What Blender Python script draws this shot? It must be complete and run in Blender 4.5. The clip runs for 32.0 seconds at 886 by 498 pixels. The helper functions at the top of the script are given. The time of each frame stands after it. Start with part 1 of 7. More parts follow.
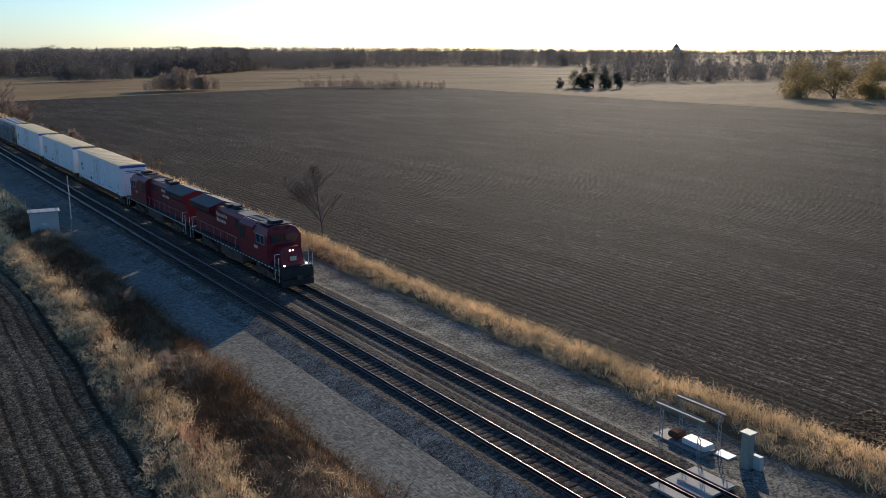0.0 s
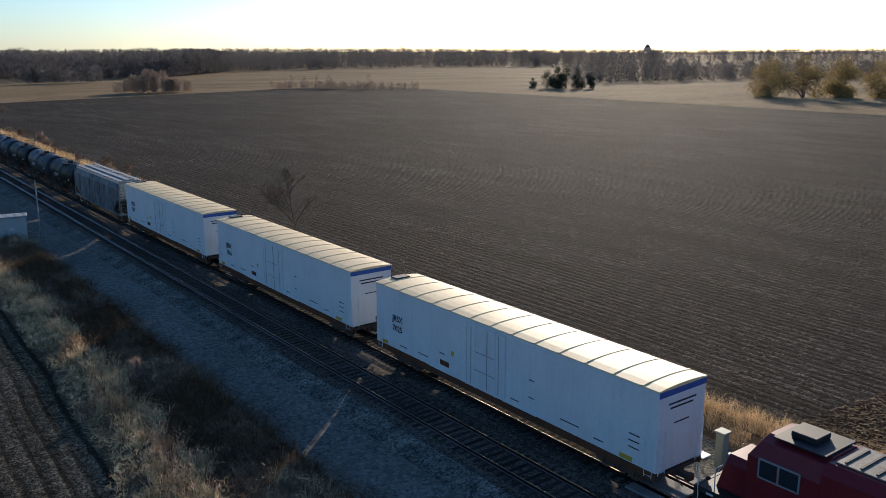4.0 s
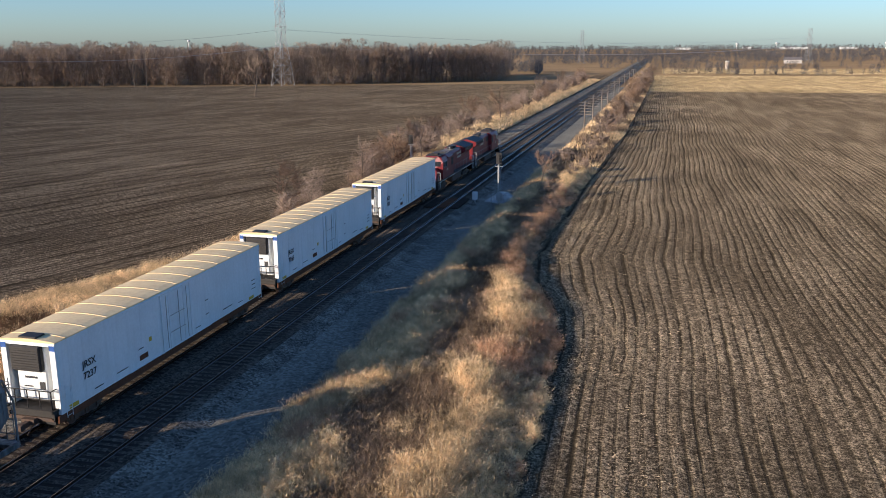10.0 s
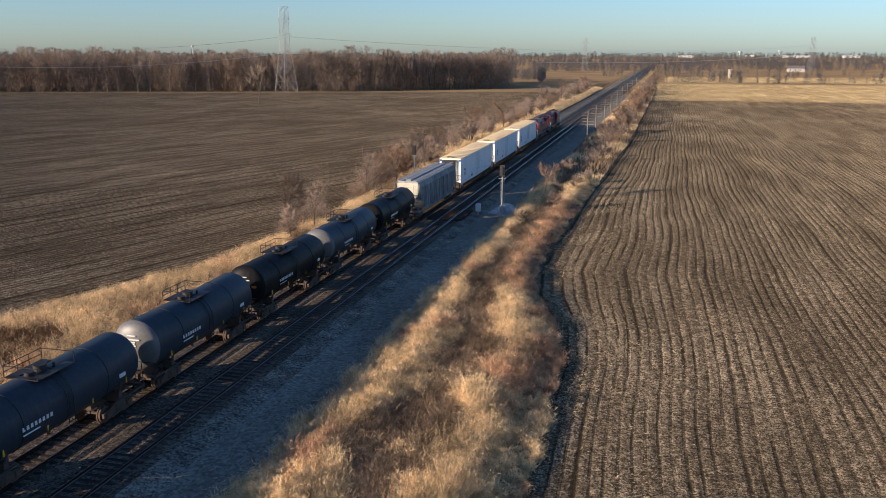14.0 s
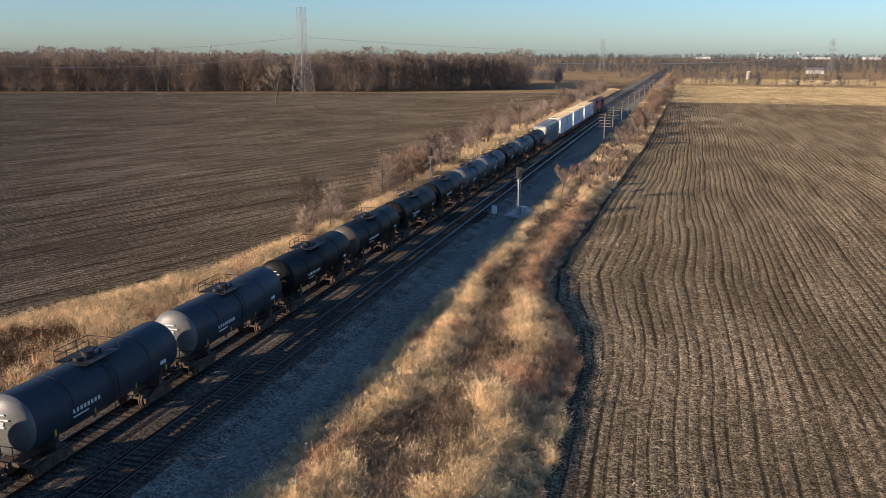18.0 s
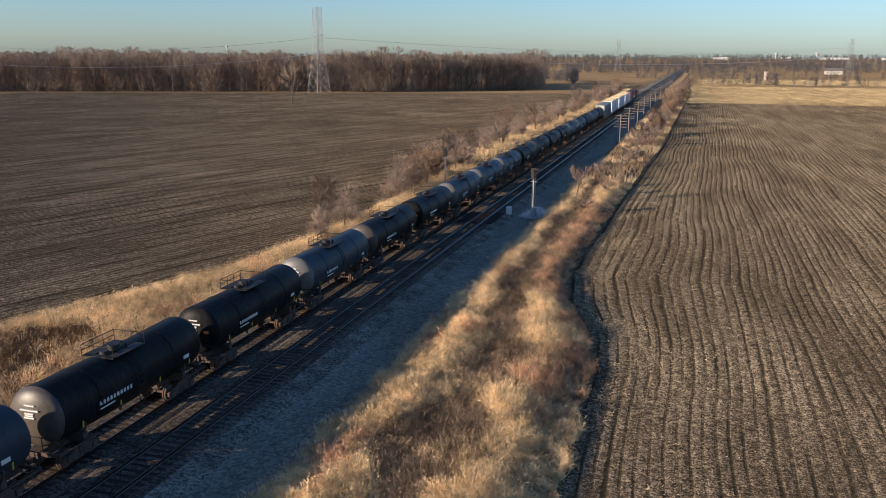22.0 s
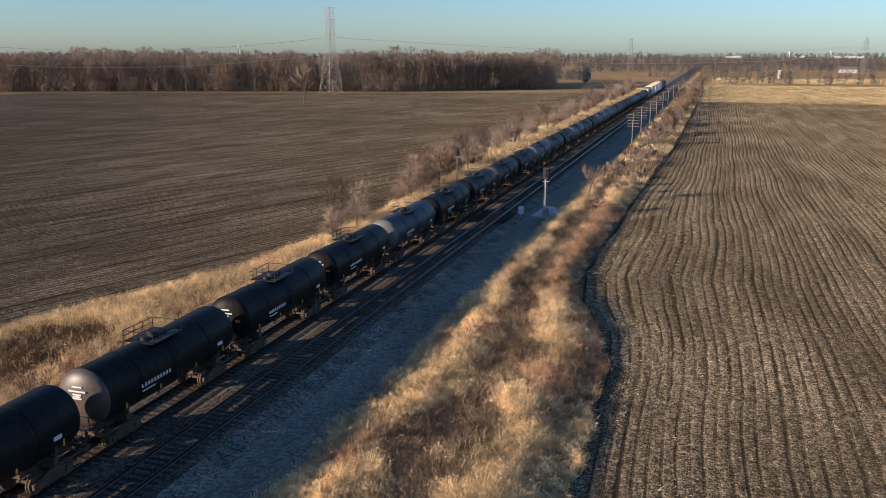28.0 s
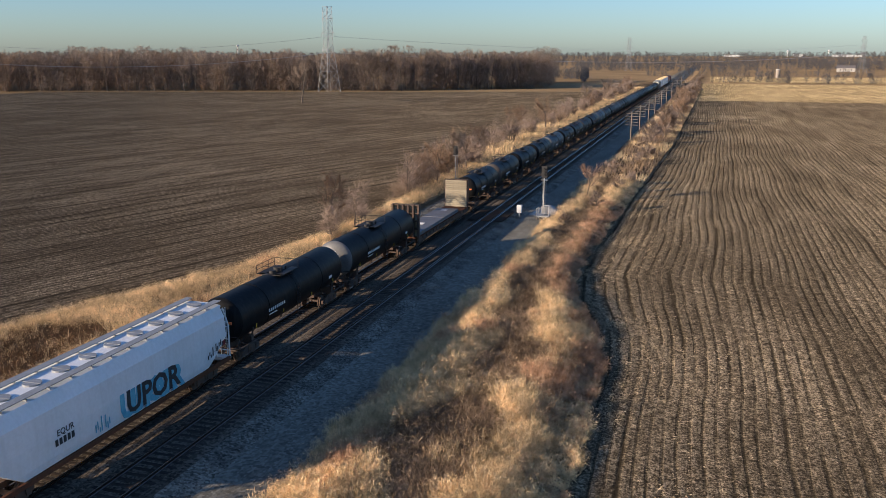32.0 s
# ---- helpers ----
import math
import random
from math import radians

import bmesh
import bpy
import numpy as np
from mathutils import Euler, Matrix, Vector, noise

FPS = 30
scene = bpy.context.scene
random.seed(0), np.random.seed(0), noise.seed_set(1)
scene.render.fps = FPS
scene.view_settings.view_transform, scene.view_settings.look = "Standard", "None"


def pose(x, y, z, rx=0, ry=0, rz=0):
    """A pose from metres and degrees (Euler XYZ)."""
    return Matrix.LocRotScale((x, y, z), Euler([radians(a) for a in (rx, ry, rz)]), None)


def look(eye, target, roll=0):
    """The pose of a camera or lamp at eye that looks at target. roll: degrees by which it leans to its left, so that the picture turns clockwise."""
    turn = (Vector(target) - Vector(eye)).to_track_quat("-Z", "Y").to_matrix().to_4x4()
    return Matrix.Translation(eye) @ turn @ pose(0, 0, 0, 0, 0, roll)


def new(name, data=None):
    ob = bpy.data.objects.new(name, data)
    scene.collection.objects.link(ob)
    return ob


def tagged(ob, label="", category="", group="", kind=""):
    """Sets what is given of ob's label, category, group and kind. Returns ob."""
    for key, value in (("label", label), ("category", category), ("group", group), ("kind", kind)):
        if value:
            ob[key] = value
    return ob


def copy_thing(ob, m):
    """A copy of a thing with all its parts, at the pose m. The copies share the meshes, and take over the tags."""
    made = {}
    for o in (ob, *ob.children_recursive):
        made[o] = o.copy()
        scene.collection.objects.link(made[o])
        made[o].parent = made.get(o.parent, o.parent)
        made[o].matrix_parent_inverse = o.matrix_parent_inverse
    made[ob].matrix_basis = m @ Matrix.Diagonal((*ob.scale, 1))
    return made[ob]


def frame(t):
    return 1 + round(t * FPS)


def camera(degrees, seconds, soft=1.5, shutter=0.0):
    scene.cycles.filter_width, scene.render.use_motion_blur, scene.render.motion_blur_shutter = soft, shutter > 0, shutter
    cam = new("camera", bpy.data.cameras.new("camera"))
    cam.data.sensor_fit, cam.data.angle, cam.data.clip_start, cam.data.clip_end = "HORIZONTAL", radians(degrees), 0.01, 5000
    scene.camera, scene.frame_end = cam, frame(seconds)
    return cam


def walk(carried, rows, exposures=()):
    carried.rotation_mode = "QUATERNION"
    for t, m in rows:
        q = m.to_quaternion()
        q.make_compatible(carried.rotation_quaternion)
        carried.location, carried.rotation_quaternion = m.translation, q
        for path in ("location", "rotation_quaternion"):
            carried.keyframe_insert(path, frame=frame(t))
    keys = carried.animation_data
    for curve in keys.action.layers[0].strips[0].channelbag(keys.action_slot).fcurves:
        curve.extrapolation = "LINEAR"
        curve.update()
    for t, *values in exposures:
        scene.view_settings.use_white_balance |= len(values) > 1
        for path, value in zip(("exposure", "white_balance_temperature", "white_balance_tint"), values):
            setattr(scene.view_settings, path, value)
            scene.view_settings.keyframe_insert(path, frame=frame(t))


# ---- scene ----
cam = camera(54.92, 32.0, soft=0.75)
PATH = (
    (0, 28.33, 0.07, 18.40, 76.87, -0.08, 144.86),
    (1, 28.20, -0.02, 18.44, 76.89, 0.01, 144.38),
    (2, 28.14, -0.06, 18.43, 76.94, 0.07, 143.89),
    (2.5, 28.14, -0.06, 18.43, 76.93, 0.08, 143.60),
    (4.5, 28.17, -0.08, 18.44, 76.91, 0.07, 142.52),
    (5, 28.15, -0.09, 18.44, 76.90, 0.09, 139.49),
    (5.5, 28.09, -0.09, 18.43, 76.93, 0.11, 134.24),
    (6, 28.09, 0.04, 18.43, 76.84, 0.12, 126.76),
    (6.5, 28.16, 0.18, 18.44, 76.83, 0.10, 109.51),
    (6.6, 28.18, 0.19, 18.44, 76.65, 0.10, 103.48),
    (7, 28.32, 0.15, 18.45, 76.60, 0.06, 82.72),
    (7.5, 28.57, 0.05, 18.43, 76.52, 0.01, 59.22),
    (8, 28.71, -0.03, 18.37, 76.42, 0.03, 41.37),
    (8.2, 28.74, -0.05, 18.35, 76.55, 0.06, 35.94),
    (8.5, 28.79, -0.07, 18.32, 76.50, 0.14, 28.64),
    (9, 28.87, -0.09, 18.25, 76.42, 0.26, 16.82),
    (9.5, 28.93, -0.16, 18.29, 76.57, 0.28, 14.51),
    (10, 28.94, -0.24, 18.44, 76.66, 0.24, 14.34),
    (10.5, 28.94, -0.30, 18.61, 76.71, 0.20, 14.27),
    (11, 28.93, -0.31, 18.72, 76.80, 0.20, 14.21),
    (12, 28.90, -0.33, 18.95, 76.97, 0.11, 14.22),
    (13, 28.88, -0.41, 19.14, 77.04, 0.01, 14.35),
    (14, 28.81, -0.32, 19.16, 77.06, -0.04, 14.54),
    (16.5, 28.74, -0.13, 19.19, 77.08, -0.13, 15.19),
    (18, 28.72, -0.18, 19.29, 77.10, -0.19, 15.63),
    (19, 28.68, -0.01, 19.24, 77.16, -0.25, 15.91),
    (20, 28.72, -0.06, 19.33, 77.14, -0.17, 16.16),
    (21, 28.70, 0.00, 19.31, 77.11, -0.22, 16.40),
    (22, 28.71, 0.03, 19.31, 77.11, -0.22, 16.65),
    (23, 28.71, 0.05, 19.32, 77.10, -0.14, 16.85),
    (24, 28.71, 0.01, 19.33, 77.09, -0.14, 17.05),
    (25, 28.72, 0.02, 19.36, 77.08, -0.12, 17.19),
    (27.5, 28.70, 0.04, 19.33, 77.07, -0.07, 17.42),
    (28, 28.70, 0.03, 19.33, 77.07, -0.08, 17.43),
    (29, 28.66, 0.01, 19.35, 77.05, -0.10, 17.43),
    (30, 28.65, 0.04, 19.36, 77.01, -0.06, 17.38),
    (31, 28.66, 0.11, 19.33, 77.00, -0.04, 17.35),
    (32, 28.63, 0.22, 19.24, 77.02, -0.03, 17.31),
)
EXPOSURES = ((0, 0.45, 6150, 10), (4.5, 0.32, 6150, 10), (6, -0.05, 6450, 9.5), (6.6, -0.15, 6450, 9), (7.5, -0.05, 6350, 9), (8.5, 0.42, 6050, 12), (9.3, 0.7, 6150, 14), (11, 0.7, 6350, 16), (13, 0.67, 6600, 16.5), (18, 0.67, 6600, 15.5), (32, 0.64, 6600, 15.5))
walk(cam, [(t, pose(x, y, z, rx, ry, rz)) for t, x, y, z, rx, ry, rz in PATH], EXPOSURES)

# ---- light: low, slightly warm afternoon sun, clear sky ----
SUN_EL, SUN_AZ = radians(13.0), math.atan2(-0.755, -0.656)      # towards the sun: x = sin, y = cos
sun_way = Vector((math.sin(SUN_AZ) * math.cos(SUN_EL), math.cos(SUN_AZ) * math.cos(SUN_EL), math.sin(SUN_EL)))
world = bpy.data.worlds.new("sky")
scene.world = world
world.use_nodes = True
wn = world.node_tree.nodes
wl = world.node_tree.links
sky = wn.new("ShaderNodeTexSky")
sky.sky_type, sky.sun_disc = "NISHITA", False
sky.sun_elevation, sky.sun_rotation = SUN_EL, SUN_AZ
sky.air_density, sky.dust_density, sky.ozone_density, sky.altitude = 1.0, 0.6, 4.5, 250
wn["Background"].inputs["Strength"].default_value = 0.112
cool = wn.new("ShaderNodeMix")
cool.data_type, cool.blend_type = "RGBA", "MULTIPLY"
cool.inputs["Factor"].default_value, cool.inputs["B"].default_value = 1.0, (0.89, 0.975, 1.07, 1)
wl.new(sky.outputs["Color"], cool.inputs["A"])
wl.new(cool.outputs["Result"], wn["Background"].inputs["Color"])
sun = new("sun", bpy.data.lights.new("sun", "SUN"))
sun.data.energy, sun.data.angle, sun.data.color = 5.0, radians(0.53), (1.0, 0.83, 0.63)
sun.matrix_world = look((0, 0, 60), Vector((0, 0, 60)) - sun_way)

# ---- materials ----
def nodes_of(name):
    m = bpy.data.materials.new(name)
    m.use_nodes = True
    return m, m.node_tree.nodes, m.node_tree.links, m.node_tree.nodes["Principled BSDF"]


def surface(name, base, dark=None, scale=1.0, fine=12.0, rough=0.7, metal=0.0, bump=0.2, mix=0.5, stretch=(1, 1, 1), spec=0.4, streak=None, vary=0.0, bump_scale=None, stones=0.0, stony=0.5):
    """Painted, worn or grown surface: two scales of noise between base and dark, fine relief."""
    m, n, l, b = nodes_of(name)
    dark = dark or tuple(c * 0.6 for c in base)
    co = n.new("ShaderNodeTexCoord")
    mp = n.new("ShaderNodeMapping")
    mp.inputs["Scale"].default_value = stretch
    l.new(co.outputs["Object"], mp.inputs["Vector"])
    big, small = n.new("ShaderNodeTexNoise"), n.new("ShaderNodeTexNoise")
    big.inputs["Scale"].default_value, big.inputs["Detail"].default_value = scale, 6
    small.inputs["Scale"].default_value, small.inputs["Detail"].default_value = fine, 4
    for t in (big, small):
        l.new(mp.outputs["Vector"], t.inputs["Vector"])
    ramp = n.new("ShaderNodeMapRange")
    ramp.inputs["From Min"].default_value, ramp.inputs["From Max"].default_value = 0.35, 0.68
    add = n.new("ShaderNodeMath")
    add.operation = "MULTIPLY_ADD"
    add.inputs[1].default_value = 0.45
    l.new(small.outputs["Fac"], add.inputs[0])
    half = n.new("ShaderNodeMath")
    half.operation = "MULTIPLY"
    half.inputs[1].default_value = 0.55
    l.new(big.outputs["Fac"], half.inputs[0])
    l.new(half.outputs[0], add.inputs[2])
    l.new(add.outputs[0], ramp.inputs["Value"])
    amount = n.new("ShaderNodeMath")
    amount.operation = "MULTIPLY"
    amount.inputs[1].default_value = mix * 2
    amount.use_clamp = True
    l.new(ramp.outputs["Result"], amount.inputs[0])
    col = n.new("ShaderNodeMix")
    col.data_type = "RGBA"
    col.inputs["A"].default_value, col.inputs["B"].default_value = (*base, 1), (*dark, 1)
    l.new(amount.outputs[0], col.inputs["Factor"])
    out = col.outputs["Result"]
    if stones:
        # loose stones: each cell has its own tone
        vo, sx, sr, sp = n.new("ShaderNodeTexVoronoi"), n.new("ShaderNodeHueSaturation"), n.new("ShaderNodeMapRange"), n.new("ShaderNodeSeparateColor")
        vo.inputs["Scale"].default_value = stones
        l.new(co.outputs["Object"], vo.inputs["Vector"])
        l.new(vo.outputs["Color"], sp.inputs["Color"])
        sr.inputs["To Min"].default_value, sr.inputs["To Max"].default_value = 1 - stony, 1 + stony
        l.new(sp.outputs["Red"], sr.inputs["Value"])
        l.new(sr.outputs["Result"], sx.inputs["Value"])
        l.new(out, sx.inputs["Color"])
        out = sx.outputs["Color"]
    if vary:
        info = n.new("ShaderNodeObjectInfo")
        hs = n.new("ShaderNodeHueSaturation")
        mr = n.new("ShaderNodeMapRange")
        mr.inputs["To Min"].default_value, mr.inputs["To Max"].default_value = 1 - vary, 1 + vary
        l.new(info.outputs["Random"], mr.inputs["Value"])
        l.new(mr.outputs["Result"], hs.inputs["Value"])
        l.new(out, hs.inputs["Color"])
        out = hs.outputs["Color"]
    if streak:
        # rain streaks: noise stretched down the side
        sm, sn, sr, sx = n.new("ShaderNodeMapping"), n.new("ShaderNodeTexNoise"), n.new("ShaderNodeMapRange"), n.new("ShaderNodeMix")
        sm.inputs["Scale"].default_value = (1.5, 1.5, 0.12)
        sn.inputs["Scale"].default_value, sn.inputs["Detail"].default_value = 2.2, 5
        sr.inputs["From Min"].default_value, sr.inputs["From Max"].default_value, sr.inputs["To Max"].default_value = 0.48, 0.78, streak[1]
        sx.data_type = "RGBA"
        l.new(co.outputs["Object"], sm.inputs["Vector"])
        l.new(sm.outputs["Vector"], sn.inputs["Vector"])
        l.new(sn.outputs["Fac"], sr.inputs["Value"])
        l.new(sr.outputs["Result"], sx.inputs["Factor"])
        l.new(out, sx.inputs["A"])
        sx.inputs["B"].default_value = (*streak[0], 1)
        out = sx.outputs["Result"]
    l.new(out, b.inputs["Base Color"])
    b.inputs["Roughness"].default_value, b.inputs["Metallic"].default_value = rough, metal
    b.inputs["Specular IOR Level"].default_value = spec
    if rough > 0.88:
        b.inputs["Specular IOR Level"].default_value = min(spec, 0.01)
        b.inputs["Diffuse Roughness"].default_value = 0.2
    if bump:
        bp = n.new("ShaderNodeBump")
        bp.inputs["Strength"].default_value, bp.inputs["Distance"].default_value = bump, bump_scale or 0.02
        l.new(small.outputs["Fac"], bp.inputs["Height"])
        l.new(bp.outputs["Normal"], b.inputs["Normal"])
    return m


def island_material(name, colors, rough=0.85, translucent=0.0):
    """Leaves, stalks, stones: each loose piece takes its own tone."""
    m, n, l, b = nodes_of(name)
    geo, ramp = n.new("ShaderNodeNewGeometry"), n.new("ShaderNodeValToRGB")
    ramp.color_ramp.elements[0].color, ramp.color_ramp.elements[1].color = (*colors[0], 1), (*colors[-1], 1)
    for k, c in enumerate(colors[1:-1]):
        e = ramp.color_ramp.elements.new((k + 1) / (len(colors) - 1))
        e.color = (*c, 1)
    l.new(geo.outputs["Random Per Island"], ramp.inputs["Fac"])
    co, no, hs, mr = n.new("ShaderNodeTexCoord"), n.new("ShaderNodeTexNoise"), n.new("ShaderNodeHueSaturation"), n.new("ShaderNodeMapRange")
    no.inputs["Scale"].default_value, no.inputs["Detail"].default_value = 0.22, 4
    mr.inputs["From Min"].default_value, mr.inputs["From Max"].default_value = 0.3, 0.7
    mr.inputs["To Min"].default_value, mr.inputs["To Max"].default_value = 0.65, 1.3
    no2, mr2, mu = n.new("ShaderNodeTexNoise"), n.new("ShaderNodeMapRange"), n.new("ShaderNodeMath")
    no2.inputs["Scale"].default_value, no2.inputs["Detail"].default_value = 1.6, 3
    mr2.inputs["From Min"].default_value, mr2.inputs["From Max"].default_value = 0.35, 0.65
    mr2.inputs["To Min"].default_value, mr2.inputs["To Max"].default_value = 0.6, 1.35
    mu.operation = "MULTIPLY"
    l.new(co.outputs["Object"], no2.inputs["Vector"])
    l.new(no2.outputs["Fac"], mr2.inputs["Value"])
    l.new(mr2.outputs["Result"], mu.inputs[1])
    l.new(co.outputs["Object"], no.inputs["Vector"])
    l.new(no.outputs["Fac"], mr.inputs["Value"])
    l.new(mr.outputs["Result"], mu.inputs[0])
    l.new(mu.outputs[0], hs.inputs["Value"])
    l.new(ramp.outputs["Color"], hs.inputs["Color"])
    l.new(hs.outputs["Color"], b.inputs["Base Color"])
    b.inputs["Roughness"].default_value = rough
    b.inputs["Specular IOR Level"].default_value = 0.0
    if translucent:
        tr, mx = n.new("ShaderNodeBsdfTranslucent"), n.new("ShaderNodeMixShader")
        mx.inputs["Fac"].default_value = translucent
        l.new(hs.outputs["Color"], tr.inputs["Color"])
        l.new(b.outputs["BSDF"], mx.inputs[1])
        l.new(tr.outputs["BSDF"], mx.inputs[2])
        l.new(mx.outputs["Shader"], n["Material Output"].inputs["Surface"])
    return m


def field_material(name, soil, straw, spacing, straw_amount=0.5, patch=0.02, relief=0.16, lane=5.0, lane_depth=0.5, row_depth=0.5, wobble=1.0, gloss=0.0, dull=1.0, lane_wide=0.22):
    """Tilled soil with rows of crop stubble: the sheet's own u runs across the rows; rows waver, break up and fade in
    patches. Furrow shade is put into the colour as well as the relief.
    """
    m, n, l, b = nodes_of(name)
    co, uv = n.new("ShaderNodeTexCoord"), n.new("ShaderNodeUVMap")

    def noise_of(scale, detail, src, stretch=None, rough=0.55):
        t = n.new("ShaderNodeTexNoise")
        t.inputs["Scale"].default_value, t.inputs["Detail"].default_value, t.inputs["Roughness"].default_value = scale, detail, rough
        if stretch:
            mp = n.new("ShaderNodeMapping")
            mp.inputs["Scale"].default_value = stretch
            l.new(src, mp.inputs["Vector"])
            src = mp.outputs["Vector"]
        l.new(src, t.inputs["Vector"])
        return t.outputs["Fac"]

    def ranged(src, lo, hi, a=0.0, z=1.0):
        r = n.new("ShaderNodeMapRange")
        r.inputs["From Min"].default_value, r.inputs["From Max"].default_value = lo, hi
        r.inputs["To Min"].default_value, r.inputs["To Max"].default_value = a, z
        l.new(src, r.inputs["Value"])
        return r.outputs["Result"]

    def op(kind, a, z=0.0, c=None):
        r = n.new("ShaderNodeMath")
        r.operation = kind
        for k, v in enumerate((a, z) if c is None else (a, z, c)):
            if isinstance(v, (int, float)):
                r.inputs[k].default_value = v
            else:
                l.new(v, r.inputs[k])
        return r.outputs[0]
    sep = n.new("ShaderNodeSeparateXYZ")
    l.new(uv.outputs["UV"], sep.inputs[0])
    drift = op("MULTIPLY", op("SUBTRACT", noise_of(0.035, 2, uv.outputs["UV"], (1, 0.5, 1)), 0.5), 3.2 * wobble)
    shiver = op("MULTIPLY", op("SUBTRACT", noise_of(0.9, 3, uv.outputs["UV"], (1, 0.3, 1)), 0.5), 0.17 * wobble)
    u = op("ADD", op("ADD", sep.outputs["X"], drift), shiver)
    across = n.new("ShaderNodeCombineXYZ")
    l.new(u, across.inputs["X"])
    l.new(op("MULTIPLY", sep.outputs["Y"], 0.03), across.inputs["Y"])
    streaks = noise_of(1.15 / spacing, 3, across.outputs[0], None, 0.6)
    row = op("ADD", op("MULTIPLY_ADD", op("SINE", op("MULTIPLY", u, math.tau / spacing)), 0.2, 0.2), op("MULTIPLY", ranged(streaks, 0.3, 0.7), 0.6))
    lanes = op("PINGPONG", op("ADD", u, op("MULTIPLY", shiver, 0.8)), spacing * lane / 2)
    clods = noise_of(1.7, 10, co.outputs["Object"], None, 0.75)
    specks = noise_of(5.5, 6, co.outputs["Object"], None, 0.75)
    crumbs = noise_of(13.0, 3, co.outputs["Object"], None, 0.7)
    chop = noise_of(2.2, 8, uv.outputs["UV"], (1.0, 0.34, 1), 0.7)
    patchy = noise_of(patch, 6, co.outputs["Object"])
    wide = noise_of(0.2, 6, uv.outputs["UV"], (1.0, 0.22, 1))
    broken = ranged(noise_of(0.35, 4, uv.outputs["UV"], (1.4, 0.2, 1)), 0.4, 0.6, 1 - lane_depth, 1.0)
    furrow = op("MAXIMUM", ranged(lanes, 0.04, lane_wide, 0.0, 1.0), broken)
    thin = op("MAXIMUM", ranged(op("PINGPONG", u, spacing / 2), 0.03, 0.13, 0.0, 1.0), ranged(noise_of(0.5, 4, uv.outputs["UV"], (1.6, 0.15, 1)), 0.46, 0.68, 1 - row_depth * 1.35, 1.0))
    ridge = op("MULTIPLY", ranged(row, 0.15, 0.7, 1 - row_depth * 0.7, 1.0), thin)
    # low furrows and row gaps get a darker soil colour, standing for their shade
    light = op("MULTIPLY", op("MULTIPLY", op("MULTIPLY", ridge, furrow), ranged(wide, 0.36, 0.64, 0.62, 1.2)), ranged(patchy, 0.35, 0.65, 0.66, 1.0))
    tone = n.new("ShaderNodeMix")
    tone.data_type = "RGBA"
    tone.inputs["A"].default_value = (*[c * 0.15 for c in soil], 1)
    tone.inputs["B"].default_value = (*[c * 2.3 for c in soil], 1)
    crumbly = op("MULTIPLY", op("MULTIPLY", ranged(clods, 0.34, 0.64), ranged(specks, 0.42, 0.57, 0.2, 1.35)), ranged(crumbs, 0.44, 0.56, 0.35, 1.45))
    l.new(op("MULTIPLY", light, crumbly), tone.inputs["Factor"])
    bits = op("MULTIPLY", ranged(chop, 0.46, 0.64), ranged(op("MULTIPLY_ADD", crumbs, 0.5, op("MULTIPLY", specks, 0.5)), 0.47, 0.56))
    amount = op("MULTIPLY", op("MULTIPLY", bits, ranged(row, 0.3, 0.75, 0.25, 1.0)), op("MULTIPLY", ranged(patchy, 0.4, 0.6, 0.3, 1.0), ranged(wide, 0.38, 0.6, 0.25, 1.0)))
    amount = op("MULTIPLY", op("MULTIPLY", amount, furrow), straw_amount)
    col = n.new("ShaderNodeMix")
    col.data_type = "RGBA"
    l.new(amount, col.inputs["Factor"])
    l.new(tone.outputs["Result"], col.inputs["A"])
    col.inputs["B"].default_value = (*straw, 1)
    l.new(col.outputs["Result"], b.inputs["Base Color"])
    b.inputs["Roughness"].default_value, b.inputs["Specular IOR Level"].default_value = 0.95, gloss
    b.inputs["Diffuse Roughness"].default_value = dull
    h = op("ADD", op("MULTIPLY", op("MULTIPLY", ridge, furrow), 0.5), op("ADD", op("MULTIPLY", clods, 1.0), op("ADD", op("MULTIPLY", specks, 0.3), op("MULTIPLY", crumbs, 0.12))))
    bp = n.new("ShaderNodeBump")
    bp.inputs["Strength"].default_value, bp.inputs["Distance"].default_value = 0.9, relief
    l.new(h, bp.inputs["Height"])
    l.new(bp.outputs["Normal"], b.inputs["Normal"])
    return m


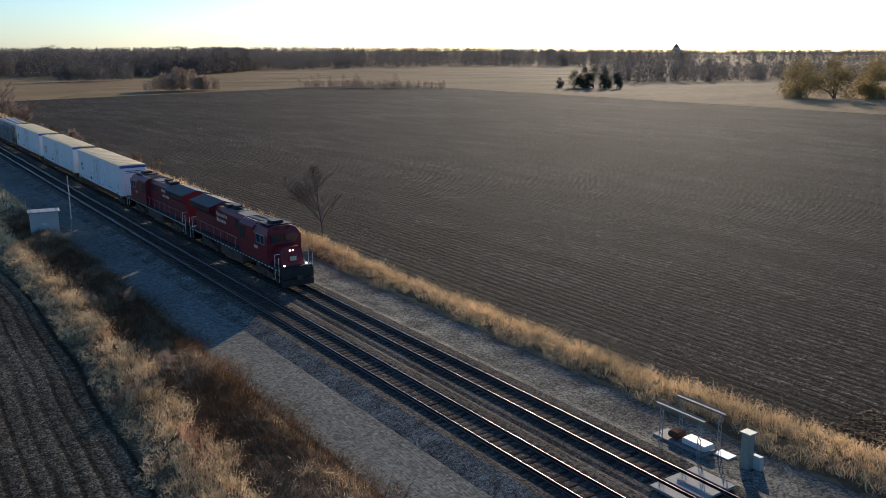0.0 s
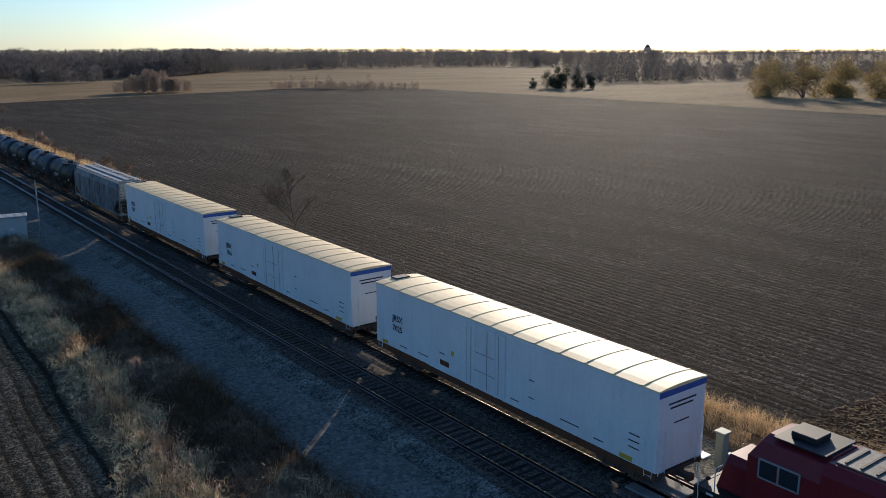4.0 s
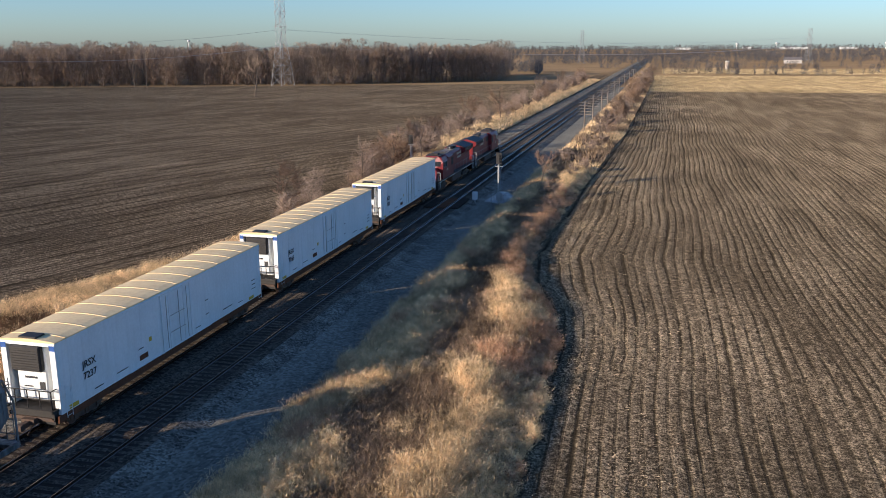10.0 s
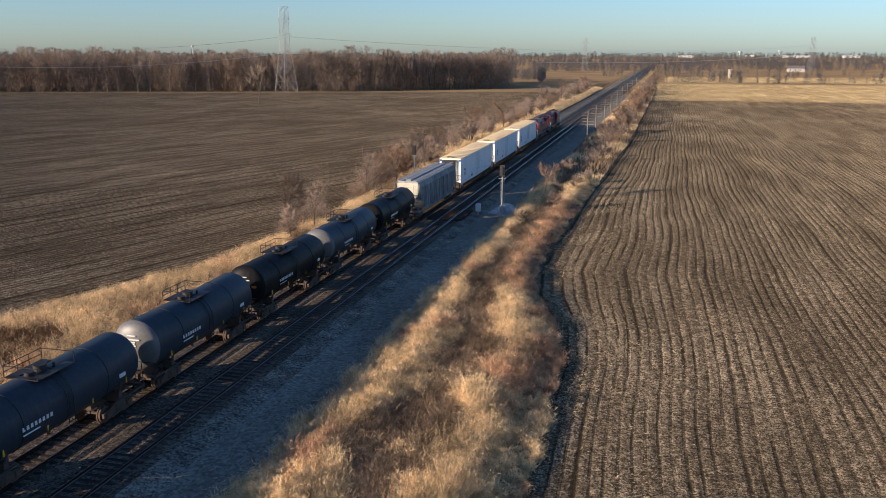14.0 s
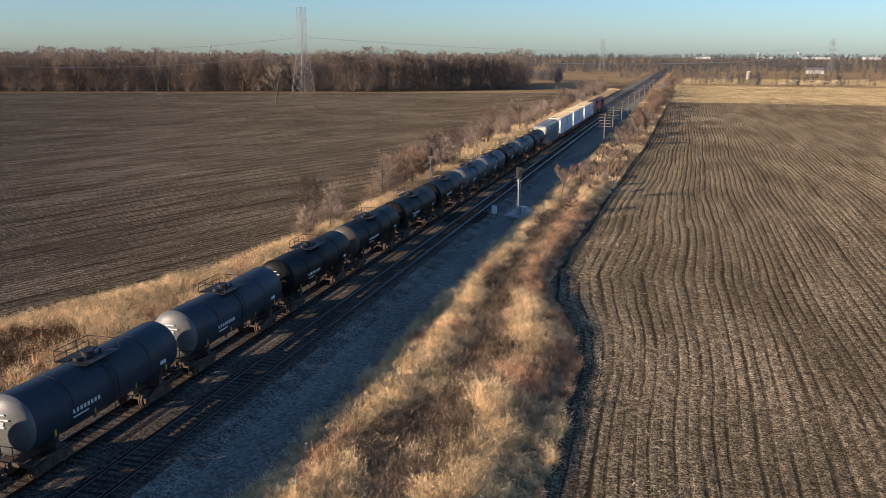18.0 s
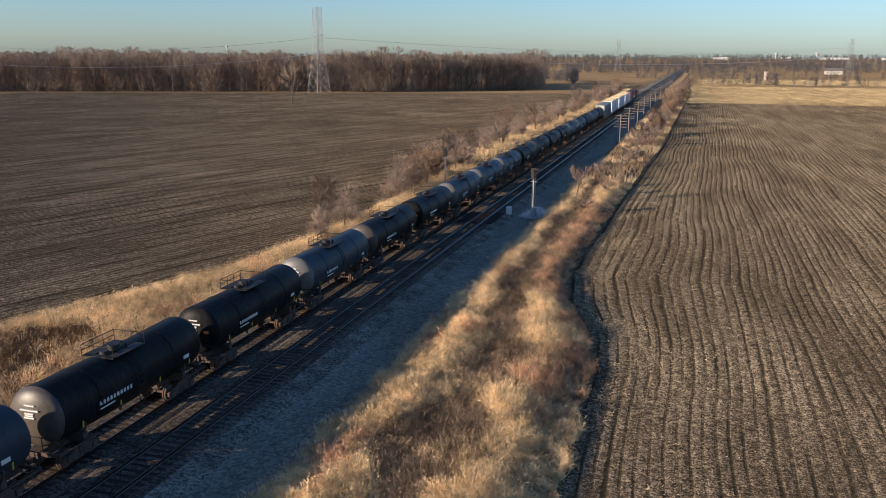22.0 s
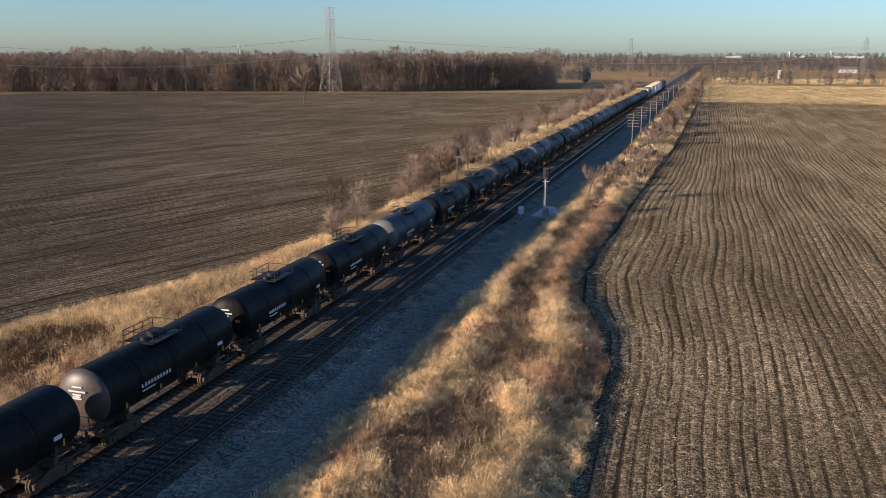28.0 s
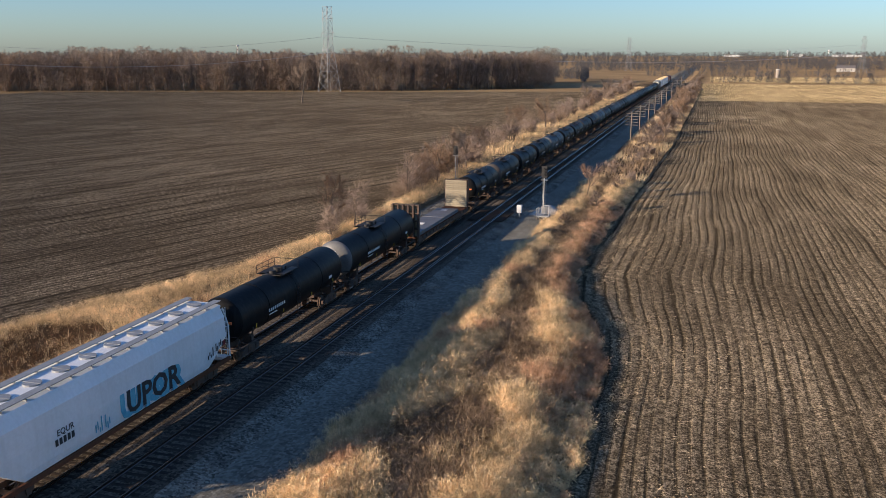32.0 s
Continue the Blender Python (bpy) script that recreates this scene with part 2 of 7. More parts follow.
M = {
    "soil": surface("soil", (0.36, 0.245, 0.13), (0.2, 0.135, 0.07), 0.02, 0.5, 0.95, bump=0.5, bump_scale=0.1, spec=0.1),
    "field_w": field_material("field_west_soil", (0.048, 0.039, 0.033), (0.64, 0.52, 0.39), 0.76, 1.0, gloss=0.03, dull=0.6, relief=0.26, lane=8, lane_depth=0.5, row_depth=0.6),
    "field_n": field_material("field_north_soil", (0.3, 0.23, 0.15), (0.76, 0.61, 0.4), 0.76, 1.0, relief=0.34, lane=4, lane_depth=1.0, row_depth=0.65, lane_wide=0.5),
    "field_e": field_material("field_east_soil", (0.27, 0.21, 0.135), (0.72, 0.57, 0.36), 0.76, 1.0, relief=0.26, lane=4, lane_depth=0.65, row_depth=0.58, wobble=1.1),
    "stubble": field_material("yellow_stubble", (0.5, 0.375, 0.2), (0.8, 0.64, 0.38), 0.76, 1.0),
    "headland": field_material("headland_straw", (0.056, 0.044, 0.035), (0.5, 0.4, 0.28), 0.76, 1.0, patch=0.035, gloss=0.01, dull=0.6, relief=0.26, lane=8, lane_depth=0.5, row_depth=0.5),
    "tan": surface("dry_meadow", (0.38, 0.26, 0.135), (0.15, 0.1, 0.055), 0.03, 0.4, 0.95, bump=0.5, bump_scale=0.4, spec=0.1, stretch=(0.5, 1, 1)),
    "ballast": surface("ballast_stone", (0.27, 0.253, 0.203), (0.055, 0.048, 0.043), 0.6, 16, 0.9, bump=1.0, bump_scale=0.06, spec=0.2, stones=9, stony=0.6),
    "gravel": surface("gravel_road", (0.235, 0.226, 0.185), (0.13, 0.123, 0.1), 0.35, 9, 0.95, bump=0.7, bump_scale=0.04, spec=0.15, stretch=(1, 0.22, 1), stones=6, stony=0.35),
    "track_bed": surface("oily_track_ballast", (0.155, 0.131, 0.102), (0.055, 0.045, 0.036), 0.5, 14, 0.9, bump=1.0, bump_scale=0.06, spec=0.15, stones=9, stony=0.6, stretch=(1, 0.3, 1)),
    "asphalt": surface("asphalt", (0.36, 0.325, 0.27), (0.26, 0.235, 0.195), 0.12, 20, 0.9, bump=0.3, bump_scale=0.01, spec=0.2),
    "grass_ground": surface("thatch", (0.2, 0.14, 0.08), (0.1, 0.07, 0.042), 0.4, 5, 0.95, bump=0.8, bump_scale=0.1, spec=0.1),
    "verge": surface("green_verge", (0.24, 0.17, 0.09), (0.15, 0.13, 0.06), 0.3, 4, 0.95, bump=0.8, bump_scale=0.06, spec=0.1),
    "rail": surface("rail_steel", (0.2, 0.16, 0.135), (0.1, 0.06, 0.045), 1.0, 15, 0.24, metal=0.9, bump=0.05),
    "tie": surface("timber_tie", (0.07, 0.056, 0.046), (0.035, 0.028, 0.024), 1.2, 14, 0.9, bump=0.5, vary=0.35, stretch=(1, 5, 5)),
    "white": surface("white_car_paint", (0.78, 0.8, 0.8), (0.62, 0.64, 0.63), 0.5, 6, 0.45, bump=0.05, mix=0.35, streak=((0.5, 0.5, 0.46), 0.22)),
    "roof": surface("cream_roof_paint", (0.88, 0.68, 0.36), (0.66, 0.48, 0.25), 0.8, 5, 0.6, bump=0.1, mix=0.4),
    "blue": surface("blue_band", (0.03, 0.11, 0.38), (0.02, 0.08, 0.28), 1, 8, 0.5, bump=0.05),
    "black": surface("black_steel", (0.014, 0.014, 0.015), (0.032, 0.028, 0.025), 0.8, 6, 0.6, bump=0.1),
    "under": surface("underframe_rust", (0.05, 0.042, 0.038), (0.12, 0.07, 0.045), 0.8, 7, 0.85, bump=0.2),
    "tank": surface("black_tank_paint", (0.008, 0.009, 0.01), (0.018, 0.017, 0.016), 0.5, 5, 0.45, bump=0.05, mix=0.3, spec=0.07, streak=((0.05, 0.047, 0.044), 0.3)),
    "tank_blue": surface("slate_tank_paint", (0.025, 0.038, 0.052), (0.04, 0.046, 0.054), 0.5, 5, 0.45, bump=0.05, mix=0.3, spec=0.12, streak=((0.08, 0.08, 0.08), 0.3)),
    "red": surface("red_engine_paint", (0.19, 0.012, 0.018), (0.1, 0.009, 0.012), 0.6, 6, 0.45, bump=0.05, mix=0.4),
    "grey_car": surface("grey_hopper_paint", (0.5, 0.49, 0.45), (0.34, 0.33, 0.3), 0.5, 5, 0.6, bump=0.08, streak=((0.1, 0.09, 0.08), 0.6)),
    "pale_end": surface("pale_cream_paint", (0.6, 0.58, 0.47), (0.4, 0.37, 0.28), 0.8, 6, 0.6, bump=0.05),
    "soot": surface("soot_stained_paint", (0.3, 0.31, 0.31), (0.03, 0.03, 0.032), 0.45, 4, 0.6, bump=0.05, mix=0.55, stretch=(1, 0.8, 0.25), streak=((0.02, 0.02, 0.022), 0.85)),
    "galv": surface("galvanised_steel", (0.34, 0.35, 0.35), (0.25, 0.26, 0.26), 1, 12, 0.6, metal=0.3, bump=0.05),
    "wood": surface("weathered_pole", (0.24, 0.2, 0.16), (0.14, 0.115, 0.09), 1, 10, 0.9, bump=0.4, stretch=(6, 6, 0.6)),
    "plank": surface("bulkhead_plank", (0.38, 0.33, 0.235), (0.22, 0.18, 0.12), 1.5, 12, 0.85, bump=0.3, vary=0.2, stretch=(0.4, 3, 6)),
    "yellow": surface("yellow_marking", (0.62, 0.42, 0.04), (0.5, 0.33, 0.04), 2, 9, 0.6, bump=0.03),
    "lettering": surface("white_lettering", (0.7, 0.7, 0.68), (0.55, 0.55, 0.53), 3, 9, 0.6, bump=0.0),
    "ink": surface("black_lettering", (0.02, 0.02, 0.025), (0.05, 0.05, 0.05), 3, 9, 0.6, bump=0.0),
    "bark": surface("bark", (0.19, 0.15, 0.12), (0.1, 0.08, 0.064), 1, 10, 0.95, bump=0.5, vary=0.25, stretch=(3, 3, 0.6), spec=0.1),
    "deckload": surface("grey_deck_load", (0.15, 0.148, 0.15), (0.105, 0.104, 0.108), 0.6, 5, 0.6, bump=0.05),
    "rust": surface("rust_deck", (0.16, 0.07, 0.04), (0.09, 0.045, 0.03), 0.8, 8, 0.9, bump=0.2),
    "concrete": surface("pale_concrete", (0.55, 0.53, 0.49), (0.4, 0.38, 0.35), 0.8, 9, 0.9, bump=0.2),
    "spray_blue": surface("blue_spray_paint", (0.06, 0.3, 0.42), (0.15, 0.45, 0.55), 2, 6, 0.7, bump=0.0),
    "orange": surface("orange_marking", (0.6, 0.16, 0.04), (0.5, 0.13, 0.04), 3, 9, 0.6, bump=0.0),
    "cream": surface("cream_lettering", (0.62, 0.55, 0.42), (0.45, 0.38, 0.3), 2, 9, 0.6, bump=0.0),
    "roof_grime": surface("grimy_roof_paint", (0.24, 0.2, 0.155), (0.08, 0.065, 0.055), 0.9, 6, 0.55, bump=0.1),
    "tank_head": surface("weathered_head_paint", (0.1, 0.08, 0.065), (0.05, 0.045, 0.04), 1.0, 6, 0.45, bump=0.05),
    "tank_grey": surface("pale_grey_head_paint", (0.15, 0.15, 0.145), (0.1, 0.1, 0.098), 0.9, 6, 0.45, bump=0.05),
    "pond": surface("still_water", (0.05, 0.06, 0.07), (0.07, 0.08, 0.08), 1, 8, 0.08, bump=0.02, spec=0.8),
    "glass": surface("dark_window_glass", (0.02, 0.025, 0.03), (0.02, 0.025, 0.03), 1, 8, 0.06, bump=0.0, spec=0.6),
}

lamp_m, lamp_n, lamp_l, lamp_b = nodes_of("lit_lamp")
lamp_b.inputs["Emission Color"].default_value, lamp_b.inputs["Emission Strength"].default_value = (1, 0.92, 0.75, 1), 1.6
M["lamp"] = lamp_m


# ---- mesh tools ----
def link_mesh(name, bm, material, parent=None, label="", smooth=False):
    me = bpy.data.meshes.new(name)
    bm.to_mesh(me)
    bm.free()
    me.materials.append(material)
    if smooth:
        me.polygons.foreach_set("use_smooth", [True] * len(me.polygons))
        me.set_sharp_from_angle(angle=radians(35))
    ob = new(name, me)
    if parent:
        ob.parent = parent
    if label:
        ob["label"] = label
    return ob


def part(name, bm, material, parent, label="", smooth=False):
    return link_mesh(name, bm, material, parent, label, smooth)


def box(bm, x0, x1, y0, y1, z0, z1, m=None, bevel=0.0):
    mm = Matrix.LocRotScale(((x0 + x1) / 2, (y0 + y1) / 2, (z0 + z1) / 2), None, (abs(x1 - x0), abs(y1 - y0), abs(z1 - z0)))
    r = bmesh.ops.create_cube(bm, size=1, matrix=(m or Matrix()) @ mm)
    if bevel:
        es = list({e for v in r["verts"] for e in v.link_edges})
        bmesh.ops.bevel(bm, geom=es, offset=bevel, segments=1, affect="EDGES")
    return bm


def boxes(*items, bevel=0.0):
    bm = bmesh.new()
    for it in items:
        box(bm, *it, bevel=bevel)
    return bm


def rod(bm, a, b, r, r2=None, seg=8, caps=True):
    a, b = Vector(a), Vector(b)
    d = b - a
    q = d.to_track_quat("Z", "Y")
    bmesh.ops.create_cone(bm, cap_ends=caps, segments=seg, radius1=r, radius2=r if r2 is None else r2, depth=d.length, matrix=Matrix.LocRotScale((a + b) / 2, q, None))
    return bm


def rods(items, r, seg=6):
    bm = bmesh.new()
    for a, b in items:
        rod(bm, a, b, r, seg=seg)
    return bm


def prism(bm, profile, y0, y1, cap=True):
    """A profile of (x, z) points, drawn out along y."""
    a = [bm.verts.new((x, y0, z)) for x, z in profile]
    b = [bm.verts.new((x, y1, z)) for x, z in profile]
    k = len(profile)
    for i in range(k):
        bm.faces.new((a[i], a[(i + 1) % k], b[(i + 1) % k], b[i]))
    if cap:
        bm.faces.new(a[::-1])
        bm.faces.new(b)
    bmesh.ops.recalc_face_normals(bm, faces=bm.faces[:])
    return bm


def lathe_y(bm, profile, seg=32, cz=0.0):
    """Rings of (y, radius) about an axis along y at height cz."""
    rings = []
    for y, r in profile:
        if r < 1e-4:
            rings.append([bm.verts.new((0, y, cz))])
        else:
            rings.append([bm.verts.new((r * math.cos(i * math.tau / seg), y, cz + r * math.sin(i * math.tau / seg))) for i in range(seg)])
    for a, b in zip(rings, rings[1:]):
        for i in range(seg):
            j = (i + 1) % seg
            q = [a[i % len(a)], a[j % len(a)], b[j % len(b)], b[i % len(b)]]
            q = list(dict.fromkeys(q))
            if len(q) > 2:
                bm.faces.new(q)
    bmesh.ops.recalc_face_normals(bm, faces=bm.faces[:])
    return bm


def soup(name, verts, faces, material, smooth=False, rows=None):
    """One mesh from arrays: verts (n, 3), faces (m, 3 or 4)."""
    verts, faces = np.asarray(verts, np.float32), np.asarray(faces, np.int32)
    me = bpy.data.meshes.new(name)
    k = faces.shape[1]
    me.vertices.add(len(verts))
    me.vertices.foreach_set("co", verts.ravel())
    me.loops.add(faces.size)
    me.loops.foreach_set("vertex_index", faces.ravel())
    me.polygons.add(len(faces))
    me.polygons.foreach_set("loop_start", np.arange(0, faces.size, k, dtype=np.int32))
    if smooth:
        me.polygons.foreach_set("use_smooth", np.ones(len(faces), bool))
    me.update()
    me.validate()
    if rows is not None:
        me.uv_layers.new(name="rows").data.foreach_set("uv", np.asarray(rows, np.float32)[faces.ravel()].ravel())
    me.materials.append(material)
    return new(name, me)


rng = np.random.default_rng(7)


# ---- lie of the land ----
def near(v, knots):
    return np.interp(v, [k[0] for k in knots], [k[1] for k in knots])


EAST_EDGE = ((-400, 19), (-120, 18.5), (-76, 17.6), (-53, 17.8), (-35, 19), (0, 22), (20, 24), (36, 23.6), (52, 23.2), (60, 22), (68, 19.2), (77, 17.8), (121, 18.8), (194, 21), (383, 22), (1500, 26))
WEST_EDGE = ((-400, -11), (-200, -11), (-72, -10.2), (-59, -9), (-34, -9.1), (-20, -10.5), (0, -13), (14, -34), (30, -34), (47, -20), (70, -13), (96, -11), (182, -15), (400, -17), (1500, -17))


def road_y(x, side):
    return 4.1 - 0.0915 * (x + 14.1) + side * 6.2


def bumps(x, y, s=1.0):
    return 0.5 * (np.sin(x * 0.9 * s + 1.7 * np.sin(y * 0.31 * s)) * np.sin(y * 0.53 * s + 1.1 * np.sin(x * 0.47 * s)) + 0.6 * np.sin(x * 2.1 * s + y * 1.3 * s + 2 * np.sin(y * 0.7 * s)))


def land(x, y):
    """Height of the soil: low under the ballast, a bank of rank grass to the east, gently rolling fields."""
    x, y = np.asarray(x, float), np.asarray(y, float)
    e, w = near(y, EAST_EDGE), near(y, WEST_EDGE)
    z = np.full(np.broadcast(x, y).shape, -0.62)
    mid = (x > -8) & (x < 11.5)
    z = np.where(mid, -0.75, z)
    u = np.clip((x - 11.0) / np.maximum(e - 11.0, 1), 0, 1)
    z = z + np.where((x > 11) & (x < e), 0.36 * np.sin(u * math.pi) ** 1.1 + 0.5 * np.exp(-((u - 0.2) / 0.13) ** 2) + 0.12 * np.exp(-((u - 0.74) / 0.14) ** 2) + 0.12 * bumps(x, y), 0)
    u = np.clip((-x - 6.5) / np.maximum(-w - 6.5, 1), 0, 1)
    off_road = 1 - np.clip(1 - (np.abs(y - road_y(x, 0.7)) - 8) / 4, 0, 1) * (x < -11)
    z = z + off_road * np.where((x < -6.5) & (x > w), 0.35 * np.sin(u * math.pi) + 0.1 * bumps(x, y), 0)
    far = np.clip((np.hypot(x, y) - 850) / 1500, 0, 1)
    far = far * far * (3 - 2 * far)
    north = np.clip((y - 0.6 * np.abs(x)) / 600, 0, 1)
    return z + far * (9.0 + 5.0 * np.sin(x * 0.0021 + 1) * np.sin(y * 0.0017 + 2)) * (1 - 0.65 * north)


def sheet(name, xs, ys, material, lift=0.0, fn=land, edge=None, rows=None):
    xs, ys = np.asarray(xs, float), np.asarray(ys, float)
    gx, gy = np.meshgrid(xs, ys)
    if edge is not None:
        gx = edge(gx, gy)
    gz = fn(gx, gy) + lift
    v = np.stack([gx, gy, gz], -1).reshape(-1, 3)
    a = np.arange(len(ys) * len(xs)).reshape(len(ys), len(xs))
    f = np.stack([a[:-1, :-1], a[:-1, 1:], a[1:, 1:], a[1:, :-1]], -1).reshape(-1, 4)
    return soup(name, v, f, material, True, rows(v[:, 0], v[:, 1]) if rows else None)


def east_rows(x, y):
    """Rows along y that bend round the bulge of the grass bank."""
    return np.stack([x - (near(y, EAST_EDGE) - 21.0) * np.exp(-np.maximum(x - 20, 0) / 9.0), y], -1)


def grade(*runs):
    out = []
    for a, b, k in runs:
        out += list(np.linspace(a, b, k, endpoint=False))
    return out + [runs[-1][1]]


YS = grade((-4900, -600, 22), (-600, -120, 48), (-120, 160, 280), (160, 400, 60), (400, 900, 40), (900, 4900, 24))
XS = grade((-4900, -700, 20), (-700, -60, 64), (-60, -6, 54), (-6, 11, 10), (11, 26, 30), (26, 120, 30), (120, 4900, 24))
tagged(sheet("ground", XS, YS, M["soil"]), "brown dry soil and thatch reaching to the horizon", "ground", kind="structure")


def strip(name, knots_a, knots_b, y0, y1, material, lift, label, category, step=1.0, across=8, rows=None):
    """A ground cover between two edges that run along y."""
    ys = np.linspace(y0, y1, max(2, int((y1 - y0) / step)))
    return tagged(sheet(name, np.linspace(0, 1, across), ys, material, lift,
                        edge=lambda u, y: near(y, knots_a) + u * (near(y, knots_b) - near(y, knots_a)), rows=rows), label, category, kind="structure")


def flat(v):
    return ((-5000, v), (5000, v))


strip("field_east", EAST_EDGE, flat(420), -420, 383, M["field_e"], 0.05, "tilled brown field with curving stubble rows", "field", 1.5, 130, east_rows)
strip("grass_bank_east", flat(10.6), EAST_EDGE, -400, 600, M["grass_ground"], 0.04, "bank of dry thatch under rank grass", "grass bank", 1.0, 30)
strip("grass_bank_west", WEST_EDGE, flat(-6.2), -400, 600, M["grass_ground"], 0.04, "strip of dry thatch beside the railway", "grass bank", 1.0, 14)
strip("yellow_field", flat(22), flat(700), 383, 592, M["stubble"], 0.05, "yellow stubble field beyond the dark one", "field", 8, 20, lambda x, y: np.stack([x, y], -1))


strip("far_yellow_field", flat(26), flat(600), 620, 770, M["stubble"], 0.05, "far yellow stubble field behind a hedgerow", "field", 8, 20, lambda x, y: np.stack([x, y], -1))


def patch(name, corners, material, lift, label, category, n=40, m=40):
    (ax, ay), (bx, by), (cx, cy), (dx, dy) = corners
    u, v = np.meshgrid(np.linspace(0, 1, n), np.linspace(0, 1, m))
    x = (ax * (1 - u) + bx * u) * (1 - v) + (dx * (1 - u) + cx * u) * v
    y = (ay * (1 - u) + by * u) * (1 - v) + (dy * (1 - u) + cy * u) * v
    w = np.stack([x, y, land(x, y) + lift], -1).reshape(-1, 3)
    a = np.arange(n * m).reshape(m, n)
    f = np.stack([a[:-1, :-1], a[:-1, 1:], a[1:, 1:], a[1:, :-1]], -1).reshape(-1, 4)
    return tagged(soup(name, w, f, material, True), label, category, kind="structure")


# fields west of the railway, either side of the side road
def field_between(name, x_far, lo, hi, material, label, rows):
    """Field from the western grass strip out to x_far(y), for y between lo(x) and hi(x)."""
    n, m = 70, 110
    u, v = np.meshgrid(np.linspace(0, 1, n), np.linspace(0, 1, m))
    x = -9.0 + u * (x_far + 9.0)
    y = lo(x) + v * (hi(x) - lo(x))
    x = np.maximum(x, x_far)
    x = np.where(u == 0, near(y, WEST_EDGE), np.minimum(x, near(y, WEST_EDGE) - 0.02))
    w = np.stack([x, y, land(x, y) + 0.05], -1).reshape(-1, 3)
    a = np.arange(n * m).reshape(m, n)
    f = np.stack([a[:-1, :-1], a[1:, :-1], a[1:, 1:], a[:-1, 1:]], -1).reshape(-1, 4)
    return tagged(soup(name, w, f, material, True, rows(w[:, 0], w[:, 1])), label, "field", kind="structure")


def headland_y(x):
    return road_y(x, 0) - 26.0 + 0.09 * np.maximum(-x - 33, 0)


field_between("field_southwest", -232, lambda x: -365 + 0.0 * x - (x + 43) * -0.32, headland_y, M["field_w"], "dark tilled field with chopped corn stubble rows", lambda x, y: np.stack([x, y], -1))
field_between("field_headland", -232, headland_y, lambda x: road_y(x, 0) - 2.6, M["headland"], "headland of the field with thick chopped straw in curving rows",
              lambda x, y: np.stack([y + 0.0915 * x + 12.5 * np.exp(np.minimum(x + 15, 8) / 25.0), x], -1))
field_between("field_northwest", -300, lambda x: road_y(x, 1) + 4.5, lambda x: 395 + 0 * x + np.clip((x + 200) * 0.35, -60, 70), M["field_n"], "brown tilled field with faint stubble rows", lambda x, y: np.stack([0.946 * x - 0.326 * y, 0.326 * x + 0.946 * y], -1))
patch("meadow_south", ((-43, -370), (-233, -305), (-620, -420), (-300, -900)), M["tan"], 0.04, "dry tan meadow beyond the field", "meadow")
patch("pond", ((-296, -142), (-299, -143), (-310, -96), (-306, -96)), M["pond"], 0.16, "narrow strip of open water in the reeds", "pond", 4, 12)
patch("meadow_west", ((-233, -300), (-233, 10), (-330, 20), (-480, -330)), M["tan"], 0.06, "dry tan meadow with reeds", "meadow")
patch("side_road", ((-13.6, 3.9), (-13.6, 10.2), (-700, road_y(-700, 1)), (-700, road_y(-700, 0))), M["asphalt"], 0.13, "grey cracked asphalt side road ending at a barrier", "road", 6, 120)
patch("road_verge_south", ((-13.6, 1.2), (-13.6, 3.9), (-230, road_y(-230, 0)), (-230, road_y(-230, 0) - 2.6)), M["grass_ground"], 0.07, "dry grass verge of the road", "verge", 6, 80)
patch("road_verge_north", ((-13.6, 10.2), (-13.6, 15), (-230, road_y(-230, 1) + 4.5), (-230, road_y(-230, 1))), M["verge"], 0.07, "green and tan grass verge of the road", "verge", 6, 80)
patch("farm_drive", ((-15.6, 9.6), (-19.6, 10.4), (-13.6, 21.5), (-10.6, 19)), M["asphalt"], 0.12, "grey gravel drive leading off the road end", "drive", 8, 16)
strip("gravel_track", flat(6.6), flat(11.0), -400, 420, M["gravel"], 0.22, "pale compacted gravel access track", "track", 2.0, 8)

# ---- railway ----
GAP = 3.96
bed = bmesh.new()
prism(bed, [(-7.2, -0.8), (-5.6, -0.55), (-2.6, -0.42), (-1.9, -0.2), (1.7, -0.2), (1.98, -0.27), (2.26, -0.2), (GAP + 1.9, -0.2), (GAP + 3.6, -0.62), (GAP + 3.6, -0.8)], -1500, 2500)
tagged(link_mesh("ballast_bed", bed, M["ballast"]), "grey crushed stone ballast bed of two tracks", "ballast", kind="structure")
bed = bmesh.new()
prism(bed, [(-2.4, -0.4), (-1.88, -0.196), (1.7, -0.196), (1.98, -0.266), (2.26, -0.196), (GAP + 1.86, -0.196), (GAP + 2.1, -0.27), (GAP + 2.0, -0.4)], -1500, 2500)
tagged(link_mesh("track_bed", bed, M["track_bed"]), "dark oil-stained ballast between and around the rails", "ballast", kind="structure")


def rail_profile(x):
    return [(x - 0.07, -0.18), (x + 0.07, -0.18), (x + 0.07, -0.165), (x + 0.012, -0.13), (x + 0.012, -0.045), (x + 0.037, -0.03), (x + 0.034, -0.004), (x + 0.02, 0), (x - 0.02, 0), (x - 0.034, -0.004), (x - 0.037, -0.03), (x - 0.012, -0.045), (x - 0.012, -0.13), (x - 0.07, -0.165)]


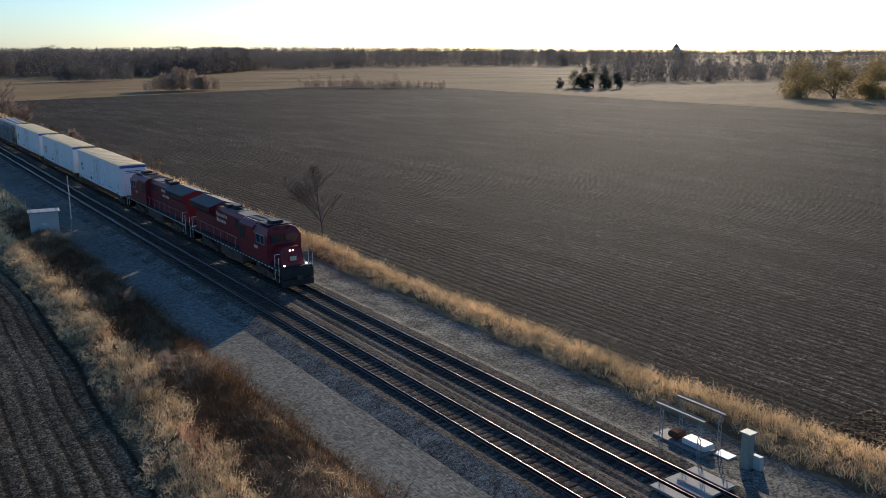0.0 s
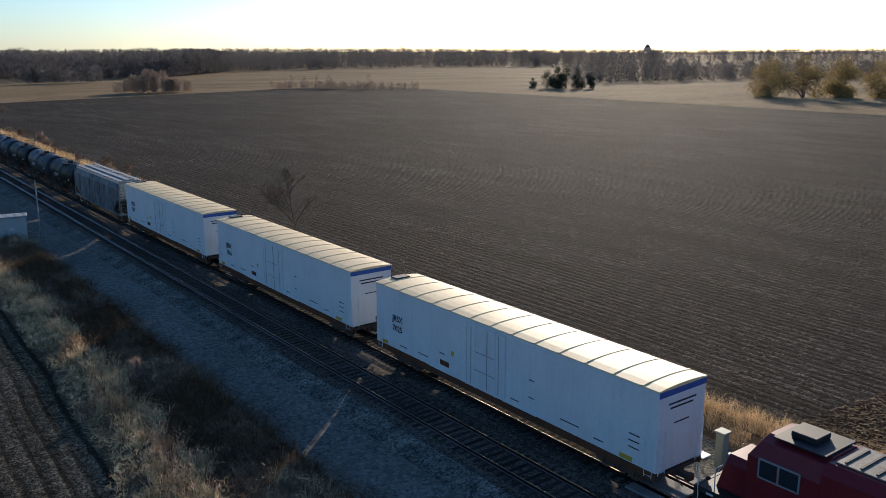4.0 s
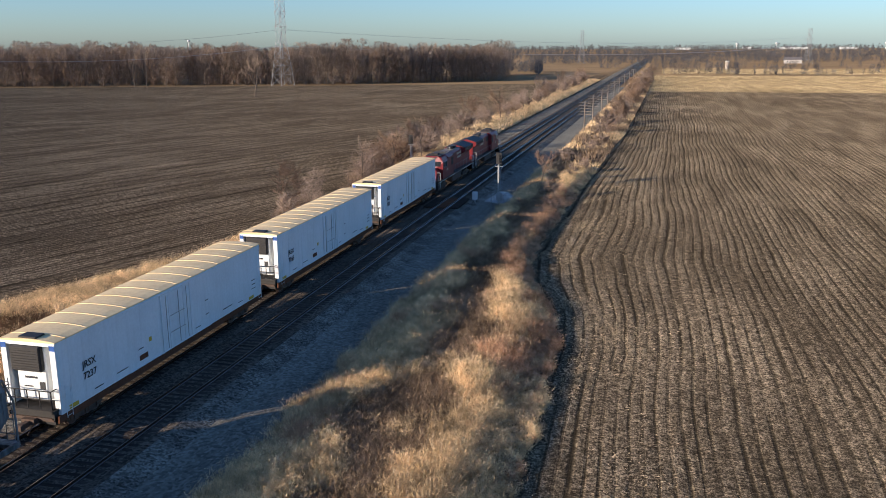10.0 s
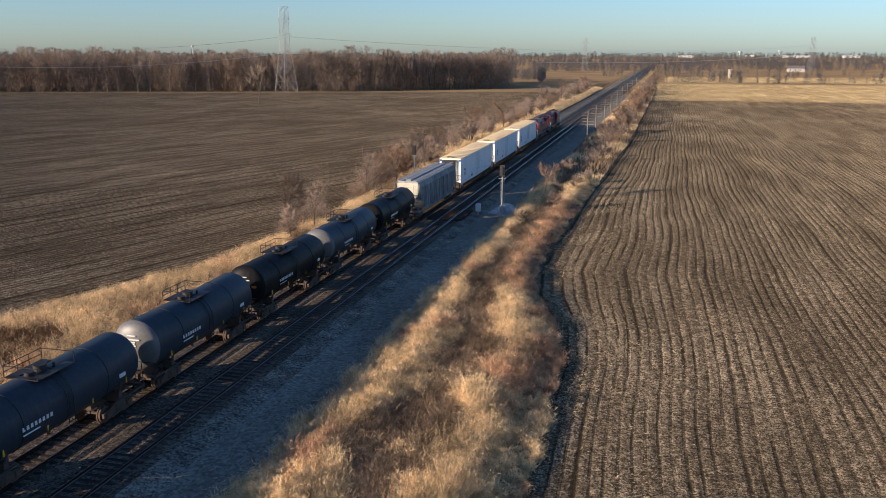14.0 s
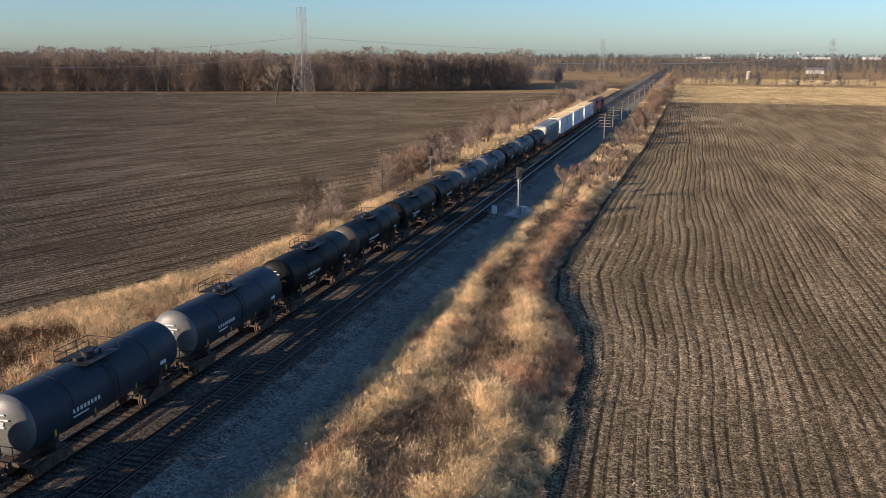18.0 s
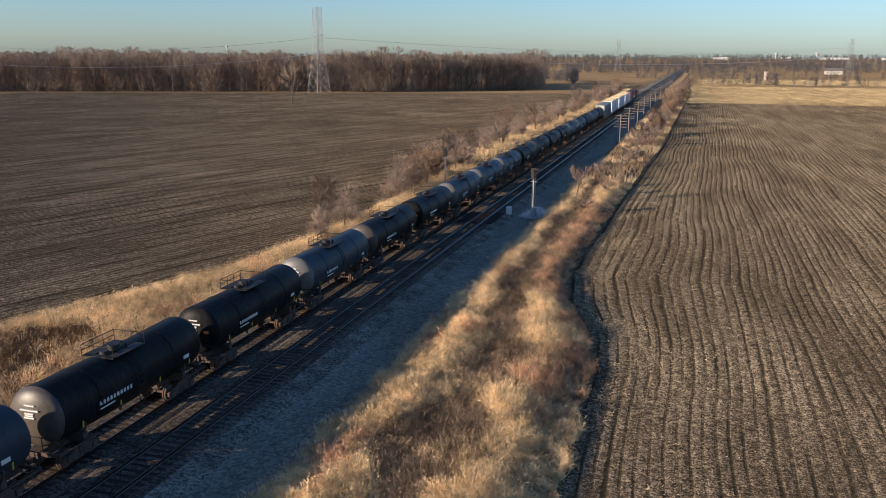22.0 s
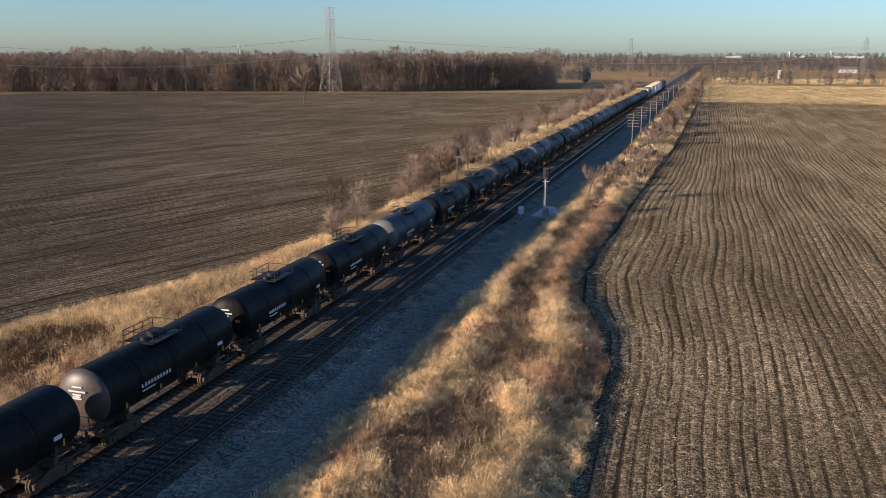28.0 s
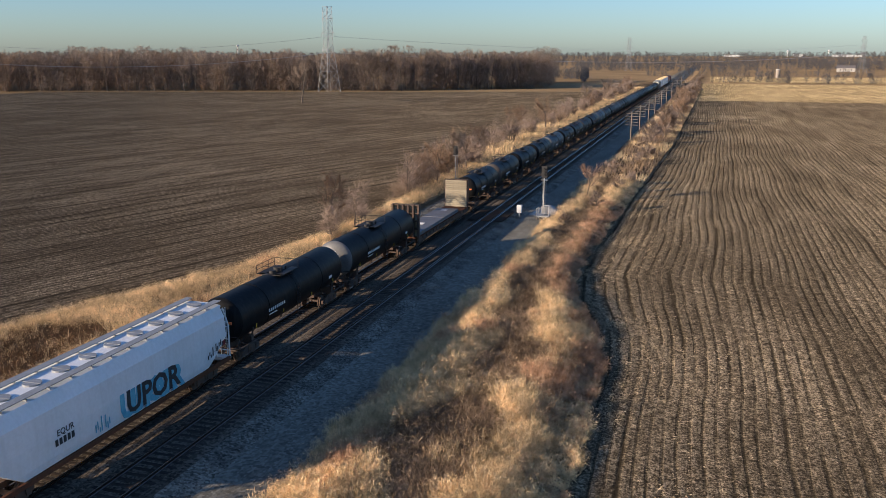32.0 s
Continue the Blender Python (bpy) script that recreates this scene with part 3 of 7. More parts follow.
for k, cx in enumerate((0, GAP)):
    track = tagged(new("railway_track"), "straight railway track on timber ties", "railway track", "tracks", "structure")
    for s in (-0.7525, 0.7525):
        b = bmesh.new()
        prism(b, rail_profile(cx + s), -1500, 2500)
        part("rail", b, M["rail"], track)
    bm = bmesh.new()
    box(bm, -1.28, 1.28, -0.115, 0.115, -0.36, -0.175, bevel=0.015)
    me = bpy.data.meshes.new("tie")
    bm.to_mesh(me)
    bm.free()
    me.materials.append(M["tie"])
    r = random.Random(k)
    for i in range(290):
        t = new("tie", me)
        t.parent = track
        t.matrix_basis = pose(cx + r.uniform(-0.04, 0.04), -58 + i * 0.54 + r.uniform(-0.03, 0.03), r.uniform(-0.012, 0.008), 0, 0, r.uniform(-1.2, 1.2))
    bm = bmesh.new()
    for y in list(np.arange(-420, -58.3, 0.54)) + list(np.arange(-58 + 290 * 0.54, 500, 0.54)):
        box(bm, cx - 1.28, cx + 1.28, y - 0.115, y + 0.115, -0.36, -0.178)
    tagged(part("far_ties", bm, M["tie"], track), kind="stuff")

# ---- the train ----
SPEED = 20.6


def along(t):
    return -0.2 + SPEED * (t - 5) + 0.8 * max(0.0, 1 - abs(t - 18) / 5.0) - 0.32 * max(0.0, 2.5 - t) ** 2


TRAIN = []


def on_train(ob, offset, turn=0):
    TRAIN.append((ob, offset, turn))
    ob.matrix_basis = pose(0, along(0) - offset, 0, 0, 0, turn)
    return ob


def side_frame(b, x, y, half, hi=0.86):
    prof = [(-half - 0.3, 0.35), (-half - 0.3, 0.6), (-half * 0.6, 0.72), (-0.35, hi), (0.35, hi), (half * 0.6, 0.72), (half + 0.3, 0.6), (half + 0.3, 0.35), (half, 0.35), (half * 0.6, 0.3), (0.3, 0.22), (-0.3, 0.22), (-half * 0.6, 0.3), (-half, 0.35)]
    va = [b.verts.new((x - 0.07, y + p, z)) for p, z in prof]
    vb = [b.verts.new((x + 0.07, y + p, z)) for p, z in prof]
    for i in range(len(prof)):
        j = (i + 1) % len(prof)
        b.faces.new((va[i], va[j], vb[j], vb[i]))
    b.faces.new(va)
    b.faces.new(vb[::-1])


def wheel_mesh(r=0.455):
    w = bmesh.new()
    rod(w, (0.06, 0, 0), (0.2, 0, 0), r, seg=18)
    rod(w, (0, 0, 0), (0.07, 0, 0), r + 0.035, seg=18)
    rod(w, (-0.62, 0, 0), (0.0, 0, 0), 0.08, seg=6)
    me = bpy.data.meshes.new("wheel")
    w.to_mesh(me)
    w.free()
    me.materials.append(M["under"])
    return me


WHEEL, BIG_WHEEL = wheel_mesh(), wheel_mesh(0.53)


def truck(parent, y, axles=(-0.88, 0.88), mesh=None, r=0.455):
    """A truck: side frames, bolster, springs, and a wheel at each end of its axles."""
    b = bmesh.new()
    half = max(axles)
    for s in (-1, 1):
        side_frame(b, s * 1.0, y, half + 0.07)
        for k in (-0.12, 0.12):
            rod(b, (s * 1.05, y + k, 0.3), (s * 1.05, y + k, 0.62), 0.09, seg=6)
        for a in axles:
            box(b, s * 0.98, s * 1.14, y + a - 0.16, y + a + 0.16, r - 0.14, r + 0.16)
    box(b, -1.1, 1.1, y - 0.2, y + 0.2, 0.45, 0.78)
    bmesh.ops.recalc_face_normals(b, faces=b.faces[:])
    t = part("truck", b, M["under"], parent)
    for a in axles:
        for s in (-1, 1):
            w = new("wheel", mesh or WHEEL)
            w.parent = t
            w.matrix_basis = pose(s * 0.66, y + a, r, 0, 0, 0 if s > 0 else 180)
    return t


def coupler(parent, y, way):
    b = bmesh.new()
    box(b, -0.12, 0.12, y, y + way * 0.55, 0.72, 0.96)
    box(b, -0.2, 0.2, y + way * 0.45, y + way * 0.72, 0.68, 1.0, bevel=0.04)
    rod(b, (0.25, y, 0.75), (0.3, y + way * 0.5, 0.45), 0.03, seg=5)
    return part("coupler", b, M["under"], parent)


def ladder(b, x, y, z0, z1, wide=0.42, axis="y", step=0.36, r=0.022):
    d = Vector((0, wide / 2, 0)) if axis == "y" else Vector((wide / 2, 0, 0))
    c = Vector((x, y, 0))
    for s in (-1, 1):
        rod(b, c + d * s + Vector((0, 0, z0)), c + d * s + Vector((0, 0, z1)), r, seg=5)
    z = z0 + 0.1
    while z < z1:
        rod(b, c - d + Vector((0, 0, z)), c + d + Vector((0, 0, z)), r * 0.8, seg=5)
        z += step
    return b


def lettering(text, size, m, material, parent, name="lettering", label="", depth=0.004, bold=0.0):
    """Raised lettering from the built-in font, as a mesh; m puts its reading plane in place."""
    cu = bpy.data.curves.new(name, "FONT")
    cu.body, cu.size, cu.extrude, cu.offset = text, size, depth, bold
    cu.align_x, cu.align_y, cu.resolution_u = "CENTER", "CENTER", 2
    tmp = bpy.data.objects.new(name, cu)
    scene.collection.objects.link(tmp)
    me = bpy.data.meshes.new_from_object(tmp.evaluated_get(bpy.context.evaluated_depsgraph_get()))
    bpy.data.objects.remove(tmp)
    bpy.data.curves.remove(cu)
    me.transform(m)
    me.materials.clear()
    me.materials.append(material)
    ob = new(name, me)
    ob.parent = parent
    if label:
        ob["label"] = label
    return ob


EAST_SIDE = pose(0, 0, 0, 90, 0, 90)        # reading plane that faces +x, text running to +y


def east(x, y, z):
    return pose(x, y, z) @ EAST_SIDE


def bars(parent, name, items, material, label=""):
    for it in items:
        ob = part(name, boxes(it), material, parent, label)
    return ob


def refrigerator_car(offset, number, graffiti=0):
    L, W, Z0, Z1 = 22.0, 1.54, 1.02, 4.86
    car = tagged(new("refrigerator_car"), f"white mechanical refrigerator car {'with faded' if graffiti else 'with black'} lettering and a cream ribbed roof", "railcar", "refrigerator cars in the train")
    body = boxes((-W, W, -L + 1.35, 0, Z0 + 0.14, Z1), bevel=0.03)
    # end ladders side plates and shallow side seams
    body = part("body", body, M["white"], car)
    for s in (-1, 1):
        part("end_wing", boxes((s * 1.2, s * W, -L + 0.5, -L + 1.36, Z0 + 0.14, Z1), bevel=0.02), M["white"], body)
    part("end_lintel", boxes((-1.2, 1.2, -L + 0.5, -L + 1.36, 4.62, Z1)), M["white"], body)
    for k in range(1, 9):
        y = -L * k / 9
        part("side_seam", boxes((W, W + 0.006, y - 0.015, y + 0.015, Z0 + 0.3, Z1 - 0.1)), M["white"], body)
    # roof: shallow arch with raised cross ribs
    b = bmesh.new()
    prof = [(-W - 0.03, Z1 - 0.06), (-W - 0.03, Z1), (-1.1, Z1 + 0.06), (-0.55, Z1 + 0.09), (0, Z1 + 0.1), (0.55, Z1 + 0.09), (1.1, Z1 + 0.06), (W + 0.03, Z1), (W + 0.03, Z1 - 0.06)]
    prism(b, prof, -L + 0.48, 0.02)
    roof = part("roof", b, M["roof"], car, "cream roof with raised cross ribs")
    for k in range(13):
        b = bmesh.new()
        y = -0.9 - k * (L - 2.2) / 12
        rib = [(x, z + 0.024) for x, z in prof[1:8]] + [(x, z - 0.03) for x, z in prof[1:8]][::-1]
        prism(b, rib, y - 0.05, y + 0.05)
        part("roof_rib", b, M["roof"], roof)
    # sill and underframe
    for s in (-1, 1):
        part("side_sill", boxes((s * (W - 0.1), s * (W + 0.012), -L + 0.3, 0, Z0 - 0.2, Z0 + 0.16)), M["rust"], car, "rust-stained side sill")
    part("underframe", boxes((-0.35, 0.35, -L - 0.05, 0.05, 0.75, Z0 + 0.02), (-W + 0.1, W - 0.1, -4.6, -4.3, 0.8, Z0 + 0.02), (-W + 0.1, W - 0.1, -L + 4.3, -L + 4.6, 0.8, Z0 + 0.02), (-1.3, 1.3, -17.5, -5.2, 0.62, Z0 + 0.02), (-1.3, 1.3, -L + 0.2, 0, 0.9, Z0 + 0.05)), M["under"], car)
    for s in (-1, 1):
        x = s * (W + 0.02)
        d = bmesh.new()
        box(d, x - 0.03, x + 0.03, -12.6, -9.6, Z0 + 0.2, Z1 - 0.25, bevel=0.015)
        door = part("plug_door", d, M["white"], car)
        f = boxes(*[(x + s * 0.02, x + s * 0.055, y - 0.03, y + 0.03, Z0 + 0.15, Z1 - 0.2) for y in (-12.66, -11.9, -10.3, -9.54)], (x + s * 0.0, x + s * 0.05, -16.2, -6.5, Z1 - 0.2, Z1 - 0.13), (x, x + s * 0.05, -16.0, -7.2, Z0 + 0.18, Z0 + 0.22))
        part("door_frame", f, M["white"], door)
        for a, c in [((-12.2, Z0 + 0.35), (-12.2, Z1 - 0.35)), ((-10.9, Z0 + 0.35), (-10.9, Z1 - 0.35)), ((-10.0, Z0 + 0.35), (-10.0, Z1 - 0.35)), ((-11.9, 2.2), (-10.3, 2.2)), ((-11.9, 3.2), (-10.3, 3.2))]:
            part("door_rod", rods([((x + s * 0.08, *a), (x + s * 0.08, *c))], 0.02, 5), M["grey_car"], door)
        for y in (-20.6, -1.6):
            bars(car, "placard", [(x, x + s * 0.008, y - 0.35, y + 0.35, 1.25, 1.46)], M["yellow"], "yellow placard")
        bars(car, "stencil", [(x, x + s * 0.008, y - h, y + h, z, z + 0.05) for y, h, z in ((-14.8, 0.25, 2.2), (-16.6, 0.5, 1.6), (-5.0, 0.6, 1.65), (-7.6, 0.2, 2.9), (-7.6, 0.2, 2.0), (-8.8, 0.3, 1.5), (-18.6, 0.35, 1.5), (-3.2, 0.3, 1.5), (-1.2, 0.3, 1.9), (-1.2, 0.3, 2.2), (-1.2, 0.3, 2.5), (-11.1, 0.5, 3.9), (-11.1, 0.45, 3.78))], M["ink"], "small black stencil lines")
        bars(car, "sticker", [(x, x + s * 0.008, -14.0, -13.75, 2.35, 2.6)], M["yellow"])
        bars(car, "panel", [(x, x + s * 0.01, -15.0, -14.2, 1.55, 1.85)], M["rust"], "small brown panel")
        for y in (-0.35, -L + 1.0):
            part("ladder", ladder(bmesh.new(), x + s * 0.05, y, Z0 - 0.1, 2.6, wide=0.4, r=0.014), M["white"], car)
    lettering("JRSX", 0.52, east(W + 0.028, -19.2, 3.05), M["ink"], car, "reporting_mark", "black reporting mark", bold=0.006)
    lettering(number, 0.52, east(W + 0.028, -19.2, 2.45), M["ink"], car, "car_number", "black car number", bold=0.006)
    # leading end: blue band, lines of writing, ladder
    bars(car, "blue_band", [(-W, W, 0.003, 0.012, Z1 - 0.34, Z1 - 0.06)], M["blue"], "blue band under the roof")
    bars(car, "end_lettering", [(-0.9, 0.9, 0.005, 0.014, 4.1, 4.18), (-0.7, 0.8, 0.005, 0.014, 3.9, 3.98), (-0.5, 0.5, 0.005, 0.014, 3.2, 3.26)], M["ink"])
    for x in (W - 0.3, -W + 0.3):
        part("end_ladder", ladder(bmesh.new(), x, 0.06, 1.1, 3.0, axis="x"), M["white"], car)
    # trailing end: cooling unit in its recess, platform with rails
    unit = part("cooling_unit", boxes((-0.95, 0.75, -L + 0.72, -L + 1.36, 1.75, 4.5), bevel=0.06), M["white"], car, "white cooling unit with a black grille")
    gr = boxes((-1.0, 0.72, -L + 0.4, -L + 0.73, 3.3, 4.6), bevel=0.08)
    grille = part("grille", gr, M["black"], unit)
    for k in range(8):
        part("slat", boxes((-0.92, 0.64, -L + 0.37, -L + 0.41, 3.4 + k * 0.13, 3.45 + k * 0.13)), M["black"], grille)
    bars(unit, "unit_label", [(-0.5, 0.2, -L + 0.705, -L + 0.715, 2.85, 2.95), (-0.6, -0.1, -L + 0.705, -L + 0.715, 2.4, 2.46), (0.3, 0.6, -L + 0.705, -L + 0.715, 2.3, 2.7)], M["ink"])
    for s in (-1, 1):
        bars(car, "corner_band", [(s * 1.22, s * 1.52, -L + 0.488, -L + 0.498, 4.42, 4.68)], M["blue"])
    part("platform", boxes((-1.4, 1.4, -L + 0.1, -L + 1.4, 1.35, 1.5), (-1.3, 1.3, -L + 0.3, -L + 1.3, 0.7, 1.35), (-1.35, -1.2, -L + 0.2, -L + 1.3, 1.0, 1.5), (1.2, 1.35, -L + 0.2, -L + 1.3, 1.0, 1.5)), M["black"], car)
    part("handrail", rods([((x, -L + 0.12, 1.58), (x, -L + 0.12, 2.5)) for x in (-1.35, -0.7, 0, 0.7, 1.35)] + [((-1.35, -L + 0.12, z), (1.35, -L + 0.12, z)) for z in (2.05, 2.5)] + [((s * 1.35, -L + 0.12, 2.5), (s * 1.35, -L + 1.0, 2.5)) for s in (-1, 1)], 0.03, 6), M["black"], car)
    part("roof_vent", boxes((-0.5, 0.5, -L + 0.55, -L + 1.2, Z1 + 0.09, Z1 + 0.18), bevel=0.02), M["black"], roof)
    for y in (-2.5, -L + 2.9):
        truck(car, y)
    coupler(car, 0, 1)
    coupler(car, -L, -1)
    return on_train(car, offset)


def hopper_car(offset, L, paint, roof_paint, label, graffiti=False):
    W, Z0, Z1 = 1.55, 1.05, 4.42
    car = tagged(new("covered_hopper_car"), label, "railcar")
    slope = 2.6
    # body: curved sides, ends that slope in above the trucks
    b = bmesh.new()
    prof = [(-W + 0.1, Z0), (-W, Z0 + 0.5), (-W - 0.03, 2.6), (-W + 0.02, 3.8), (-W + 0.32, Z1), (W - 0.32, Z1), (W - 0.02, 3.8), (W + 0.03, 2.6), (W, Z0 + 0.5), (W - 0.1, Z0)]
    k = len(prof)

    def ring(y):
        return [b.verts.new((x, y, z)) for x, z in prof]
    A, B = ring(-0.55), ring(-L + 0.55)
    for i in range(k):
        b.faces.new((A[i], A[(i + 1) % k], B[(i + 1) % k], B[i]))
    b.faces.new(A[::-1])
    b.faces.new(B)
    bmesh.ops.recalc_face_normals(b, faces=b.faces[:])
    # the lower corners are cut away: end sheets slope down to the outlets
    for w, y in ((1, -0.55), (-1, -L + 0.55)):
        cut = bmesh.ops.bisect_plane(b, geom=b.verts[:] + b.edges[:] + b.faces[:], plane_co=(0, y, 2.55), plane_no=Vector((0, w * 1.5, -2.1)).normalized(), clear_outer=True)
        bmesh.ops.edgenet_fill(b, edges=[g for g in cut["geom_cut"] if isinstance(g, bmesh.types.BMEdge)])
    bmesh.ops.recalc_face_normals(b, faces=b.faces[:])
    body = part("body", b, paint, car)
    for s, y in ((1, 0.0), (-1, -L)):
        part("end_panel", boxes((-W + 0.3, W - 0.3, y - s * 0.55 - 0.012, y - s * 0.55 + 0.012, 2.7, Z1 - 0.06)), M["white"] if graffiti else M["pale_end"], body, "pale end panel")
        e = bmesh.new()
        for x in (-W + 0.08, W - 0.08):
            rod(e, (x, y - s * 0.08, Z0), (x, y - s * 0.08, 3.1), 0.05, seg=6)
            rod(e, (x, y - s * 0.08, 3.1), (x, y - s * 0.6, Z1 - 0.1), 0.05, seg=6)
        for z in (1.5, 2.2, 3.0):
            rod(e, (-W + 0.08, y - s * 0.08, z), (W - 0.08, y - s * 0.08, z), 0.035, seg=6)
        ladder(e, W - 0.45, y - s * 0.06, Z0, 4.2, axis="x")
        box(e, -W + 0.05, W - 0.05, min(y, y - s * 0.5), max(y, y - s * 0.5), Z0 - 0.1, Z0 + 0.1)
        part("end_frame", e, paint, car)
        bars(car, "end_lettering", [(-0.8, 0.1, y - s * 0.535 - 0.004, y - s * 0.535 + 0.004, 3.72, 3.82), (-0.6, 0.0, y - s * 0.535 - 0.004, y - s * 0.535 + 0.004, 3.5, 3.56)], M["ink"])
    # side posts
    if not graffiti:
        n = 9
        for j in range(n):
            y = -0.8 - j * (L - 1.6) / (n - 1)
            for s in (-1, 1):
                part("side_post", boxes((s * (W - 0.02), s * (W + 0.045), y - 0.03, y + 0.03, Z0 + 0.3 if 2 < -y < L - 2 else 2.5, 3.8)), paint, body)
    r = bmesh.new()
    prism(r, [(-W + 0.25, Z1 - 0.03), (-W + 0.3, Z1 + 0.06), (-0.7, Z1 + 0.14), (0.7, Z1 + 0.14), (W - 0.3, Z1 + 0.06), (W - 0.25, Z1 - 0.03)], -L + 0.5, -0.5)
    roof = part("roof", r, roof_paint, car)
    if graffiti:
        for j in range(10):
            y = -1.3 - j * (L - 2.6) / 9
            h = bmesh.new()
            rod(h, (0, y, Z1 + 0.12), (0, y, Z1 + 0.22), 0.42, seg=14)
            box(h, -0.5, 0.5, y - 0.05, y + 0.05, Z1 + 0.2, Z1 + 0.23)
            part("roof_hatch", h, M["galv"], roof)
    else:
        part("hatch_trough", boxes((-0.32, 0.32, -L + 1.0, -1.0, Z1 + 0.14, Z1 + 0.3), bevel=0.03), M["galv"], roof, "pale long roof hatch")
    for s in (-1, 1):
        w = bmesh.new()
        box(w, s * 0.75, s * 1.2, -L + 0.3, -0.3, Z1 + 0.24, Z1 + 0.28)
        for y in np.arange(-L + 0.6, -0.4, 1.4):
            box(w, s * 0.8, s * 1.15, y - 0.02, y + 0.02, Z1 + 0.05, Z1 + 0.25)
        part("running_board", w, M["galv"], car)
    # bottom outlets
    for j in range(3):
        y = -L * (0.28 + 0.22 * j)
        o = bmesh.new()
        bmesh.ops.create_cone(o, cap_ends=True, segments=4, radius1=0.55, radius2=1.75, depth=0.62, matrix=pose(0, y, 0.76, 0, 0, 45))
        part("outlet", o, M["under"], car)
    for s in (-1, 1):
        part("side_sill", boxes((s * (W - 0.08), s * (W + 0.06), -L + 0.2, -0.2, Z0 - 0.1, Z0 + 0.14)), paint if not graffiti else M["rust"], car)
    part("underframe", boxes((-0.3, 0.3, -L, 0, 0.75, 1.05)), M["under"], car)
    if graffiti:
        x = W + 0.035
        lettering("EQUR", 0.42, east(x, -14.2, 2.55), M["ink"], car, "reporting_mark", "black reporting mark", bold=0.006)
        bars(car, "car_number", [(x, x + 0.006, -14.9 + j * 0.26, -14.72 + j * 0.26, 1.98, 2.3) for j in range(5)], M["ink"])
        for dy, dz, q in ((0.26, -0.12, 0), (-0.42, -0.08, 1)):
            lettering("UPOR", 1.75, east(x - 0.002 + 0.001 * q, -7.7 + dy, 1.98 + dz), M["spray_blue"], car, "graffiti_shadow", "blue sprayed shadow behind the letters", depth=0.002, bold=0.09)
        lettering("UPOR", 1.7, east(x + 0.004, -7.7, 1.98), M["ink"], car, "graffiti", "black sprayed graffiti letters", bold=0.05)
        bars(car, "graffiti_tag", [(x, x + 0.004, -2.6 + j * 0.17, -2.5 + j * 0.17, 1.75 + 0.12 * math.sin(j * 1.9) + 0.05 * j, 2.0 + 0.2 * math.sin(j * 2.7) + 0.06 * j) for j in range(10)], M["ink"], "small sprayed tag")
        bars(car, "graffiti_tag", [(x, x + 0.004, -12.3 + j * 0.14, -12.22 + j * 0.14, 1.5 + 0.12 * math.sin(j * 1.9), 1.9 + 0.3 * math.sin(j * 2.7)) for j in range(8)], M["spray_blue"], "small sprayed tag")
        bars(car, "round_sticker", [(x, x + 0.004, -0.95, -0.7, 2.1, 2.4)], M["red"])
    for y in (-2.1, -L + 2.1):
        truck(car, y)
    coupler(car, 0, 1)
    coupler(car, -L, -1)
    return on_train(car, offset)


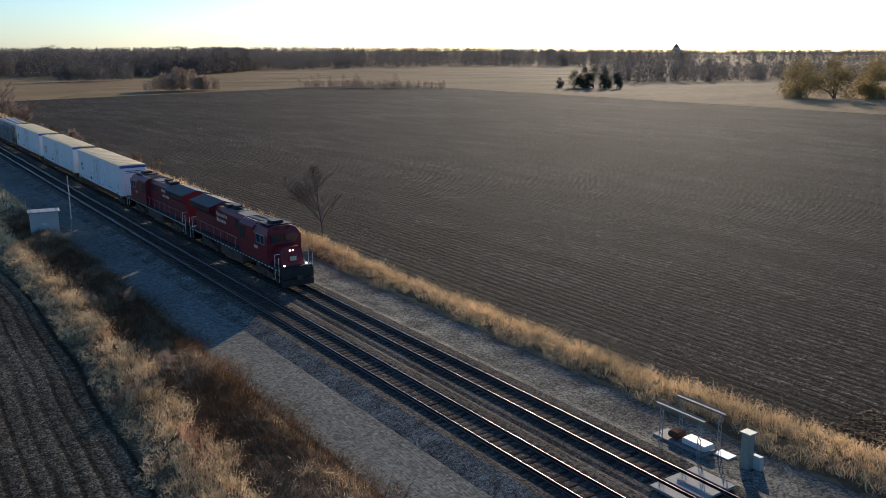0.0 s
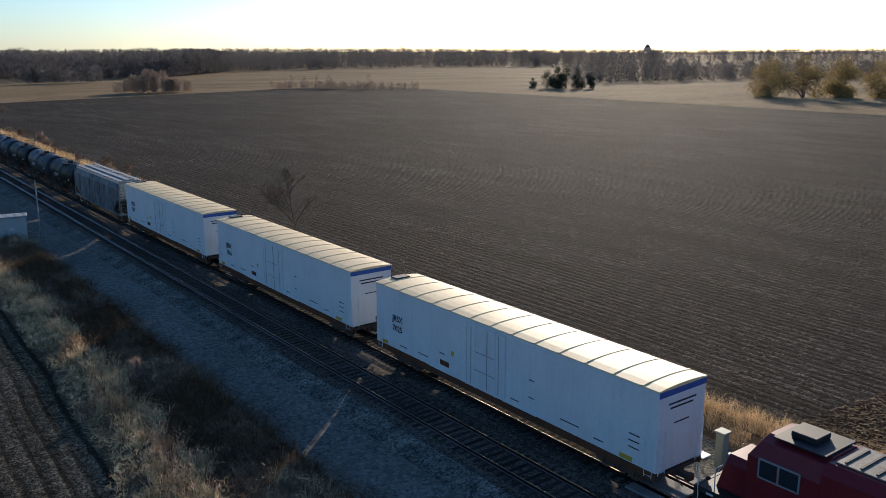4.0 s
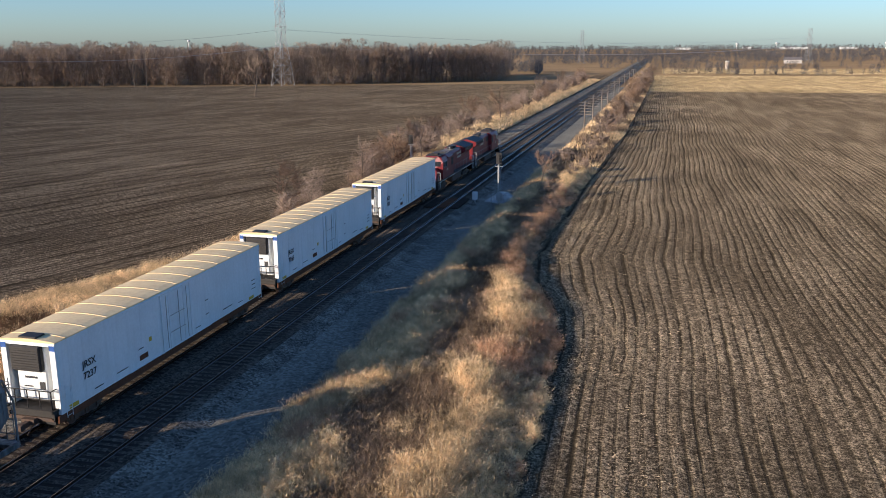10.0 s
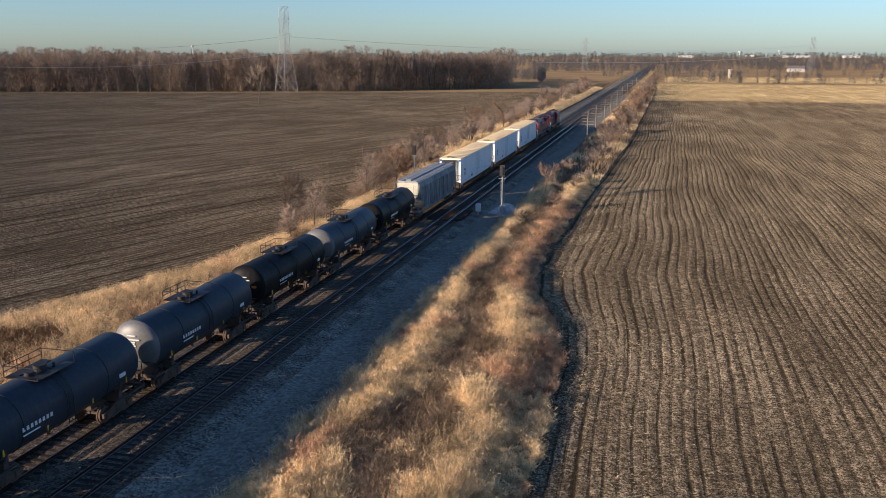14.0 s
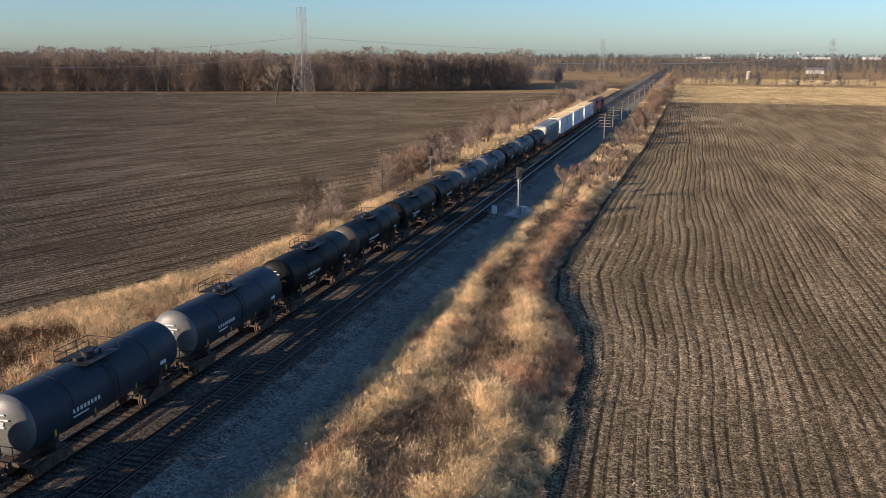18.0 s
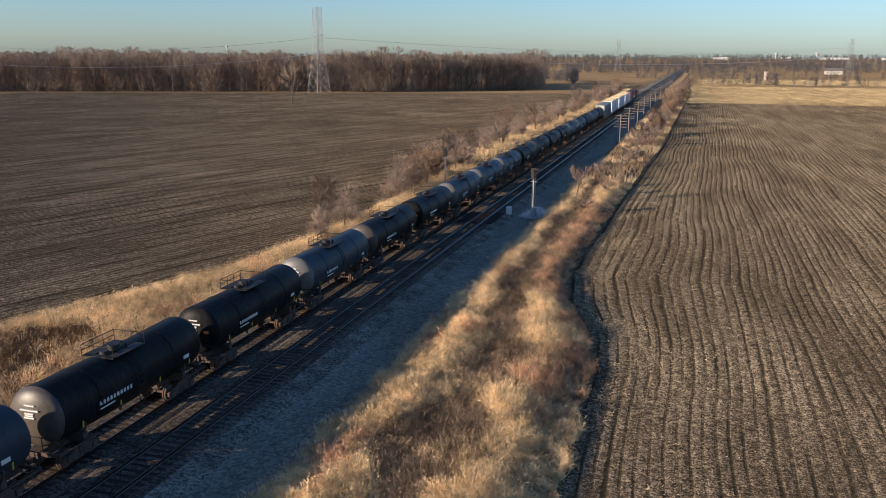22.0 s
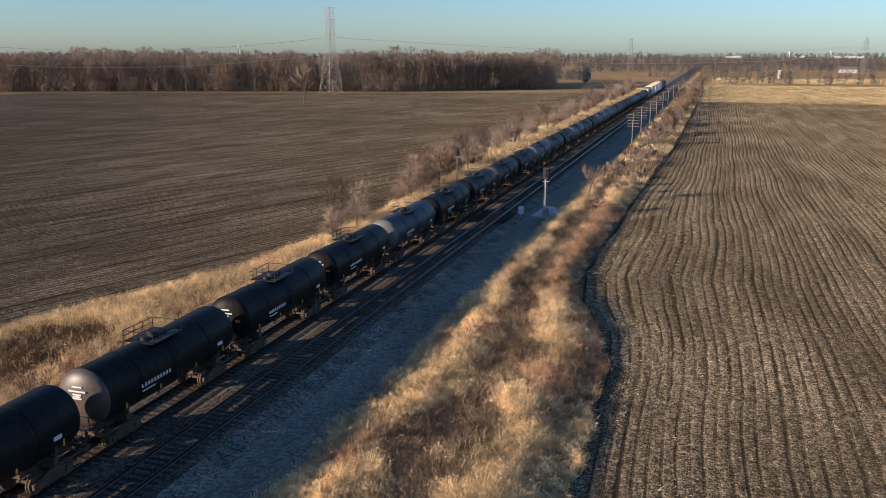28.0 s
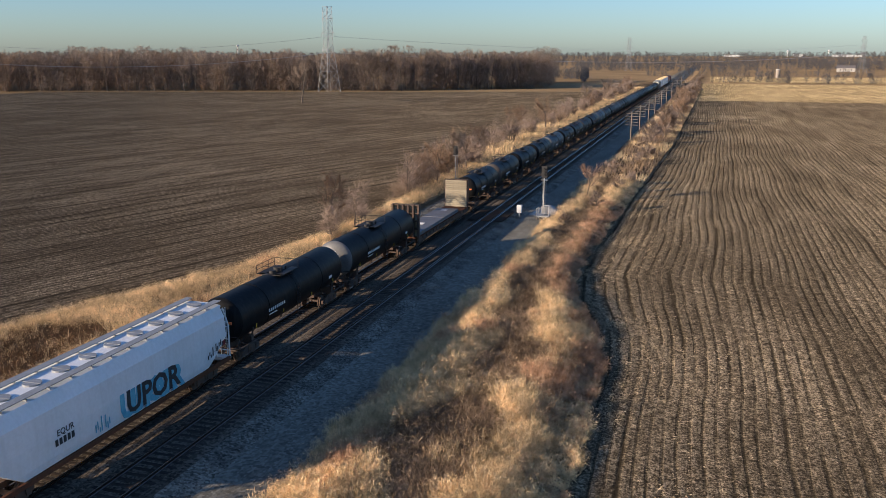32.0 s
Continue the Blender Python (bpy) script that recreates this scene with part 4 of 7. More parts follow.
def tank_car(L, paint, head_paint, marks, label, platform=True, r=1.5, cz=2.72, pale_top=False):
    """Tank of length L that dips to the middle, dished heads, saddles, platform with rails over the manway."""
    car = tagged(new("tank_car"), label, "railcar", "tank cars in the train")
    hd = 0.55
    prof = [(-L, 0.0)]
    for k in range(1, 6):
        a = k / 6 * math.pi / 2
        prof.append((-L + hd * (1 - math.cos(a)), r * math.sin(a)))
    head_r = bmesh.new()
    lathe_y(head_r, [(y, q) for y, q in prof] + [(-L + hd, r)], 36, cz)
    b = bmesh.new()
    lathe_y(b, [(-L + hd, r), (-L * 0.75, r), (-L * 0.74, r + 0.012), (-L * 0.5, r + 0.012), (-L * 0.26, r + 0.012), (-L * 0.25, r), (-hd, r)] + [(-(y + L), q) for y, q in prof[::-1]], 36, cz)
    for v in b.verts:
        v.co.z -= 0.12 * max(0.0, 1 - abs(v.co.y + L / 2) / (L / 2))
    tank = part("tank", b, paint, car, smooth=True)
    part("tank_head", head_r, head_paint, car, smooth=True)
    # jacket bands
    for y in (-L * 0.25, -L * 0.5, -L * 0.75):
        e = bmesh.new()
        lathe_y(e, [(y - 0.04, r + 0.004), (y - 0.04, r + 0.03), (y + 0.04, r + 0.03), (y + 0.04, r + 0.004)], 36, cz - 0.12 * (1 - abs(y + L / 2) / (L / 2)))
        part("band", e, paint, tank)
    # stub sills, saddles, end sills, step ladders and grab rails at either end
    for e, w in ((0, 1), (-L, -1)):
        part("stub_sill", boxes((-0.32, 0.32, min(e + w * 0.1, e - w * 3.2), max(e + w * 0.1, e - w * 3.2), 0.78, 1.2)), M["under"], car)
        s = boxes((-1.3, 1.3, e - w * 2.0 - 0.15, e - w * 2.0 + 0.15, 0.95, 1.45))
        for x in (-1, 1):
            rod(s, (x * 1.25, e - w * 2.0, 1.35), (x * 1.36, e - w * 2.0, 1.95), 0.07, seg=6)
        part("saddle", s, M["under"], car)
        part("end_sill", boxes((-1.45, 1.45, min(e, e - w * 0.12), max(e, e - w * 0.12), 1.0, 1.18)), M["under"], car)
        for x in (-1.4, 1.4):
            part("side_sill", boxes((x - 0.05, x + 0.05, min(e, e - w * 2.6), max(e, e - w * 2.6), 1.05, 1.12)), M["under"], car)
            part("step_ladder", ladder(bmesh.new(), x * 0.965, e - w * 0.55, 0.75, 1.75, wide=0.5), M["black"], car)
        h = rods([((-1.4, e - w * 0.06, 1.9), (1.4, e - w * 0.06, 1.9))] + [((x, e - w * 0.06, 1.1), (x, e - w * 0.06, 1.9)) for x in (-1.4, -0.5, 0.5, 1.4)], 0.025, 5)
        part("end_rail", h, M["black"], car)
    mid = -L / 2
    top = cz + r - 0.12
    m = bmesh.new()
    rod(m, (0, mid, top - 0.1), (0, mid, top + 0.32), 0.32, seg=14)
    rod(m, (0, mid - 0.75, top - 0.1), (0, mid - 0.75, top + 0.2), 0.24, seg=12)
    rod(m, (0.3, mid + 0.6, top - 0.1), (0.3, mid + 0.6, top + 0.24), 0.07, seg=8)
    part("manway", m, head_paint if pale_top else M["black"], car, smooth=True)
    if platform:
        p = boxes((-0.95, -0.4, mid - 1.3, mid + 1.3, top - 0.02, top + 0.03), (0.4, 0.95, mid - 1.3, mid + 1.3, top - 0.02, top + 0.03), (-0.95, 0.95, mid - 1.3, mid - 1.0, top - 0.02, top + 0.03))
        part("platform", p, M["black"], car)
        q = []
        for x in (-0.95, 0.95):
            for y in ((mid - 1.3, mid - 0.4, mid + 0.4, mid + 1.3) if x < 0 else (mid - 1.3, mid + 1.3)):
                q.append(((x, y, top), (x, y, top + 0.6)))
        q += [((-0.95, mid - 1.3, top + z), (-0.95, mid + 1.3, top + z)) for z in (0.3, 0.6)]
        q += [((-0.95, mid - 1.3, top + 0.6), (0.95, mid - 1.3, top + 0.6)), ((-0.95, mid + 1.3, top + 0.6), (0.95, mid + 1.3, top + 0.6))]
        part("platform_rail", rods(q, 0.022, 5), M["black"], car)
        for sx in (-1, 1):
            g = bmesh.new()
            for dy in (-0.22, 0.22):
                for k in range(9):
                    a0, a1 = radians(12 + k * 8), radians(12 + (k + 1) * 8)
                    rod(g, (sx * (r + 0.09) * math.cos(a0), mid + dy, cz - 0.12 + (r + 0.09) * math.sin(a0)), (sx * (r + 0.09) * math.cos(a1), mid + dy, cz - 0.12 + (r + 0.09) * math.sin(a1)), 0.022, seg=5)
                rod(g, (sx * (r + 0.06), mid + dy, 0.95), (sx * (r + 0.06), mid + dy, 3.0), 0.022, seg=5)
            for z in np.arange(1.0, 3.2, 0.33):
                rod(g, (sx * (r + 0.06), mid - 0.22, z), (sx * (r + 0.06), mid + 0.22, z), 0.02, seg=5)
            part("side_ladder", g, M["black"], car)
    # valve under the belly
    v = bmesh.new()
    rod(v, (0, mid, 0.75), (0, mid, 1.3), 0.16, seg=10)
    part("bottom_valve", v, M["under"], car)
    # lettering as bars on the east side and the trailing head
    ang = radians(8)
    x = (r + 0.014)
    items = []
    for k in range(marks):
        y = -L * 0.76 + k * 0.26
        items.append((x * math.cos(ang) - 0.008, x * math.cos(ang) + 0.02, y, y + 0.15, cz - 0.28, cz - 0.08))
    items += [(x * 0.985, x * 0.985 + 0.03, -L * 0.76, -L * 0.76 + 1.1, cz - 0.5, cz - 0.44), (x * 0.985, x * 0.985 + 0.03, -L * 0.18, -L * 0.18 + 0.5, cz - 0.4, cz - 0.2)]
    bars(car, "stencil", items, M["lettering"], "white stencilled marks")
    hm = []
    for z, w in ((0.72, 0.28), (0.5, 0.5), (0.34, 0.25), (0.24, 0.22), (0.14, 0.28)):
        # on the dished head: set back with the curve
        d = hd * (1 - math.sqrt(max(0.0, 1 - (z / r) ** 2))) * 0.9
        hm.append((-w, w, -L + d - 0.035, -L + d + 0.03, cz + z - 0.035, cz + z + 0.035))
    bars(car, "head_stencil", hm, M["lettering"] if paint != head_paint or marks % 2 else M["orange"], "stencilled lines on the tank head")
    bars(car, "reflector", [(x * 0.88, x * 0.9 + 0.02, -L * q - 0.04, -L * q + 0.04, cz - 0.95, cz - 0.55) for q in (0.12, 0.35, 0.62, 0.85)], M["yellow"])
    if marks % 3 == 0:
        bars(car, "placard", [(0.62, 0.98, -L + 0.06, -L + 0.16, cz - 0.05, cz + 0.12)], M["orange"], "orange placard")
    for y in (-1.95, -L + 1.95):
        truck(car, y)
    coupler(car, 0, 1)
    coupler(car, -L, -1)
    return car


def bulkhead_flat_car(offset):
    L = 18.3
    car = tagged(new("bulkhead_flat_car"), "rusty flat car with timber bulkheads and a flat grey load", "railcar")
    part("deck", boxes((-1.4, 1.4, -L, 0, 1.0, 1.14)), M["rust"], car)
    for s in (-1, 1):
        part("side_sill", boxes((s * 1.25, s * 1.42, -L, 0, 0.62, 1.08)), M["under"], car)
    part("centre_sill", boxes((-0.3, 0.3, -L, 0, 0.6, 1.0)), M["under"], car)
    for y in np.arange(-L + 1.2, -1, 1.15):
        for s in (-1, 1):
            part("stake_pocket", boxes((s * 1.42, s * 1.52, y - 0.06, y + 0.06, 0.8, 1.12)), M["under"], car)
    for way, y in ((1, -0.25), (-1, -L + 0.25)):
        lo, hi = min(y, y + way * 0.2), max(y, y + way * 0.2)
        head = part("bulkhead", boxes((-1.42, 1.42, lo, hi, 4.3, 4.45)), M["under"], car, "dark steel bulkhead frame")
        for x in (-1.36, -0.8, -0.27, 0.27, 0.8, 1.36):
            part("stake", boxes((x - 0.09, x + 0.09, min(y, y + way * 0.28), max(y, y + way * 0.28), 1.1, 4.42)), M["under"], head)
        for z in (1.9, 2.7, 3.5):
            part("cross_bar", boxes((-1.4, 1.4, lo + 0.02, hi - 0.002, z, z + 0.1)), M["under"], head)
        for k in range(14):
            z = 1.16 + k * 0.228
            pl = new("plank", PLANK)
            pl.parent = head
            pl.matrix_basis = pose(0.0, y - way * 0.06, z + 0.108, 0, 0, 0)
    part("load", boxes((-1.25, 1.25, -L + 0.9, -L / 2 - 0.1, 1.14, 1.5), bevel=0.03), M["deckload"], car, "stack of grey sheets")
    part("load", boxes((-1.25, 1.25, -L / 2, -3.6, 1.14, 1.52), bevel=0.03), M["deckload"], car, "stack of grey sheets")
    bars(car, "load_marking", [(-0.5 + 0.05 * k, 0.3 - 0.04 * k, y + k * 0.3, y + 0.2 + k * 0.3, 1.5, 1.525) for y in (-5.2, -13.5) for k in range(3)], M["lettering"])
    for y in (-2.0, -L + 2.0):
        truck(car, y)
    coupler(car, 0, 1)
    coupler(car, -L, -1)
    return on_train(car, offset)


def plank_mesh():
    b = bmesh.new()
    box(b, -1.32, 1.32, -0.05, 0.05, -0.108, 0.108, bevel=0.012)
    me = bpy.data.meshes.new("plank")
    b.to_mesh(me)
    b.free()
    me.materials.append(M["plank"])
    return me


PLANK = plank_mesh()


def locomotive(offset, reverse, lit):
    L = 21.6
    eng = tagged(new("locomotive"), "red road diesel locomotive with a black roof" + (", lamps lit, leading" if lit else ", coupled cab backwards"), "locomotive", "locomotives of the train")
    part("frame", boxes((-1.5, 1.5, -L + 0.5, -0.5, 1.36, 1.6), (-0.5, 0.5, -L + 0.2, -0.2, 0.85, 1.36)), M["black"], eng)
    for s in (-1, 1):
        for y in np.arange(-L + 0.6, -0.9, 0.66):
            part("sill_dash", boxes((s * 1.5, s * 1.508, y, y + 0.32, 1.38, 1.47)), M["lettering"], eng)
    # nose and cab
    b = bmesh.new()
    prism_pts = [(-0.95, 1.6), (-0.95, 2.75), (-0.7, 3.05), (0.7, 3.05), (0.95, 2.75), (0.95, 1.6)]
    prism(b, prism_pts, -2.7, -0.95)
    for v in b.verts:
        if v.co.y > -1.5 and v.co.z > 2.5:
            v.co.y -= 0.35
    part("nose", b, M["red"], eng)
    cab = bmesh.new()
    pr = [(-1.5, 1.6), (-1.5, 3.75), (-1.2, 4.35), (-0.7, 4.52), (0.7, 4.52), (1.2, 4.35), (1.5, 3.75), (1.5, 1.6)]
    prism(cab, pr, -5.4, -2.55)
    for v in cab.verts:
        if v.co.y > -3 and v.co.z > 4:
            v.co.y -= 0.35
    cab = part("cab", cab, M["red"], eng)
    part("cab_roof", boxes((-1.05, 1.05, -5.3, -3.2, 4.53, 4.6), (-0.5, 0.5, -4.6, -3.6, 4.6, 4.82), bevel=0.03), M["black"], cab)
    for s in (-1, 1):
        w = bmesh.new()
        box(w, s * 0.12, s * 1.15, -2.6, -2.53, 3.25, 3.85, m=pose(0, 0, 0))
        part("windshield", w, M["glass"], cab)
        part("side_window", boxes((s * 1.49, s * 1.52, -4.6, -3.9, 3.1, 3.75), (s * 1.49, s * 1.52, -3.75, -3.1, 3.1, 3.75)), M["glass"], cab)
        part("window_frame", boxes(*[(s * 1.5, s * 1.535, y - 0.03, y + 0.03, 3.05, 3.8) for y in (-4.65, -3.83, -3.05)], (s * 1.5, s * 1.535, -4.65, -3.05, 3.75, 3.82), (s * 1.5, s * 1.535, -4.65, -3.05, 3.03, 3.09)), M["galv"], cab)
        part("number_board", boxes((s * 0.25, s * 0.75, -2.95, -2.86, 4.2, 4.4)), M["black"], cab)
    # long hood, raised dynamic brake housing, radiators with wings
    hood = bmesh.new()
    prism(hood, [(-0.95, 1.6), (-0.95, 4.1), (-0.75, 4.4), (0.75, 4.4), (0.95, 4.1), (0.95, 1.6)], -15.4, -5.4)
    hood = part("hood", hood, M["red"], eng)
    a = bmesh.new()
    prism(a, [(-1.48, 1.6), (-1.48, 4.1), (-1.1, 4.46), (1.1, 4.46), (1.48, 4.1), (1.48, 1.6)], -8.4, -5.4)
    part("auxiliary_cab", a, M["red"], eng)
    part("roof_panel", boxes((-0.95, 0.95, -8.3, -5.6, 4.46, 4.52), (-0.72, 0.72, -10.9, -8.6, 4.4, 4.47), bevel=0.015), M["roof_grime"], eng, "grimy tan roof panels")
    for k in range(5):
        part("roof_rib", boxes((-0.8, 0.8, -8.1 + k * 0.55, -8.02 + k * 0.55, 4.52, 4.56)), M["black"], eng)
    part("roof_plate", boxes((-0.74, 0.74, -14.6, -11.2, 4.4, 4.45), bevel=0.01), M["roof_grime"], eng, "grimy metal roof plate")
    ex = boxes((-0.35, 0.35, -12.6, -11.8, 4.45, 4.85), (-0.5, 0.5, -14.2, -13.2, 4.45, 4.75), bevel=0.04)
    rod(ex, (0, -12.95, 4.45), (0, -12.95, 4.8), 0.16, seg=10)
    part("exhaust", ex, M["black"], eng)
    part("horn", rods([((-0.2, -11.4, 4.45), (-0.2, -11.4, 4.75)), ((-0.2, -11.6, 4.75), (-0.2, -11.1, 4.75)), ((0.0, -11.6, 4.72), (0.0, -11.1, 4.72))], 0.05, 6), M["galv"], eng)
    rad = bmesh.new()
    prism(rad, [(-0.95, 1.6), (-0.95, 3.3), (-1.5, 3.75), (-1.5, 4.25), (0, 4.7), (1.5, 4.25), (1.5, 3.75), (0.95, 3.3), (0.95, 1.6)], -20.7, -15.4)
    rad = part("radiator_hood", rad, M["red"], eng)
    t = bmesh.new()
    prism(t, [(-1.54, 4.24), (-1.54, 4.28), (0, 4.74), (1.54, 4.28), (1.54, 4.24), (0, 4.7)], -20.75, -15.35)
    part("radiator_roof", t, M["black"], rad)
    for s in (-1, 1):
        for y in np.arange(-20.5, -15.9, 1.0):
            part("radiator_grille", boxes((s * 1.495, s * 1.515, y, y + 0.9, 3.82, 4.2)), M["black"], rad)
        for y in np.arange(-15.1, -8.6, 0.95):
            part("hood_door", boxes((s * 0.95, s * 0.97, y, y + 0.86, 1.75, 3.2), bevel=0.006), M["red"], hood)
        part("hood_grille", boxes((s * 0.95, s * 0.975, -10.6, -8.8, 3.3, 4.0), (s * 1.48, s * 1.5, -8.2, -7.1, 2.9, 3.9)), M["black"], hood)
        # railway's name in two lines, as plain bars
        for n, z in ((8, 3.62), (7, 3.1)):
            for k in range(n):
                y, x = -14.9 + k * 0.33, s * 0.985
                part("letter_block", boxes((x - 0.012, x + 0.012, y, y + (0.16 + 0.06 * (k % 2) if k else 0.26), z, z + (0.27 if k else 0.36))), M["cream"], eng)
        bars(eng, "number_block", [(s * 1.5, s * 1.51, -5.2 + k * 0.2, -5.06 + k * 0.2, 2.5, 2.75) for k in range(4)], M["cream"])
        part("walkway_rail", rods([((s * 1.46, y, 1.6), (s * 1.46, y, 2.6)) for y in np.arange(-19.9, -5.6, 1.75)] + [((s * 1.46, -19.9, 2.6), (s * 1.46, -8.6, 2.6))], 0.02, 5), M["galv"], eng)
        for y0, w in ((-0.75, 1), (-L + 0.75, -1)):
            for z in (0.45, 0.8, 1.15):
                part("step", boxes((s * 1.1, s * 1.5, y0 - w * 0.32, y0 + w * 0.18, z, z + 0.04)), M["black"], eng)
            part("grab_rail", rods([((s * 1.47, y0 + w * 0.25, 0.5), (s * 1.47, y0 + w * 0.3, 2.5)), ((s * 1.47, y0 - w * 0.5, 0.6), (s * 1.47, y0 - w * 0.45, 2.6)), ((s * 1.47, y0 - w * 0.45, 2.6), (s * 1.0, y0 - w * 0.45, 2.6))], 0.026, 6), M["lettering"], eng)
    part("fuel_tank", boxes((-1.35, 1.35, -13.4, -8.3, 0.35, 1.32), bevel=0.12), M["under"], eng)
    for y0, w in ((-0.35, 1), (-L + 0.35, -1)):
        part("pilot", boxes((-1.4, 1.4, min(y0, y0 + w * 0.12), max(y0, y0 + w * 0.12), 0.3, 1.5), (-1.3, 1.3, min(y0, y0 + w * 0.35), max(y0, y0 + w * 0.35), 0.15, 0.7)), M["black"], eng)
        coupler(eng, y0, w)
        for x in (-0.8, -0.6, 0.6, 0.8):
            part("hose", rods([((x, y0 + w * 0.2, 0.9), (x * 0.9, y0 + w * 0.4, 0.35))], 0.035, 5), M["black"], eng)
    lamp = M["lamp"] if lit else M["glass"]
    h = bmesh.new()
    for x in (-0.13, 0.13):
        rod(h, (x, -1.55, 2.78), (x, -1.2, 2.78), 0.075, seg=12)
    part("headlight", h, lamp, eng)
    for s in (-1, 1):
        d = bmesh.new()
        rod(d, (s * 0.95, -0.62, 1.75), (s * 0.95, -0.5, 1.75), 0.08, seg=12)
        part("ditch_light", d, lamp, eng)
    part("nose_logo", boxes((-0.28, 0.28, -0.97, -0.93, 2.0, 2.35)), M["cream"], eng, "cream shield panel")
    for y in (-4.2, -L + 4.2):
        truck(eng, y, (-1.75, 0.0, 1.75), BIG_WHEEL, 0.53)
    return on_train(eng, offset + (L if reverse else 0), 180 if reverse else 0)


locomotive(-45.2, False, True)
locomotive(-23.2, True, False)
for o, num, g in ((0, "7025", 0), (24.5, "7165", 0), (49, "7237", 0)):
    refrigerator_car(o, num, g)
hopper_car(73.3, 18.3, M["soot"], M["grey_car"], "weathered grey covered hopper car with a long roof trough")

SLATE = {1, 3, 4, 9, 10, 11, 14, 17, 22}
LT = 12.35
kinds = {
    "black": tank_car(LT, M["tank"], M["tank"], 9, "black tank car with white stencilled marks", pale_top=False),
    "wide": tank_car(LT, M["tank"], M["tank_head"], 10, "black tank car with a weathered brownish head"),
    "slate": tank_car(LT, M["tank_blue"], M["tank_grey"], 8, "slate-blue tank car with a pale grey head"),
}
used = set()
for k in range(27):
    kind = "slate" if k in SLATE else ("wide" if k % 3 == 1 else "black")
    if kind in used:
        car = copy_thing(kinds[kind], Matrix())
    else:
        car = kinds[kind]
        used.add(kind)
    on_train(car, 105 + 13.47 * k - LT)
bulkhead_flat_car(458.3)
on_train(tank_car(16.2, M["tank"], M["tank_grey"], 11, "long black tank car with a pale grey head", r=1.52, cz=2.75), 477.9)
on_train(tank_car(16.2, M["tank"], M["tank"], 9, "long plain black tank car", r=1.52, cz=2.75), 495.2)
hopper_car(512.4, 19.2, M["white"], M["white"], "white covered hopper car with sprayed graffiti and roof hatches", True)


def motions():
    for ob, offset, turn in TRAIN:
        walk(ob, [(t, pose(0, along(t) - offset, 0, 0, 0, turn)) for t in (0, 1, 2, 3, 5, 9, 13, 18, 23, 28, 32)])

# ---- plants ----
M["straw"] = island_material("dry_grass", [(0.76, 0.54, 0.29), (0.86, 0.65, 0.38), (0.52, 0.355, 0.185), (0.9, 0.71, 0.45)], translucent=0.22)
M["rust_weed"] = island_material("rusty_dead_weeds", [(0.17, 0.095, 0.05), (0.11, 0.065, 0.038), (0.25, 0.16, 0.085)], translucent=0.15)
M["russet"] = island_material("russet_weeds", [(0.58, 0.35, 0.21), (0.44, 0.25, 0.145), (0.68, 0.46, 0.29)], translucent=0.2)
M["weed"] = island_material("grey_weeds", [(0.27, 0.19, 0.12), (0.37, 0.265, 0.17), (0.15, 0.105, 0.068)], translucent=0.12)
M["residue"] = island_material("crop_residue", [(0.36, 0.28, 0.19), (0.22, 0.17, 0.115), (0.48, 0.38, 0.26)], translucent=0.45)
M["pale_residue"] = island_material("pale_straw_pieces", [(0.5, 0.39, 0.24), (0.36, 0.27, 0.165), (0.6, 0.48, 0.31)], translucent=0.3)
M["twig"] = island_material("twigs", [(0.215, 0.165, 0.128), (0.265, 0.205, 0.158), (0.16, 0.122, 0.095)], translucent=0.15)
M["rust_twig"] = island_material("rusty_twigs", [(0.25, 0.165, 0.11), (0.3, 0.2, 0.135), (0.19, 0.125, 0.085)], translucent=0.15)
M["wood_twig"] = island_material("fine_wood_twigs", [(0.29, 0.225, 0.175), (0.35, 0.275, 0.215), (0.22, 0.17, 0.132)], translucent=0.35)
# distance haze is put into the far twigs' greyer tone and translucency
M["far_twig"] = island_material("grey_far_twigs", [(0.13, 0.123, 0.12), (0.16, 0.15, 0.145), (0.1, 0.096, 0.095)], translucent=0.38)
M["bush_twig"] = island_material("pale_bush_twigs", [(0.33, 0.25, 0.195), (0.4, 0.305, 0.24), (0.25, 0.19, 0.15)], translucent=0.25)
M["willow_leaf"] = island_material("golden_leaves", [(0.34, 0.25, 0.1), (0.42, 0.31, 0.13), (0.22, 0.165, 0.075)], translucent=0.25)
M["needle"] = island_material("dark_needles", [(0.045, 0.06, 0.04), (0.065, 0.08, 0.05), (0.03, 0.042, 0.028)])
M["green_blade"] = island_material("green_blades", [(0.1, 0.11, 0.035), (0.15, 0.14, 0.05), (0.2, 0.16, 0.07)], translucent=0.2)


def blades(name, x, y, h, w, material, label, category, lean=0.75, lift=0.03):
    """Upright blades, one triangle each, leaning at random."""
    n = len(x)
    a = rng.uniform(0, math.tau, n)
    d = rng.uniform(0, math.tau, n)
    z = land(x, y) + lift
    l = rng.uniform(0, lean, n) * h
    p = np.stack([x - np.cos(a) * w / 2, y - np.sin(a) * w / 2, z], -1)
    q = np.stack([x + np.cos(a) * w / 2, y + np.sin(a) * w / 2, z], -1)
    t = np.stack([x + np.cos(d) * l + 0.12 * h, y + np.sin(d) * l + 0.1 * h, z + h], -1)
    v = np.stack([p, q, t], 1).reshape(-1, 3)
    ob = soup(name, v, np.arange(3 * n).reshape(-1, 3), material)
    return tagged(ob, label, category, kind="stuff")


def spread(x0, x1, y0, y1, n):
    return rng.uniform(x0, x1, n), rng.uniform(y0, y1, n)


def wave2(x, y, s, k=0.0):
    return np.sin(x * s + 1.3 * np.sin(y * s * 0.7 + k)) * np.sin(y * s * 0.6 + 1.7 * np.sin(x * s * 0.5 + 2 * k))


